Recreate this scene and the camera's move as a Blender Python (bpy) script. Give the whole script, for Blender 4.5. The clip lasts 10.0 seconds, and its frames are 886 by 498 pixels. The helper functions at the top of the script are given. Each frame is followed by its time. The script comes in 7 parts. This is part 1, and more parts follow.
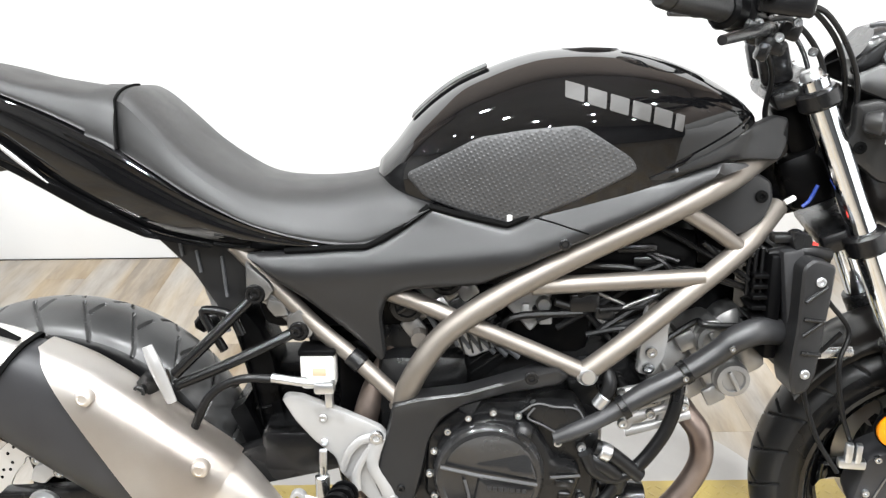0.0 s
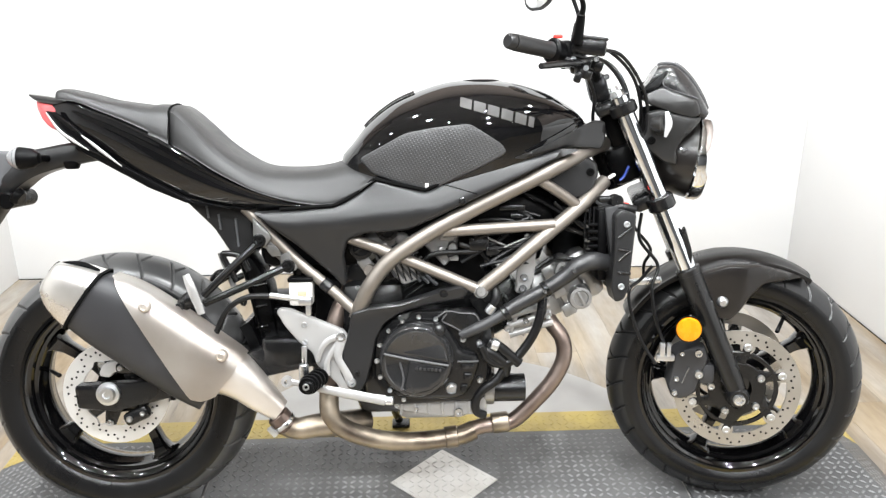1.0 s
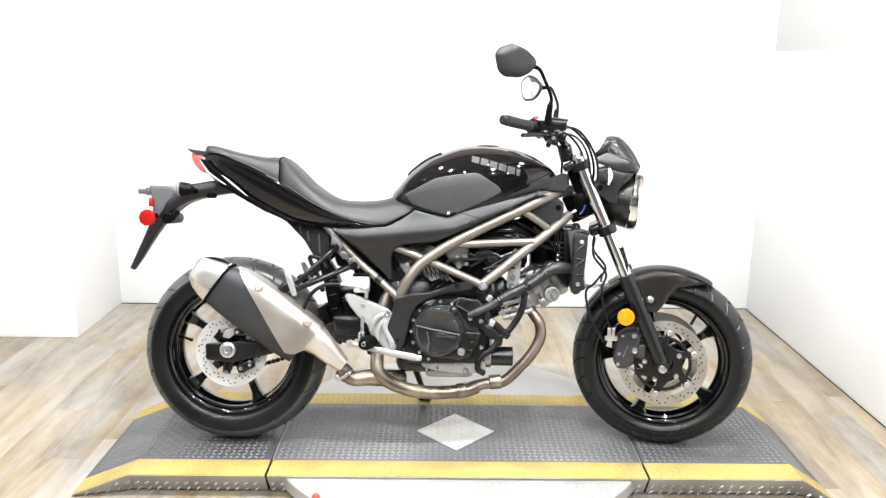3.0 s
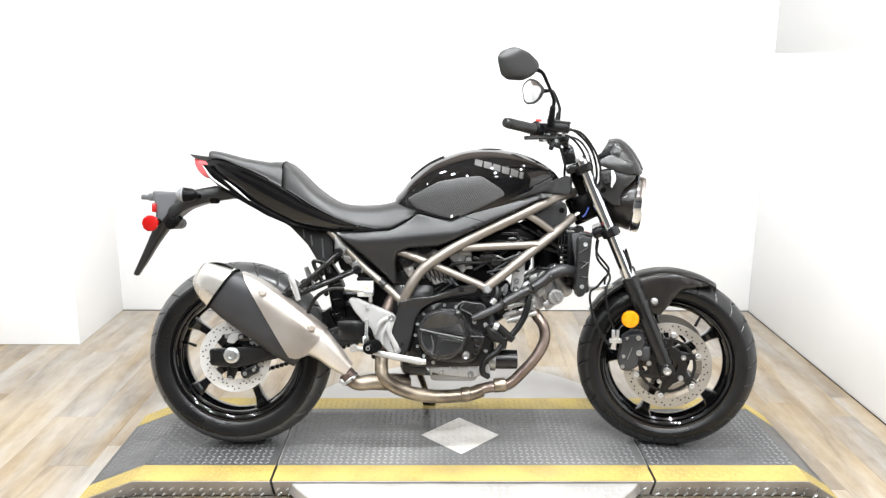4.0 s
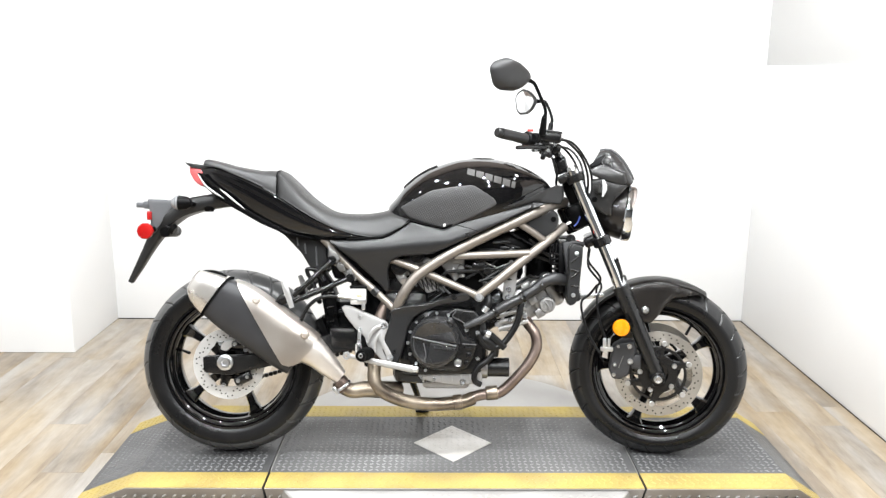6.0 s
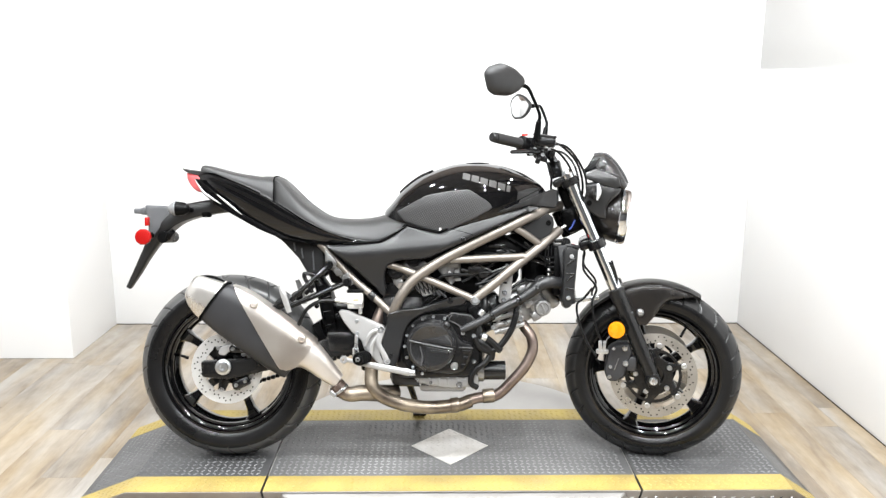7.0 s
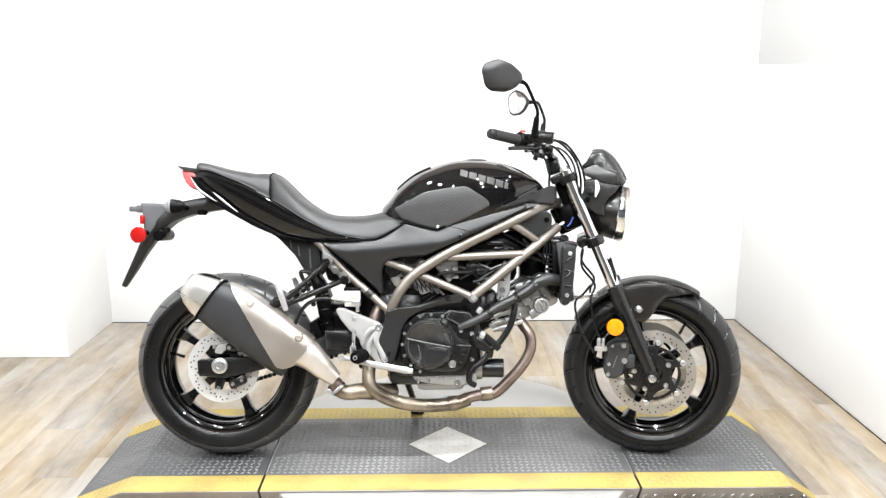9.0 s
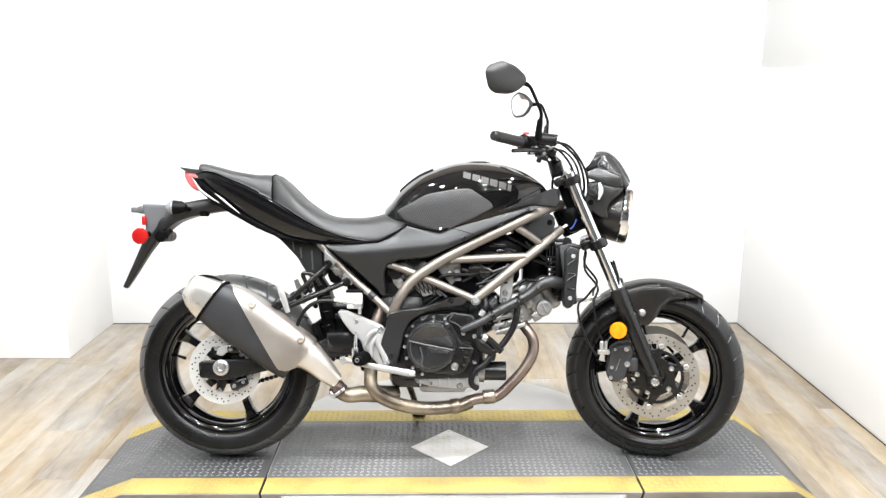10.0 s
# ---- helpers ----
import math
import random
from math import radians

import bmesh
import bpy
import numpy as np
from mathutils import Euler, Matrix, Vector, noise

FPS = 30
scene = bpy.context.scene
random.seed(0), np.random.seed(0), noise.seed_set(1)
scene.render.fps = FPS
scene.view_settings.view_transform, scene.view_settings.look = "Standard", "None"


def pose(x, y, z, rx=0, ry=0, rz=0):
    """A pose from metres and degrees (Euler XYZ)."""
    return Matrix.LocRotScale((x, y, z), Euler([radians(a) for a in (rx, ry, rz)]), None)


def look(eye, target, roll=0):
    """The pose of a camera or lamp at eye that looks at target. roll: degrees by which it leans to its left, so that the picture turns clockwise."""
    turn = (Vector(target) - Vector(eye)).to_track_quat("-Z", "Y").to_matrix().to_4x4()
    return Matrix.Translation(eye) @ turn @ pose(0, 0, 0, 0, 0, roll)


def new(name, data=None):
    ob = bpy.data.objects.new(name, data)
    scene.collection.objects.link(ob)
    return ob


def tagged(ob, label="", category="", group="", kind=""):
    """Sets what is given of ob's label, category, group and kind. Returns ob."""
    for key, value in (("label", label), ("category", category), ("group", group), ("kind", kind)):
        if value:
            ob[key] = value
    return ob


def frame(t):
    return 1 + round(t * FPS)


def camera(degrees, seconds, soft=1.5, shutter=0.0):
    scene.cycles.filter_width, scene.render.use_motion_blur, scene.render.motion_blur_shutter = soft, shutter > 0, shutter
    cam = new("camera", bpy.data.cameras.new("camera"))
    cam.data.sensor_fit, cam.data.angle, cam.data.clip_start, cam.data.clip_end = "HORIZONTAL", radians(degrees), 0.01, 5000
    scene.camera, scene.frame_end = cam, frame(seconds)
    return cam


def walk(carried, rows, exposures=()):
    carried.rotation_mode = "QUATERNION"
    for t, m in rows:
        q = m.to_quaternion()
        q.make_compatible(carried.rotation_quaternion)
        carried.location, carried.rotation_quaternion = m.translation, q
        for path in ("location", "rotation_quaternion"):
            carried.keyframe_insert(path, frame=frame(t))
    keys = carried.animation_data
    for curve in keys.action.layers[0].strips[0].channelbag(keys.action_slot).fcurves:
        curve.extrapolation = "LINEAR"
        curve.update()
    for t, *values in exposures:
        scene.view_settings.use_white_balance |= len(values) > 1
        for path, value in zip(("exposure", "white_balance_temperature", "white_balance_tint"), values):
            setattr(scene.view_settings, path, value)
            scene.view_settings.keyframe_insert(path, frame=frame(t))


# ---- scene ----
from mathutils import geometry
from mathutils.bvhtree import BVHTree

cam = camera(57.5, 10.0, soft=1.35)
PATH = [
    (0, (0.637, -1.026, 1.332), (0.636, 0.79, 0.495), -0.7),
    (0.2, (0.671, -1.181, 1.318), (0.668, 0.678, 0.581), 2.0),
    (0.3, (0.694, -1.251, 1.324), (0.685, 0.619, 0.616), 2.5),
    (0.5, (0.721, -1.38, 1.352), (0.676, 0.488, 0.64), 1.0),
    (0.7, (0.726, -1.509, 1.363), (0.710, 0.391, 0.739), 0.7),
    (0.8, (0.723, -1.565, 1.358), (0.717, 0.337, 0.742), 0.7),
    (1, (0.699, -1.676, 1.356), (0.772, 0.205, 0.682), -0.4),
    (1.2, (0.678, -1.792, 1.371), (0.745, 0.094, 0.708), -0.2),
    (1.3, (0.673, -1.844, 1.399), (0.756, 0.045, 0.748), -0.7),
    (1.5, (0.672, -1.967, 1.401), (0.756, -0.051, 0.833), 0.4),
    (1.7, (0.708, -2.092, 1.399), (0.701, -0.169, 0.848), 1.4),
    (1.8, (0.718, -2.150, 1.416), (0.688, -0.233, 0.847), 0.9),
    (2, (0.734, -2.268, 1.403), (0.716, -0.335, 0.89), 1.0),
    (2.2, (0.724, -2.363, 1.425), (0.722, -0.422, 0.943), 0.4),
    (2.3, (0.719, -2.403, 1.451), (0.735, -0.467, 0.950), -0.3),
    (2.5, (0.682, -2.504, 1.394), (0.741, -0.569, 0.892), -0.1),
    (2.7, (0.705, -2.567, 1.409), (0.72, -0.629, 0.917), 0.8),
    (4, (0.685, -2.569, 1.402), (0.698, -0.624, 0.939), 0.2),
    (4.5, (0.69, -2.562, 1.396), (0.717, -0.618, 0.926), 0.2),
    (5, (0.689, -2.568, 1.398), (0.712, -0.621, 0.943), 0.3),
    (5.5, (0.694, -2.578, 1.398), (0.711, -0.628, 0.953), 0.5),
    (7, (0.709, -2.611, 1.403), (0.732, -0.657, 0.976), 0.1),
    (7.5, (0.708, -2.609, 1.402), (0.721, -0.657, 0.965), 0.3),
    (8, (0.709, -2.605, 1.398), (0.734, -0.653, 0.96), 0.0),
    (8.5, (0.706, -2.6, 1.398), (0.737, -0.649, 0.961), -0.2),
    (9, (0.705, -2.595, 1.4), (0.737, -0.642, 0.966), 0.0),
    (9.5, (0.702, -2.59, 1.401), (0.742, -0.64, 0.96), 0.2),
    (10, (0.699, -2.586, 1.399), (0.729, -0.633, 0.97), 0.2),
]
walk(cam, [(t, look(eye, target, roll)) for t, eye, target, roll in PATH],
     exposures=((0, 0.11), (1.5, 0.16), (2.5, 0.17), (4.5, 0.09), (5.5, 0.08), (7.0, 0.07), (8.0, 0.12), (10, 0.18)))


# ---- light ----
world = bpy.data.worlds.new("world")
scene.world = world
world.use_nodes = True
world.node_tree.nodes["Background"].inputs["Color"].default_value = (0.9, 0.92, 1.0, 1)
world.node_tree.nodes["Background"].inputs["Strength"].default_value = 0.05
# The four lamps at the left are added, unseen, to brighten that side.
LAMPS = [(x, y, p) for x in (-0.5, 0.7, 1.75) for y, p in ((0.45, 36), (-0.9, 64), (-2.6, 62), (-4.3, 32))] + [(-1.75, -0.9, 25), (-1.75, -2.6, 36), (-3.6, -0.6, 29), (-3.6, -2.6, 28)]
CEIL = 3.2
P = 0.083          # top of the lift's deck
LEAN_DEG = 11.0    # the machine leans on its side stand
STEER = -11.0      # handlebar turned to the right

# ---- materials ----


def material(name, base, rough=0.5, metal=0.0, var=0.12, scale=40.0, fine=400.0, bump=0.1, coat=0.0, second=None, rvar=0.1, spec=0.5, coat_ior=1.5):
    """A principled surface with broad and fine variation of colour, gloss and relief."""
    m = bpy.data.materials.new(name)
    m.use_nodes = True
    nt = m.node_tree
    b = nt.nodes["Principled BSDF"]
    b.inputs["Metallic"].default_value = metal
    b.inputs["Coat Weight"].default_value = coat
    b.inputs["Specular IOR Level"].default_value = spec
    b.inputs["Coat IOR"].default_value = coat_ior
    b.inputs["Coat Roughness"].default_value = 0.03
    tc = nt.nodes.new("ShaderNodeTexCoord")
    n1, n2 = nt.nodes.new("ShaderNodeTexNoise"), nt.nodes.new("ShaderNodeTexNoise")
    n1.inputs["Scale"].default_value, n2.inputs["Scale"].default_value = scale * 0.25, fine
    n1.inputs["Detail"].default_value = 6
    n2.inputs["Detail"].default_value = 3
    for n in (n1, n2):
        nt.links.new(tc.outputs["Object"], n.inputs["Vector"])
    mix = nt.nodes.new("ShaderNodeMix")
    mix.data_type = "RGBA"
    dark = second or tuple(c * (1 - var) for c in base)
    lite = base if second else tuple(min(1, c * (1 + var)) for c in base)
    mix.inputs["A"].default_value, mix.inputs["B"].default_value = (*dark, 1), (*lite, 1)
    ramp = nt.nodes.new("ShaderNodeMapRange")
    ramp.inputs["From Min"].default_value, ramp.inputs["From Max"].default_value = 0.3, 0.7
    nt.links.new(n1.outputs["Fac"], ramp.inputs["Value"])
    nt.links.new(ramp.outputs["Result"], mix.inputs["Factor"])
    nt.links.new(mix.outputs["Result"], b.inputs["Base Color"])
    rr = nt.nodes.new("ShaderNodeMapRange")
    rr.inputs["To Min"].default_value, rr.inputs["To Max"].default_value = max(0.02, rough - rvar), min(1, rough + rvar)
    rr.inputs["From Min"].default_value, rr.inputs["From Max"].default_value = 0.3, 0.7
    nt.links.new(n1.outputs["Fac"], rr.inputs["Value"])
    nt.links.new(rr.outputs["Result"], b.inputs["Roughness"])
    if bump:
        bn = nt.nodes.new("ShaderNodeBump")
        bn.inputs["Strength"].default_value, bn.inputs["Distance"].default_value = bump, 0.001
        nt.links.new(n2.outputs["Fac"], bn.inputs["Height"])
        nt.links.new(bn.outputs["Normal"], b.inputs["Normal"])
    return m


def dotted(m, step, size, depth):
    """Adds raised dots on a square grid to a material, seen along y."""
    nt = m.node_tree
    b = nt.nodes["Principled BSDF"]
    tc = nt.nodes["Texture Coordinate"]
    mul, fr, sub, flat, length = (nt.nodes.new("ShaderNodeVectorMath") for _ in range(5))
    mul.operation, fr.operation, sub.operation, flat.operation, length.operation = "MULTIPLY", "FRACTION", "SUBTRACT", "MULTIPLY", "LENGTH"
    rot = nt.nodes.new("ShaderNodeVectorRotate")
    rot.rotation_type = "Y_AXIS"
    rot.inputs["Angle"].default_value = radians(30)
    nt.links.new(tc.outputs["Object"], rot.inputs["Vector"])
    nt.links.new(rot.outputs["Vector"], mul.inputs[0])
    mul.inputs[1].default_value = (1 / step,) * 3
    nt.links.new(mul.outputs[0], fr.inputs[0])
    nt.links.new(fr.outputs[0], sub.inputs[0])
    sub.inputs[1].default_value = (0.5, 0.5, 0.5)
    nt.links.new(sub.outputs[0], flat.inputs[0])
    flat.inputs[1].default_value = (1, 0, 1)
    nt.links.new(flat.outputs[0], length.inputs[0])
    mr = nt.nodes.new("ShaderNodeMapRange")
    mr.inputs["From Min"].default_value, mr.inputs["From Max"].default_value = size, size * 0.5
    nt.links.new(length.outputs["Value"], mr.inputs["Value"])
    bn = nt.nodes.new("ShaderNodeBump")
    bn.inputs["Strength"].default_value, bn.inputs["Distance"].default_value = 0.8, depth
    nt.links.new(mr.outputs["Result"], bn.inputs["Height"])
    nt.links.new(bn.outputs["Normal"], b.inputs["Normal"])


GLOSS = material("gloss_black_paint", (0.003, 0.003, 0.0033), 0.3, coat=0.8, var=0.1, bump=0, rvar=0.02, spec=0.0, coat_ior=1.62)
PLASTIC = material("matt_black_plastic", (0.0022, 0.0022, 0.0024), 0.34, var=0.15, fine=900, bump=0.15, spec=0.09)
SATIN = material("satin_charcoal_panel", (0.0115, 0.0115, 0.012), 0.36, var=0.1, fine=1200, bump=0.1, rvar=0.04, spec=0.42)
SATING = material("satin_grey_cover", (0.016, 0.0157, 0.0154), 0.34, metal=0.15, var=0.1, fine=1400, bump=0.08, rvar=0.05, spec=0.6)
# Brown tint stands in for the ceiling's reflection on the fender.
FENDER = material("fender_paint", (0.0085, 0.0072, 0.0066), 0.30, coat=0.25, var=0.1, bump=0.04, rvar=0.04, spec=0.4)
HOUSING = material("grey_moulded_plastic", (0.075, 0.077, 0.082), 0.42, var=0.12, fine=900, bump=0.1, spec=0.5)
VINYL = material("seat_vinyl", (0.017, 0.017, 0.0172), 0.46, var=0.12, fine=1500, bump=0.35, spec=0.5)
PAD = material("rubber_knee_pad", (0.042, 0.042, 0.043), 0.45, var=0.1, bump=0.1, spec=0.45)
dotted(PAD, 0.0064, 0.34, 0.0007)
BRONZE = material("bronze_frame_paint", (0.235, 0.212, 0.188), 0.48, metal=0.88, var=0.07, fine=2500, bump=0.05, rvar=0.04)
CHROME = material("chrome", (0.80, 0.83, 0.87), 0.06, metal=1.0, var=0.03, bump=0, rvar=0.03)
STEEL = material("brushed_steel", (0.69, 0.66, 0.625), 0.38, metal=0.8, scale=22, second=(0.53, 0.47, 0.415), bump=0.1)
EXHAUST = material("heat_tinted_steel", (0.37, 0.315, 0.245), 0.42, metal=0.92, scale=60, second=(0.13, 0.105, 0.085), bump=0.15, rvar=0.14)
COPPER = material("heat_browned_pipe", (0.32, 0.26, 0.225), 0.40, metal=0.9, scale=44, second=(0.15, 0.11, 0.095), rvar=0.14)
DARKSTEEL = material("black_exhaust_shell", (0.024, 0.024, 0.026), 0.45, metal=0.0, var=0.2, spec=0.35)
RUBBER = material("tyre_rubber", (0.005, 0.005, 0.0053), 0.30, var=0.3, scale=20, fine=600, bump=0.25, spec=0.28)
TREADRUB = material("paler_tread_rubber", (0.015, 0.015, 0.0154), 0.33, scale=30, second=(0.008, 0.008, 0.0083), fine=500, bump=0.08, spec=0.36, rvar=0.05)
# Worn tread, base lightened in place of the white wall's grazing reflection.
REARRUB = material("worn_rear_tread_sheen", (0.066, 0.0655, 0.065), 0.34, scale=30, second=(0.024, 0.024, 0.0242), fine=500, bump=0.12, spec=0.48, rvar=0.06)
RIM = material("black_rim_paint", (0.002, 0.002, 0.0022), 0.09, coat=0.6, var=0.1, bump=0, spec=0.3, rvar=0.02)
DISC = material("brake_disc_steel", (0.70, 0.695, 0.685), 0.40, metal=0.7, var=0.08, fine=800, bump=0.1)
DISCF = material("dull_rotor_steel", (0.46, 0.445, 0.42), 0.34, metal=0.9, var=0.1, fine=800, bump=0.1)
CASE = material("black_engine_coat", (0.0055, 0.0055, 0.0058), 0.24, var=0.2, fine=900, bump=0.22, spec=0.42)
DRUM = material("glossy_cover_coat", (0.013, 0.013, 0.0135), 0.22, coat=0.5, var=0.15, fine=900, bump=0.1, spec=0.5)
ALLOY = material("cast_alloy", (0.30, 0.298, 0.295), 0.36, metal=0.9, var=0.35, fine=700, bump=0.35)
SILVER = material("silver_painted_alloy", (0.37, 0.365, 0.36), 0.4, metal=0.45, var=0.1, fine=900, bump=0.1)
BOLT = material("zinc_bolt", (0.64, 0.655, 0.67), 0.3, metal=1.0, var=0.1)
HOSE = material("rubber_hose", (0.005, 0.005, 0.0053), 0.34, var=0.15, bump=0.15, spec=0.28)
# Greyer base paints in the hose's specular sheen.
HOSEG = material("sheened_rubber_hose", (0.020, 0.020, 0.021), 0.38, var=0.3, scale=40, bump=0.2, spec=0.45)
FIN = material("radiator_fins", (0.012, 0.012, 0.013), 0.5, metal=0.1, var=0.3)
LOGO = material("grey_decal", (0.065, 0.063, 0.061), 0.55, var=0.05, spec=0.2)
AMBER = material("amber_lens", (0.72, 0.25, 0.005), 0.25, coat=0.2, scale=120, second=(0.60, 0.17, 0.004), bump=0.3, spec=0.3)
REDLENS = material("red_lens", (0.30, 0.007, 0.006), 0.2, coat=0.4, var=0.1, bump=0.05)
TAILRED = material("faded_tail_lens", (0.60, 0.11, 0.115), 0.2, coat=0.5, var=0.2, scale=60, bump=0.05)
CLEAR = material("clear_lamp_lens", (0.55, 0.56, 0.57), 0.12, coat=0.6, var=0.05)
SMOKEL = material("smoked_lamp_lens", (0.20, 0.205, 0.21), 0.15, coat=0.5, var=0.05)
WHITEPL = material("white_plastic", (0.70, 0.69, 0.66), 0.4, var=0.06)
REDPL = material("red_plastic", (0.6, 0.04, 0.03), 0.4, var=0.08)
BLUEPL = material("blue_plastic", (0.012, 0.035, 0.20), 0.4)
BRASS = material("brake_fluid", (0.42, 0.33, 0.22), 0.4, var=0.1)
MIRROR = material("mirror_glass", (0.72, 0.73, 0.74), 0.02, metal=1.0, var=0.01, bump=0, rvar=0.0)
SCREEN = material("smoked_screen", (0.016, 0.016, 0.0166), 0.24, coat=0.1, bump=0)
WALLP = material("white_wall_paint", (0.72, 0.717, 0.713), 0.6, scale=5, second=(0.675, 0.672, 0.668), fine=300, bump=0.1)
WALLG = material("upper_wall_grey", (0.515, 0.512, 0.505), 0.6, var=0.03, scale=6, fine=300, bump=0.1)
ROOMP = material("showroom_wall_paint", (0.093, 0.093, 0.094), 0.7, var=0.2, scale=3)
CEILP = material("ceiling_paint", (0.49, 0.48, 0.475), 0.8, var=0.1, scale=3)
DECK = material("black_tread_plate", (0.125, 0.124, 0.122), 0.42, metal=0.1, scale=11, second=(0.034, 0.034, 0.035), bump=0.25, rvar=0.15)
RAMP = material("black_ramp_plate", (0.082, 0.082, 0.083), 0.42, metal=0.1, scale=9, second=(0.036, 0.036, 0.037), bump=0.25, rvar=0.15)
WALLB = material("brown_upper_wall", (0.25, 0.205, 0.175), 0.7, var=0.15, scale=4)
TREAD = material("worn_tread_tops", (0.26, 0.26, 0.26), 0.5, metal=0.2, scale=12, second=(0.06, 0.06, 0.062))
YELLOW = material("yellow_safety_paint", (0.345, 0.262, 0.068), 0.55, scale=30, second=(0.24, 0.178, 0.058), bump=0.2)
PLATE = material("bare_tread_plate", (0.40, 0.385, 0.37), 0.42, metal=0.2, scale=20, second=(0.27, 0.255, 0.24), bump=0.2)
POLISH = material("polished_cap_steel", (0.86, 0.84, 0.81), 0.26, metal=0.9, scale=40, second=(0.70, 0.66, 0.61), bump=0.05)
GRIPR = material("grip_rubber", (0.013, 0.013, 0.0136), 0.46, var=0.2, bump=0.3)
CALIPER = material("charcoal_caliper_paint", (0.030, 0.030, 0.032), 0.40, metal=0.2, var=0.15, fine=900, bump=0.2, spec=0.5)
SMOKE = material("smoked_screen_edge", (0.055, 0.055, 0.057), 0.34, var=0.1, bump=0)
WORN = material("worn_cover_plate", (0.66, 0.65, 0.63), 0.45, metal=0.4, scale=30, second=(0.44, 0.42, 0.39), bump=0.2)
TABLE = material("bare_turntable_plate", (0.40, 0.392, 0.38), 0.42, metal=0.4, scale=16, second=(0.29, 0.278, 0.265), bump=0.2)
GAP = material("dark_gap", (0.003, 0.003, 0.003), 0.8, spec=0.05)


def plank_material():
    m = material("pale_oak_vinyl", (0.5, 0.4, 0.3), 0.42, var=0.1, bump=0)
    nt = m.node_tree
    b = nt.nodes["Principled BSDF"]
    tc = nt.nodes["Texture Coordinate"]
    info = nt.nodes.new("ShaderNodeObjectInfo")
    mp = nt.nodes.new("ShaderNodeMapping")
    mp.inputs["Scale"].default_value = (8, 1.3, 8)
    add = nt.nodes.new("ShaderNodeVectorMath")
    sc = nt.nodes.new("ShaderNodeVectorMath")
    sc.operation = "SCALE"
    sc.inputs[0].default_value = (13, 29, 7)
    nt.links.new(info.outputs["Random"], sc.inputs["Scale"])
    nt.links.new(tc.outputs["Object"], add.inputs[0])
    nt.links.new(sc.outputs[0], add.inputs[1])
    nt.links.new(add.outputs[0], mp.inputs["Vector"])
    g1, g2 = nt.nodes.new("ShaderNodeTexNoise"), nt.nodes.new("ShaderNodeTexNoise")
    g1.inputs["Scale"].default_value, g1.inputs["Detail"].default_value, g1.inputs["Distortion"].default_value = 1.6, 7, 0.8
    g2.inputs["Scale"].default_value, g2.inputs["Detail"].default_value = 14, 6
    for g in (g1, g2):
        nt.links.new(mp.outputs["Vector"], g.inputs["Vector"])
    cr = nt.nodes.new("ShaderNodeValToRGB")
    cr.color_ramp.elements[0].position, cr.color_ramp.elements[0].color = 0.24, (0.150, 0.116, 0.080, 1)
    cr.color_ramp.elements[1].position, cr.color_ramp.elements[1].color = 0.74, (0.300, 0.256, 0.198, 1)
    mid = cr.color_ramp.elements.new(0.47)
    mid.color = (0.224, 0.183, 0.134, 1)
    s2 = nt.nodes.new("ShaderNodeMath")
    s2.operation = "MULTIPLY_ADD"
    s2.inputs[1].default_value, s2.inputs[2].default_value = 0.3, -0.15
    nt.links.new(g2.outputs["Fac"], s2.inputs[0])
    s3 = nt.nodes.new("ShaderNodeMath")
    nt.links.new(g1.outputs["Fac"], s3.inputs[0])
    nt.links.new(s2.outputs[0], s3.inputs[1])
    s4 = nt.nodes.new("ShaderNodeMath")
    s4.operation = "MULTIPLY_ADD"
    s4.inputs[1].default_value, s4.inputs[2].default_value = 0.18, -0.09
    nt.links.new(info.outputs["Random"], s4.inputs[0])
    s5 = nt.nodes.new("ShaderNodeMath")
    nt.links.new(s3.outputs[0], s5.inputs[0])
    nt.links.new(s4.outputs[0], s5.inputs[1])
    nt.links.new(s5.outputs[0], cr.inputs["Fac"])
    g3 = nt.nodes.new("ShaderNodeTexNoise")
    g3.inputs["Scale"].default_value, g3.inputs["Detail"].default_value = 0.9, 4
    nt.links.new(mp.outputs["Vector"], g3.inputs["Vector"])
    grey = nt.nodes.new("ShaderNodeHueSaturation")
    sat = nt.nodes.new("ShaderNodeMapRange")
    sat.inputs["From Min"].default_value, sat.inputs["From Max"].default_value = 0.35, 0.65
    sat.inputs["To Min"].default_value, sat.inputs["To Max"].default_value = 0.5, 1.3
    nt.links.new(g3.outputs["Fac"], sat.inputs["Value"])
    nt.links.new(sat.outputs["Result"], grey.inputs["Saturation"])
    nt.links.new(cr.outputs["Color"], grey.inputs["Color"])
    nt.links.new(grey.outputs["Color"], b.inputs["Base Color"])
    bn = nt.nodes.new("ShaderNodeBump")
    bn.inputs["Strength"].default_value, bn.inputs["Distance"].default_value = 0.2, 0.001
    nt.links.new(g2.outputs["Fac"], bn.inputs["Height"])
    nt.links.new(bn.outputs["Normal"], b.inputs["Normal"])
    return m


PLANK = plank_material()


def lamp_material():
    m = bpy.data.materials.new("lamp_diffuser")
    m.use_nodes = True
    b = m.node_tree.nodes["Principled BSDF"]
    b.inputs["Base Color"].default_value = (0.9, 0.9, 0.88, 1)
    b.inputs["Emission Color"].default_value = (1, 0.98, 0.95, 1)
    b.inputs["Emission Strength"].default_value = 6
    return m


DIFFUSER = lamp_material()

# ---- mesh helpers ----


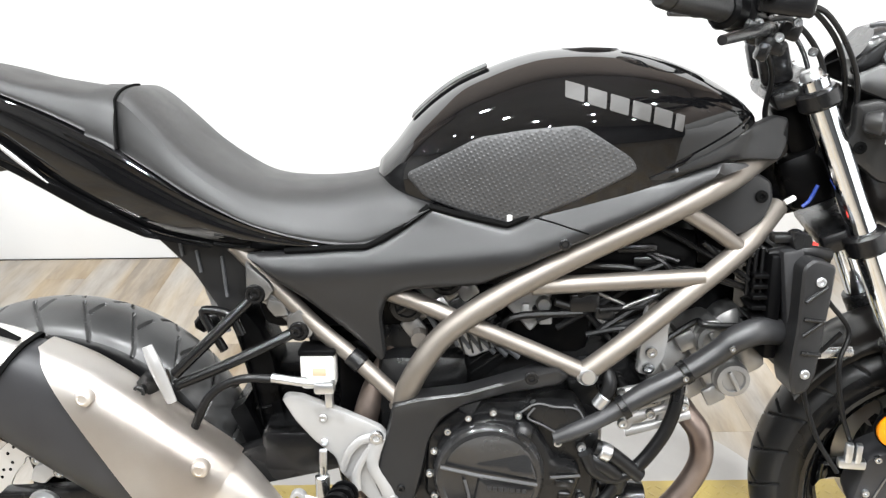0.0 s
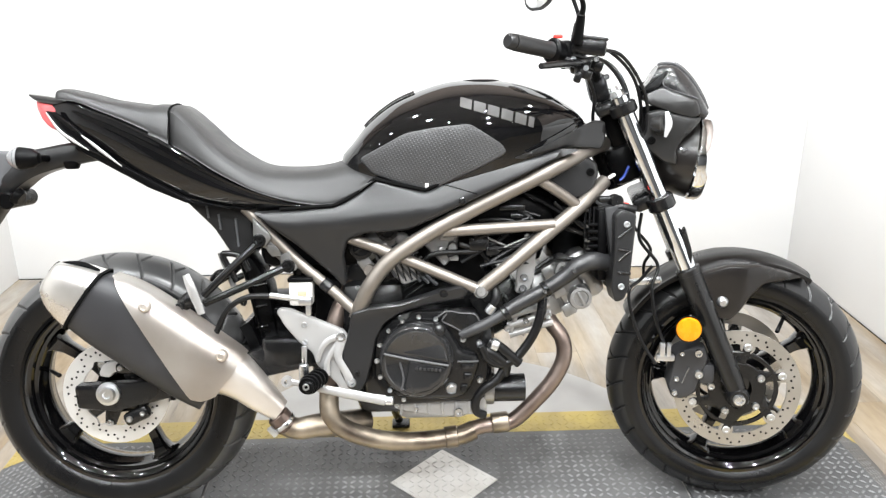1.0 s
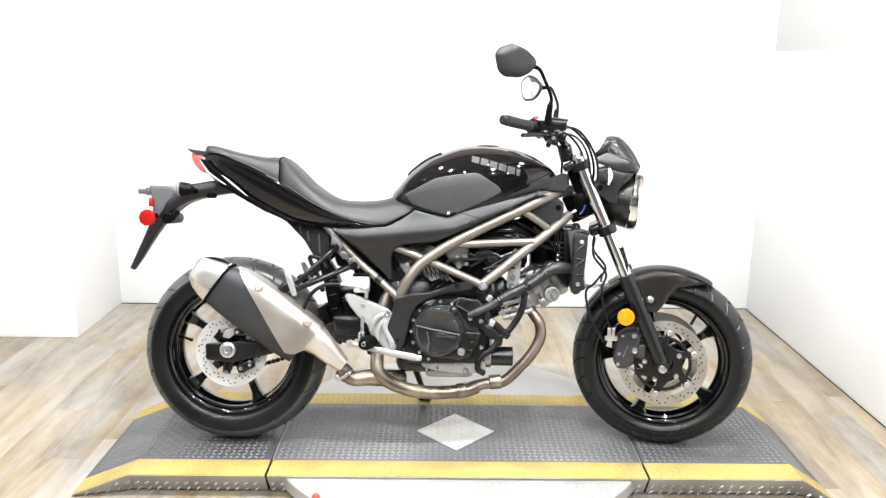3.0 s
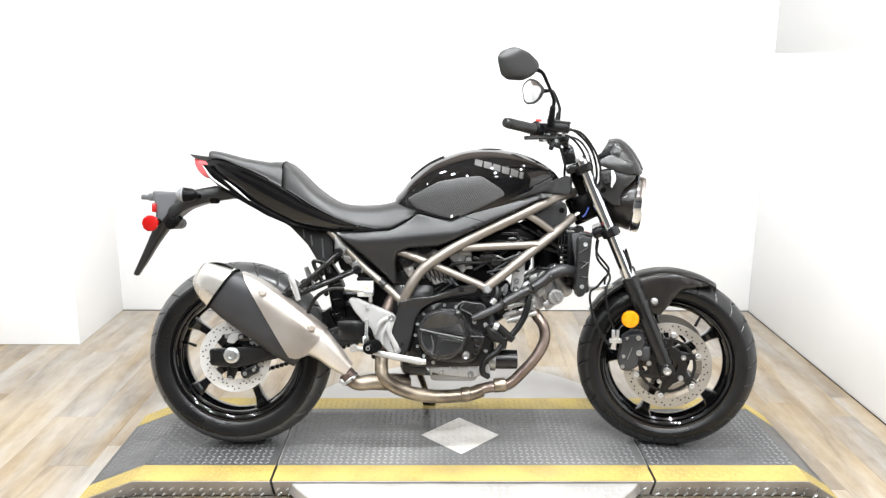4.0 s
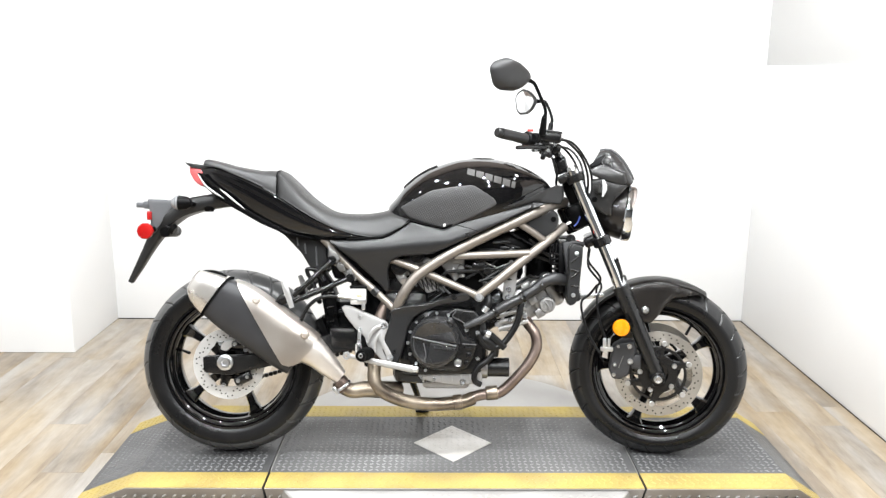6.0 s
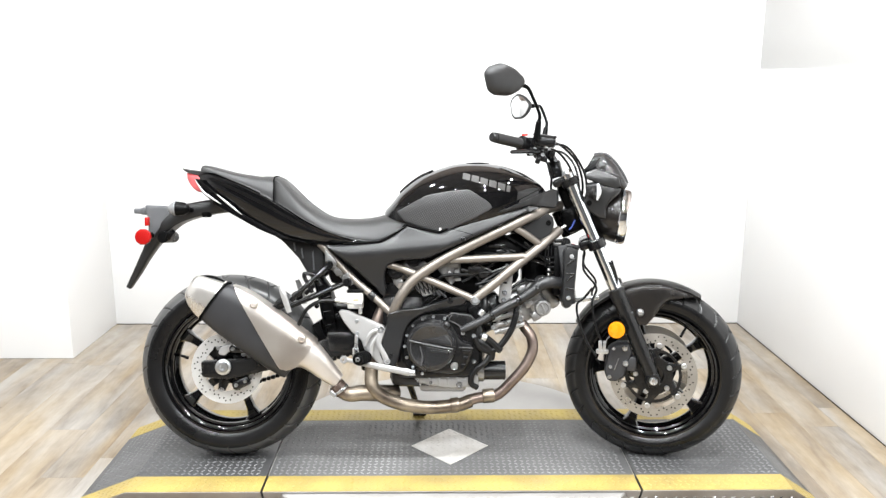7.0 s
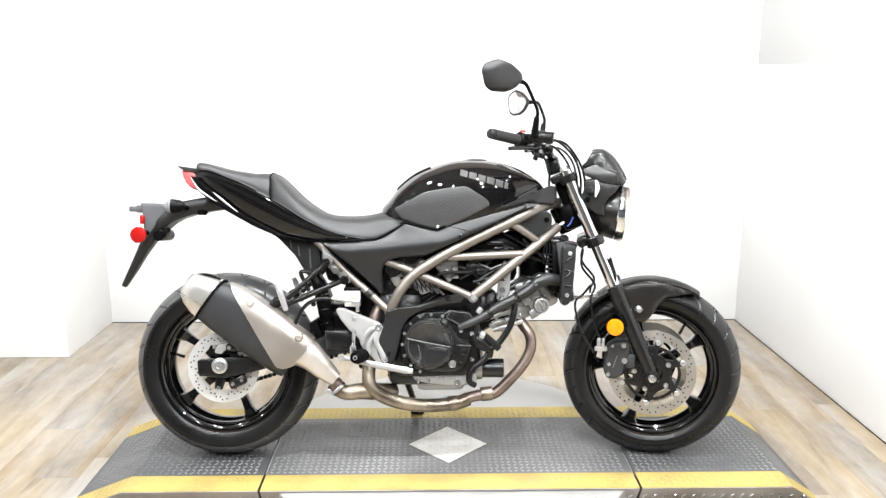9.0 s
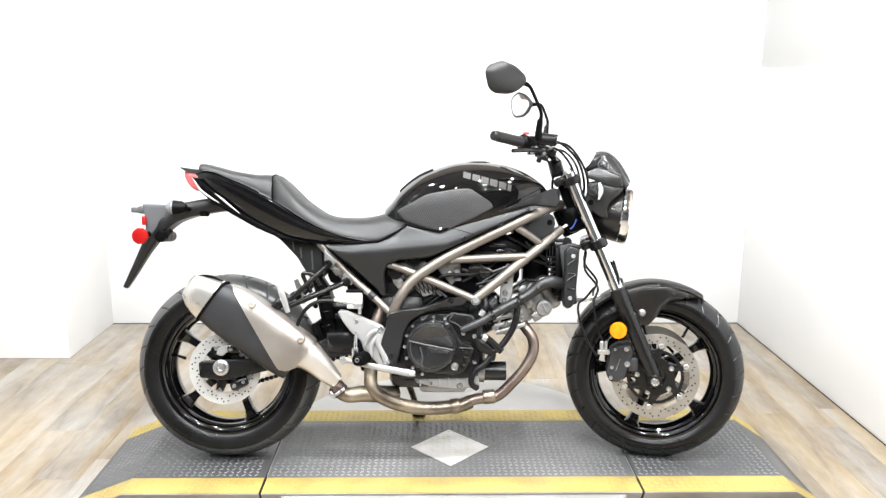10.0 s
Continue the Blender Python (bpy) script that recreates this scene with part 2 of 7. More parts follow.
def pieces(bm):
    """The loose islands of a bmesh, each as its own bmesh."""
    left, found = set(bm.verts), []
    while left:
        heap, mine = [left.pop()], []
        while heap:
            v = heap.pop()
            mine.append(v)
            for e in v.link_edges:
                o = e.other_vert(v)
                if o in left:
                    left.discard(o)
                    heap.append(o)
        one, at = bmesh.new(), {}
        for v in mine:
            at[v] = one.verts.new(v.co)
        for f in {f for v in mine for f in v.link_faces}:
            one.faces.new([at[v] for v in f.verts])
        found.append(one)
    bm.free()
    return sorted(found, key=lambda b: (round(min(v.co.x for v in b.verts), 4), round(min(v.co.z for v in b.verts), 4)))


LOOSE = {"rivet", "cylinder_rib", "throttle_boss", "carrier_arm", "disc_carrier", "rotor_lobe", "caliper_bolt", "frame_crossbar", "case_bolt", "sump_bolt", "plate_bolt", "cover_rib", "head_cap", "wiring_connector", "wiring_loom", "shroud_screw", "shroud_rib", "horn_rib", "hose_clamp",
         "clamp_screw", "bracket_bolt", "pipe_sleeve", "shield_bolt", "stay_bolt", "fender_rib", "holder_boss", "fork_clamp", "triple_clamp", "bar_riser", "pillion_stay", "bracket_web", "cover_mark", "hinge", "spoke", "fan_slat", "head_bolt", "radiator_fin", "airbox", "peg_rib", "battery_tray", "bay_clip", "bay_bolt", "bay_hose", "cooling_fin", "rear_caliper", "control_screw", "control_clamp"}


def part(name, bm, mat, parent=None, label="", angle=38.0):
    """Links a bmesh as one mesh object, under a thing or a part; loose small pieces become objects of their own."""
    if name in LOOSE:
        made = [part(name + "_", one, mat, parent, label, angle) for one in pieces(bm)]
        for ob in made:
            ob.name = name
        return made[0]
    bmesh.ops.recalc_face_normals(bm, faces=bm.faces)
    name = name.rstrip("_")
    me = bpy.data.meshes.new(name)
    bm.to_mesh(me)
    bm.free()
    me.materials.append(mat)
    me.shade_smooth()
    me.set_sharp_from_angle(angle=radians(angle))
    ob = new(name, me)
    ob.parent = parent
    return tagged(ob, label)


def spline(pts, n=6, closed=False):
    """Points on a smooth curve through pts (tuples of any length)."""
    a = [np.array(p, float) for p in pts]
    out, count = [], len(a)
    for i in range(count if closed else count - 1):
        p1, p2 = a[i], a[(i + 1) % count]
        p0 = a[i - 1] if closed or i else 2 * p1 - p2
        p3 = a[(i + 2) % count] if closed or i + 2 < count else 2 * p2 - p1
        for k in range(n):
            t = k / n
            out.append(0.5 * (2 * p1 + (p2 - p0) * t + (2 * p0 - 5 * p1 + 4 * p2 - p3) * t * t + (3 * p1 - p0 - 3 * p2 + p3) * t**3))
    if not closed:
        out.append(a[-1])
    return out


def loft(bm, rings, closed=True, caps=True):
    """Skins rings of equal count."""
    vs = [[bm.verts.new(tuple(p)) for p in ring] for ring in rings]
    count = len(vs[0])
    for a, b in zip(vs, vs[1:]):
        for i in range(count if closed else count - 1):
            j = (i + 1) % count
            bm.faces.new((a[i], a[j], b[j], b[i]))
    if caps and closed:
        bm.faces.new(vs[0])
        bm.faces.new(vs[-1])
    return bm


def tube(bm, pts, r, n=14, smooth=6, flat=1.0):
    """A pipe along a smooth path; r is one radius or one for each point; flat squeezes it along y."""
    rs = list(r) if isinstance(r, (list, tuple)) else [r] * len(pts)
    path = spline([(*p, q) for p, q in zip(pts, rs)], smooth) if smooth > 1 and len(pts) > 2 else [np.array((*p, q), float) for p, q in zip(pts, rs)]
    rings, side = [], None
    for i, p in enumerate(path):
        way = Vector(path[min(i + 1, len(path) - 1)][:3] - path[max(i - 1, 0)][:3]).normalized()
        ref = side if side else (Vector((0, 1, 0)) if abs(way.y) < 0.9 else Vector((1, 0, 0)))
        side = (ref - way * ref.dot(way)).normalized()
        up = way.cross(side)
        c = Vector(p[:3])
        rings.append([c + (side * math.cos(a) * flat + up * math.sin(a)) * p[3] for a in np.linspace(0, 2 * math.pi, n, endpoint=False)])
    return loft(bm, rings)


def rod(bm, a, b, r, r2=None, n=16, bevel=0.0):
    """A straight round bar from a to b with softened ends."""
    a, b, r2 = Vector(a), Vector(b), r if r2 is None else r2
    way = (b - a).normalized()
    if not bevel:
        return tube(bm, [a, b], [r, r2], n, 1)
    return tube(bm, [a, a + way * bevel, b - way * bevel, b], [r - bevel, r, r2, r2 - bevel], n, 1)


def lathe(bm, centre, profile, n=48, axis="y", closed=False):
    """Turns (radius, along) pairs round an axis through centre."""
    c = Vector(centre)
    rings = []
    for k in range(n):
        a = 2 * math.pi * k / n
        ca, sa = math.cos(a), math.sin(a)
        rings.append([c + (Vector((r * ca, h, r * sa)) if axis == "y" else Vector((h, r * ca, r * sa)) if axis == "x" else Vector((r * ca, r * sa, h))) for r, h in profile])
    vs = [[bm.verts.new(p) for p in ring] for ring in rings]
    m = len(profile)
    for i in range(n):
        a, b = vs[i], vs[(i + 1) % n]
        for j in range(m if closed else m - 1):
            q = (j + 1) % m
            bm.faces.new((a[j], a[q], b[q], b[j]))
    return bm


def block(bm, centre, size, bevel=0.004, turn=None):
    """A box with rounded edges."""
    made = bmesh.ops.create_cube(bm, size=1.0)["verts"]
    m = Matrix.Translation(centre) @ (turn or Matrix.Identity(4)) @ Matrix.Diagonal((*size, 1))
    bmesh.ops.transform(bm, matrix=m, verts=made)
    if bevel:
        es = list({e for v in made for e in v.link_edges})
        bmesh.ops.bevel(bm, geom=es, offset=min(bevel, min(size) * 0.45), segments=2, affect="EDGES", profile=0.5)
    return bm


def inside(p, poly):
    hit, j = False, len(poly) - 1
    for i in range(len(poly)):
        if (poly[i][1] > p[1]) != (poly[j][1] > p[1]) and p[0] < (poly[j][0] - poly[i][0]) * (p[1] - poly[i][1]) / (poly[j][1] - poly[i][1]) + poly[i][0]:
            hit = not hit
        j = i
    return hit


def rim_gap(p, a, b):
    """Distances of p from the edges a-b."""
    d = b - a
    t = np.clip(((p - a) * d).sum(1) / np.maximum((d * d).sum(1), 1e-12), 0, 1)
    return np.sqrt((((a + t[:, None] * d) - p) ** 2).sum(1)).min()


def outline(poly, rnd=0.0):
    """A polygon with its corners cut round by up to rnd."""
    out, n = [], len(poly)
    for i in range(n):
        p, a, b = (np.array(poly[k % n], float) for k in (i, i - 1, i + 1))
        la, lb = np.linalg.norm(a - p), np.linalg.norm(b - p)
        ca, cb = min(rnd, la * 0.45), min(rnd, lb * 0.45)
        if rnd <= 0:
            out.append(p)
            continue
        q, s = p + (a - p) / la * ca, p + (b - p) / lb * cb
        for t in (0, 0.25, 0.5, 0.75, 1):
            out.append((1 - t) ** 2 * q + 2 * t * (1 - t) * p + t * t * s)
    return out


def panel(bm, poly, out, thick=0.01, edge=0.008, drop=0.006, grid=0.016, side=-1, rnd=0.008):
    """A moulded panel seen along y: its outline in x and z, out its distance from the middle (a number or a function of x, z), with rounded rims."""
    far = out if callable(out) else (lambda x, z: out)
    ring = []
    base = outline(poly, rnd)
    for a, b in zip(base, base[1:] + base[:1]):
        k = max(1, int(np.linalg.norm(b - a) / grid))
        ring += [a + (b - a) * i / k for i in range(k)]
    arr = np.array(ring)
    ea, eb = arr, np.roll(arr, -1, 0)
    pts = list(ring)
    lo, hi = arr.min(0), arr.max(0)
    inset = []
    for i, p in enumerate(ring):
        t = ring[(i + 1) % len(ring)] - ring[i - 1]
        nrm = np.array([-t[1], t[0]]) / max(1e-9, np.linalg.norm(t))
        for s in (1, -1):
            q = p + nrm * s * edge
            if inside(q, ring) and rim_gap(q, ea, eb) > edge * 0.8:
                inset.append(q)
                q2 = p + nrm * s * edge * 0.4
                inset.append(q2)
    for q in inset:
        pts.append(q)
    for x in np.arange(lo[0] + grid / 2, hi[0], grid):
        for z in np.arange(lo[1] + grid / 2, hi[1], grid):
            if inside((x, z), ring) and rim_gap(np.array([x, z]), ea, eb) > edge * 1.5:
                pts.append(np.array([x, z]))
    n = len(ring)
    res = geometry.delaunay_2d_cdt([Vector(p) for p in pts], [(i, (i + 1) % n) for i in range(n)], [], 1, 1e-5)
    front, back = [], []
    for v in res[0]:
        g = min(1.0, rim_gap(np.array(v), ea, eb) / edge) if edge else 1.0
        fall = drop * (1 - math.sqrt(max(0.0, 1 - (1 - g) ** 2)))
        front.append(bm.verts.new((v.x, side * (far(v.x, v.y) - fall), v.y)))
    count = {}
    for f in res[2]:
        bm.faces.new([front[i] for i in f])
        for i, j in zip(f, f[1:] + f[:1]):
            count[(min(i, j), max(i, j))] = count.get((min(i, j), max(i, j)), 0) + 1
    wall = {}
    for (i, j), c in count.items():
        if c == 1:
            for k in (i, j):
                if k not in wall:
                    v = res[0][k]
                    wall[k] = bm.verts.new((v.x, side * (far(v.x, v.y) - thick), v.y))
            bm.faces.new((front[i], front[j], wall[j], wall[i]))
    return bm


def column(table, x):
    """Smoothly read rows of (x, a, b, ...) at x."""
    xs = [row[0] for row in table]
    x = min(max(x, xs[0]), xs[-1])
    i = max(0, min(len(xs) - 2, int(np.searchsorted(xs, x)) - 1))
    a = np.array(table, float)
    h = xs[i + 1] - xs[i]
    t = (x - xs[i]) / h

    def slope(k):
        if k == 0 or k == len(xs) - 1:
            q = 0 if k == 0 else k - 1
            return (a[q + 1] - a[q]) / (xs[q + 1] - xs[q])
        return (a[k + 1] - a[k - 1]) / (xs[k + 1] - xs[k - 1])

    m0, m1 = slope(i) * h, slope(i + 1) * h
    return ((2 * t**3 - 3 * t**2 + 1) * a[i] + (t**3 - 2 * t**2 + t) * m0 + (-2 * t**3 + 3 * t**2) * a[i + 1] + (t**3 - t**2) * m1)[1:]


def body(bm, table, shape, steps=40):
    """A left-right even body along x. table: x, top, bottom, half width. shape: (share of width, share of height) from the lower middle to the upper middle."""
    half = spline(shape, 5)
    rings = []
    for x in np.linspace(table[0][0], table[-1][0], steps):
        top, low, w = column(table, x)
        right = [(x, -w * fy, low + (top - low) * fz) for fy, fz in half]
        left = [(x, w * fy, low + (top - low) * fz) for fy, fz in half[-2:0:-1]]
        rings.append(right + left)
    return loft(bm, rings)


def screw(bm, p, r=0.006, h=0.005, side=-1):
    """A round-headed bolt with a socket, seen along y."""
    x, y, z = p
    lathe(bm, (x, y, z), [(0.0005, side * h * 0.3), (r * 0.45, side * h * 0.3), (r * 0.5, side * h), (r * 0.85, side * h), (r, side * h * 0.7), (r, 0)], 14)
    return bm


def shifted(bm, m):
    bmesh.ops.transform(bm, matrix=m, verts=bm.verts)
    return bm


# ---- the room ----
BACK, RIGHT, LEFT, PILLAR = 1.81, 2.45, -1.095, 1.245


def slab(name, lo, hi, mat, label, bevel=0.004):
    bm = block(bmesh.new(), [(a + b) / 2 for a, b in zip(lo, hi)], [b - a for a, b in zip(lo, hi)], bevel)
    return tagged(part(name, bm, mat), label, "wall", kind="structure")


slab("wall_back", (LEFT - 0.02, BACK, 0), (RIGHT + 0.15, BACK + 0.15, 1.80), WALLP, "smooth white painted back wall of the photo bay")
# Unseen brown upper walls, added to shape the tank's reflections.
slab("wall_back_upper", (LEFT - 0.02, BACK, 1.80), (RIGHT + 0.15, BACK + 0.15, CEIL), WALLB, "assumed dull brown wall above the bay, out of view")
slab("wall_right", (RIGHT, -2.2, 0), (RIGHT + 0.15, BACK, 1.425), WALLP, "white painted lower side wall with scuffs")
slab("wall_right_upper", (RIGHT + 0.012, -2.2, 1.425), (RIGHT + 0.15, BACK, 1.80), WALLG, "greyer upper band of the side wall")
slab("wall_right_top", (RIGHT + 0.012, -2.2, 1.80), (RIGHT + 0.15, BACK, CEIL), WALLB, "assumed dull brown wall above the bay, out of view")
slab("wall_left", (-3.2, PILLAR, 0), (LEFT, BACK + 0.15, 1.80), WALLP, "white painted wall block with a square corner")
slab("wall_left_upper", (-3.2, PILLAR, 1.80), (LEFT, BACK + 0.15, CEIL), WALLB, "assumed dull brown wall above the bay, out of view")
# Out-of-view wall, whitened to brighten the far mirror and left-facing surfaces.
slab("wall_room_left", (-5.2, -6.2, 0), (-5.05, PILLAR + 0.4, CEIL), WALLP, "unseen side wall, white for the far mirror to reflect")
slab("wall_room_right", (6.0, -6.2, 0), (6.15, -2.2, CEIL), ROOMP, "plain brown-grey showroom side wall")
slab("wall_room_back", (-5.2, -6.35, 0), (6.15, -6.2, CEIL), ROOMP, "plain brown-grey showroom wall")
slab("wall_room_front", (-5.2, PILLAR + 0.1, 0), (-3.2, PILLAR + 0.25, CEIL), ROOMP, "plain brown-grey showroom wall")
slab("wall_room_end", (RIGHT + 0.15, -2.3, 0), (6.15, -2.2, CEIL), ROOMP, "plain brown-grey showroom wall")
tagged(slab("ceiling", (-5.2, -6.35, CEIL), (6.15, BACK + 0.15, CEIL + 0.1), CEILP, "beige painted showroom ceiling"), category="ceiling")
tagged(slab("floor", (-5.2, -6.35, -0.1), (6.15, BACK + 0.15, -0.006), GAP, "pale oak vinyl plank floor"), category="floor")
floor = bpy.data.objects["floor"]
bb = slab("baseboard", (LEFT, BACK - 0.004, 0.0), (RIGHT, BACK, 0.003), GAP, "thin dark gap under the back wall", 0.0)
bb = slab("baseboard_side", (RIGHT - 0.004, -2.2, 0.0), (RIGHT, BACK - 0.004, 0.002), GAP, "thin dark gap under the side wall", 0.0)

# ---- lamps ----
for lx, ly, power in LAMPS:
    data = bpy.data.lights.new("ceiling_lamp", "AREA")
    data.shape, data.size, data.energy, data.color = "DISK", 0.09, power, (0.95, 0.98, 1.0)
    ob = new("ceiling_lamp", data)
    ob.location = (lx, ly, CEIL - 0.042)
    ring = lathe(bmesh.new(), (0, 0, 0), [(0.055, -0.002), (0.060, -0.03), (0.078, -0.028), (0.09, 0.0), (0.055, 0.0)], 40, "z", closed=True)
    fix = tagged(part("ceiling_light", ring, WHITEPL), "white round downlight on the ceiling, assumed out of view", "lamp", "ceiling lights")
    fix.location = (lx, ly, CEIL)
    part("diffuser", lathe(bmesh.new(), (0, 0, 0), [(0.0005, -0.012), (0.055, -0.012), (0.056, -0.004)], 32, "z"), DIFFUSER, fix)

# ---- the lift ----
turntable = bmesh.new()
TX, TY, TR = 0.7736, 0.15, 0.672
lathe(turntable, (TX, TY, 0), [(0.001, 0.074), (TR - 0.004, 0.074), (TR, 0.070), (TR, 0.03), (TR - 0.01, 0.02), (0.001, 0.02)], 96, "z")
turntable = tagged(part("turntable", turntable, TABLE), "round bare-metal tread plate turntable on the floor", "turntable")
base = lathe(bmesh.new(), (TX, TY, 0), [(0.001, 0.0), (TR - 0.09, 0.0), (TR - 0.09, 0.022), (0.001, 0.022)], 64, "z")
part("base", base, GAP, turntable)


def treads(name, spots, z, mat, parent, long=0.0088, wide=0.0040, high=0.0018):
    """Raised lozenges of a tread plate, joined. spots: x, y, turn, optional slope point."""
    verts, faces = [], []
    for x, y, a, lift in spots:
        ca, sa = math.cos(a), math.sin(a)
        k = len(verts)
        for u, v, h in ((-1, 0, 0), (-0.5, -0.85, 0), (0.5, -0.85, 0), (1, 0, 0), (0.5, 0.85, 0), (-0.5, 0.85, 0), (-0.55, 0, 1), (0.55, 0, 1)):
            dx, dy = u * long, v * wide
            px, py = x + dx * ca - dy * sa, y + dx * sa + dy * ca
            verts.append((px, py, lift(px, py) + h * high))
        faces += [(k, k + 1, k + 6), (k + 1, k + 2, k + 7, k + 6), (k + 2, k + 3, k + 7), (k + 3, k + 4, k + 7), (k + 4, k + 5, k + 6, k + 7), (k + 5, k, k + 6)]
    me = bpy.data.meshes.new(name)
    me.from_pydata(verts, [], faces)
    me.materials.append(mat)
    ob = new(name, me)
    ob.parent = parent
    return tagged(ob, kind="stuff")


NEAR, FAR, IN_N, IN_F = -0.2284, 0.4135, -0.1285, 0.3136
SEAM_L, SEAM_R, BRK_L, BRK_R, TIP_L, TIP_R = 0.153, 1.3832, -0.286, 1.8767, -0.475, 1.99
STEP = 0.021


def deck_height(x, y):
    if x < BRK_L:
        return P - (BRK_L - x) / (BRK_L - TIP_L) * (P - 0.008)
    if x > BRK_R:
        return P - (x - BRK_R) / (TIP_R - BRK_R) * (P - 0.008)
    return P


def deck_section(xs, name, label, mat):
    """One section of the deck: a folded plate with leaning skirts, its cross-sections at xs."""
    bm = bmesh.new()
    rings = []
    for x in xs:
        h = deck_height(x, 0)
        rings.append([(x, NEAR + 0.05 * h / P, 0.004), (x, NEAR, h), (x, FAR, h), (x, FAR - 0.05 * h / P, 0.004)])
    loft(bm, rings)
    return tagged(part(name, bm, mat, angle=20), label, "lift deck", "lift decks")


deck = deck_section([SEAM_L + 0.004, SEAM_R - 0.004], "lift_deck", "worn black tread-plate lift deck with yellow edges", DECK)
ramp_a = deck_section([TIP_L, BRK_L, SEAM_L - 0.004], "lift_ramp", "black tread-plate ramp section with yellow edges", RAMP)
ramp_b = deck_section([SEAM_R + 0.004, BRK_R, TIP_R], "lift_ramp", "black tread-plate ramp section with yellow edges", RAMP)
hinge = bmesh.new()
for sx in (SEAM_L, SEAM_R):
    block(hinge, (sx, (NEAR + FAR) / 2, P * 0.5 - 0.006), (0.02, FAR - NEAR - 0.11, P - 0.02), 0.0)
part("hinge", hinge, GAP, deck, "dark gap between deck and ramp")
for own, xs in ((deck, [SEAM_L + 0.004, SEAM_R - 0.004]), (ramp_a, [TIP_L, BRK_L, SEAM_L - 0.004]), (ramp_b, [SEAM_R + 0.004, BRK_R, TIP_R])):
    for y0, y1 in ((NEAR - 0.0005, IN_N), (IN_F, FAR + 0.0005)):
        bm = bmesh.new()
        loft(bm, [[(x, y0, deck_height(x, 0) + 0.0006), (x, y1, deck_height(x, 0) + 0.0006), (x, y1, deck_height(x, 0) - 0.002), (x, y0, deck_height(x, 0) - 0.002)] for x in xs])
        part("edge_stripe", bm, YELLOW, own, "yellow painted edge stripe", 20)
        spots = []
        for i in range(int((xs[-1] - xs[0]) / STEP)):
            for j in range(int((y1 - y0) / STEP)):
                spots.append((xs[0] + (i + 0.5) * STEP, y0 + (j + 0.5) * STEP + 0.004, math.pi / 4 * (1 if (i + j) % 2 else -1), lambda x, y: deck_height(x, y) + 0.0006))
        treads("stripe_tread", spots, 0, YELLOW, own)
    # bare near skirt
    bm = bmesh.new()
    rings = []
    for x in xs:
        h = deck_height(x, 0)
        rings.append([(x, NEAR + 0.048 * h / P, 0.006), (x, NEAR - 0.001, h - 0.001), (x, NEAR - 0.004, h - 0.001), (x, NEAR + 0.045 * h / P, 0.006)])
    loft(bm, rings)
    part("skirt", bm, PLATE, own, "bare metal tread-plate side skirt", 20)
    verts = []
    bm = bmesh.new()
    for i in range(int((xs[-1] - xs[0]) / 0.032)):
        for j in range(3):
            x = xs[0] + (i + 0.5) * 0.032
            h = deck_height(x, 0)
            zz = 0.014 + j * 0.03
            if zz > h - 0.012:
                continue
            a = math.radians(50 if (i + j) % 2 else 40)
            ym = NEAR - 0.0035 + 0.05 * (h - zz) / P
            for s in (1,):
                c = Vector((x, ym, zz))
                u, v = Vector((math.cos(a), 0, math.sin(a))) * 0.014, Vector((-math.sin(a), 0, math.cos(a))) * 0.0042
                o = Vector((0, -0.003, 0))
                q = [bm.verts.new(c + k) for k in (-u, -u * 0.4 - v, u * 0.4 - v, u, u * 0.4 + v, -u * 0.4 + v)]
                t = [bm.verts.new(c + o - u * 0.5), bm.verts.new(c + o + u * 0.5)]
                for f in ((q[0], q[1], t[0]), (q[1], q[2], t[1], t[0]), (q[2], q[3], t[1]), (q[3], q[4], t[1]), (q[4], q[5], t[0], t[1]), (q[5], q[0], t[0])):
                    bm.faces.new(f)
    tagged(part("skirt_tread", bm, BOLT, own), kind="stuff")
DX, DY, DW, DH = 0.7666, 0.0905, 0.1393, 0.1433
for own, x0, x1 in ((deck, SEAM_L + 0.01, SEAM_R - 0.01), (ramp_a, TIP_L + 0.015, SEAM_L - 0.01), (ramp_b, SEAM_R + 0.01, TIP_R - 0.015)):
    spots = []
    for i in range(int((x1 - x0) / STEP)):
        for j in range(int((IN_F - IN_N - 0.006) / STEP)):
            x, y = x0 + (i + 0.5) * STEP, IN_N + 0.008 + (j + 0.5) * STEP
            if own is deck and abs(x - DX) / DW + abs(y - DY) / DH < 1.08:
                continue
            spots.append((x, y, math.pi / 4 * (1 if (i + j) % 2 else -1), deck_height))
    treads("tread", spots, 0, TREAD, own)
diamond = bmesh.new()
loft(diamond, [[(DX - DW * s, DY, z), (DX, DY - DH * s, z), (DX + DW * s, DY, z), (DX, DY + DH * s, z)] for s, z in ((1, P - 0.001), (1, P + 0.0014), (0.985, P + 0.0022))])
diamond = part("cover_plate", diamond, WORN, deck, "bare diamond-shaped tread cover plate", 20)
spots = []
for i in range(-8, 9):
    for j in range(-8, 9):
        if (abs(i) + abs(j)) * STEP < 0.128:
            spots.append((DX + i * STEP, DY + j * STEP, math.pi / 4 * (1 if (i + j) % 2 else -1), lambda x, y: P + 0.0022))
treads("tread", spots, 0, WORN, deck, 0.01, 0.0035, 0.0012)
spots = []
for i in range(-26, 27):
    for j in range(-26, 27):
        x, y = TX + i * 0.024, TY + j * 0.024
        if math.hypot(x - TX, y - TY) < TR - 0.02 and y < NEAR - 0.012:
            spots.append((x, y, math.pi / 4 * (1 if (i + j) % 2 else -1), lambda x, y: 0.074))
treads("tread", spots, 0, PLATE, turntable)
pin = bmesh.new()
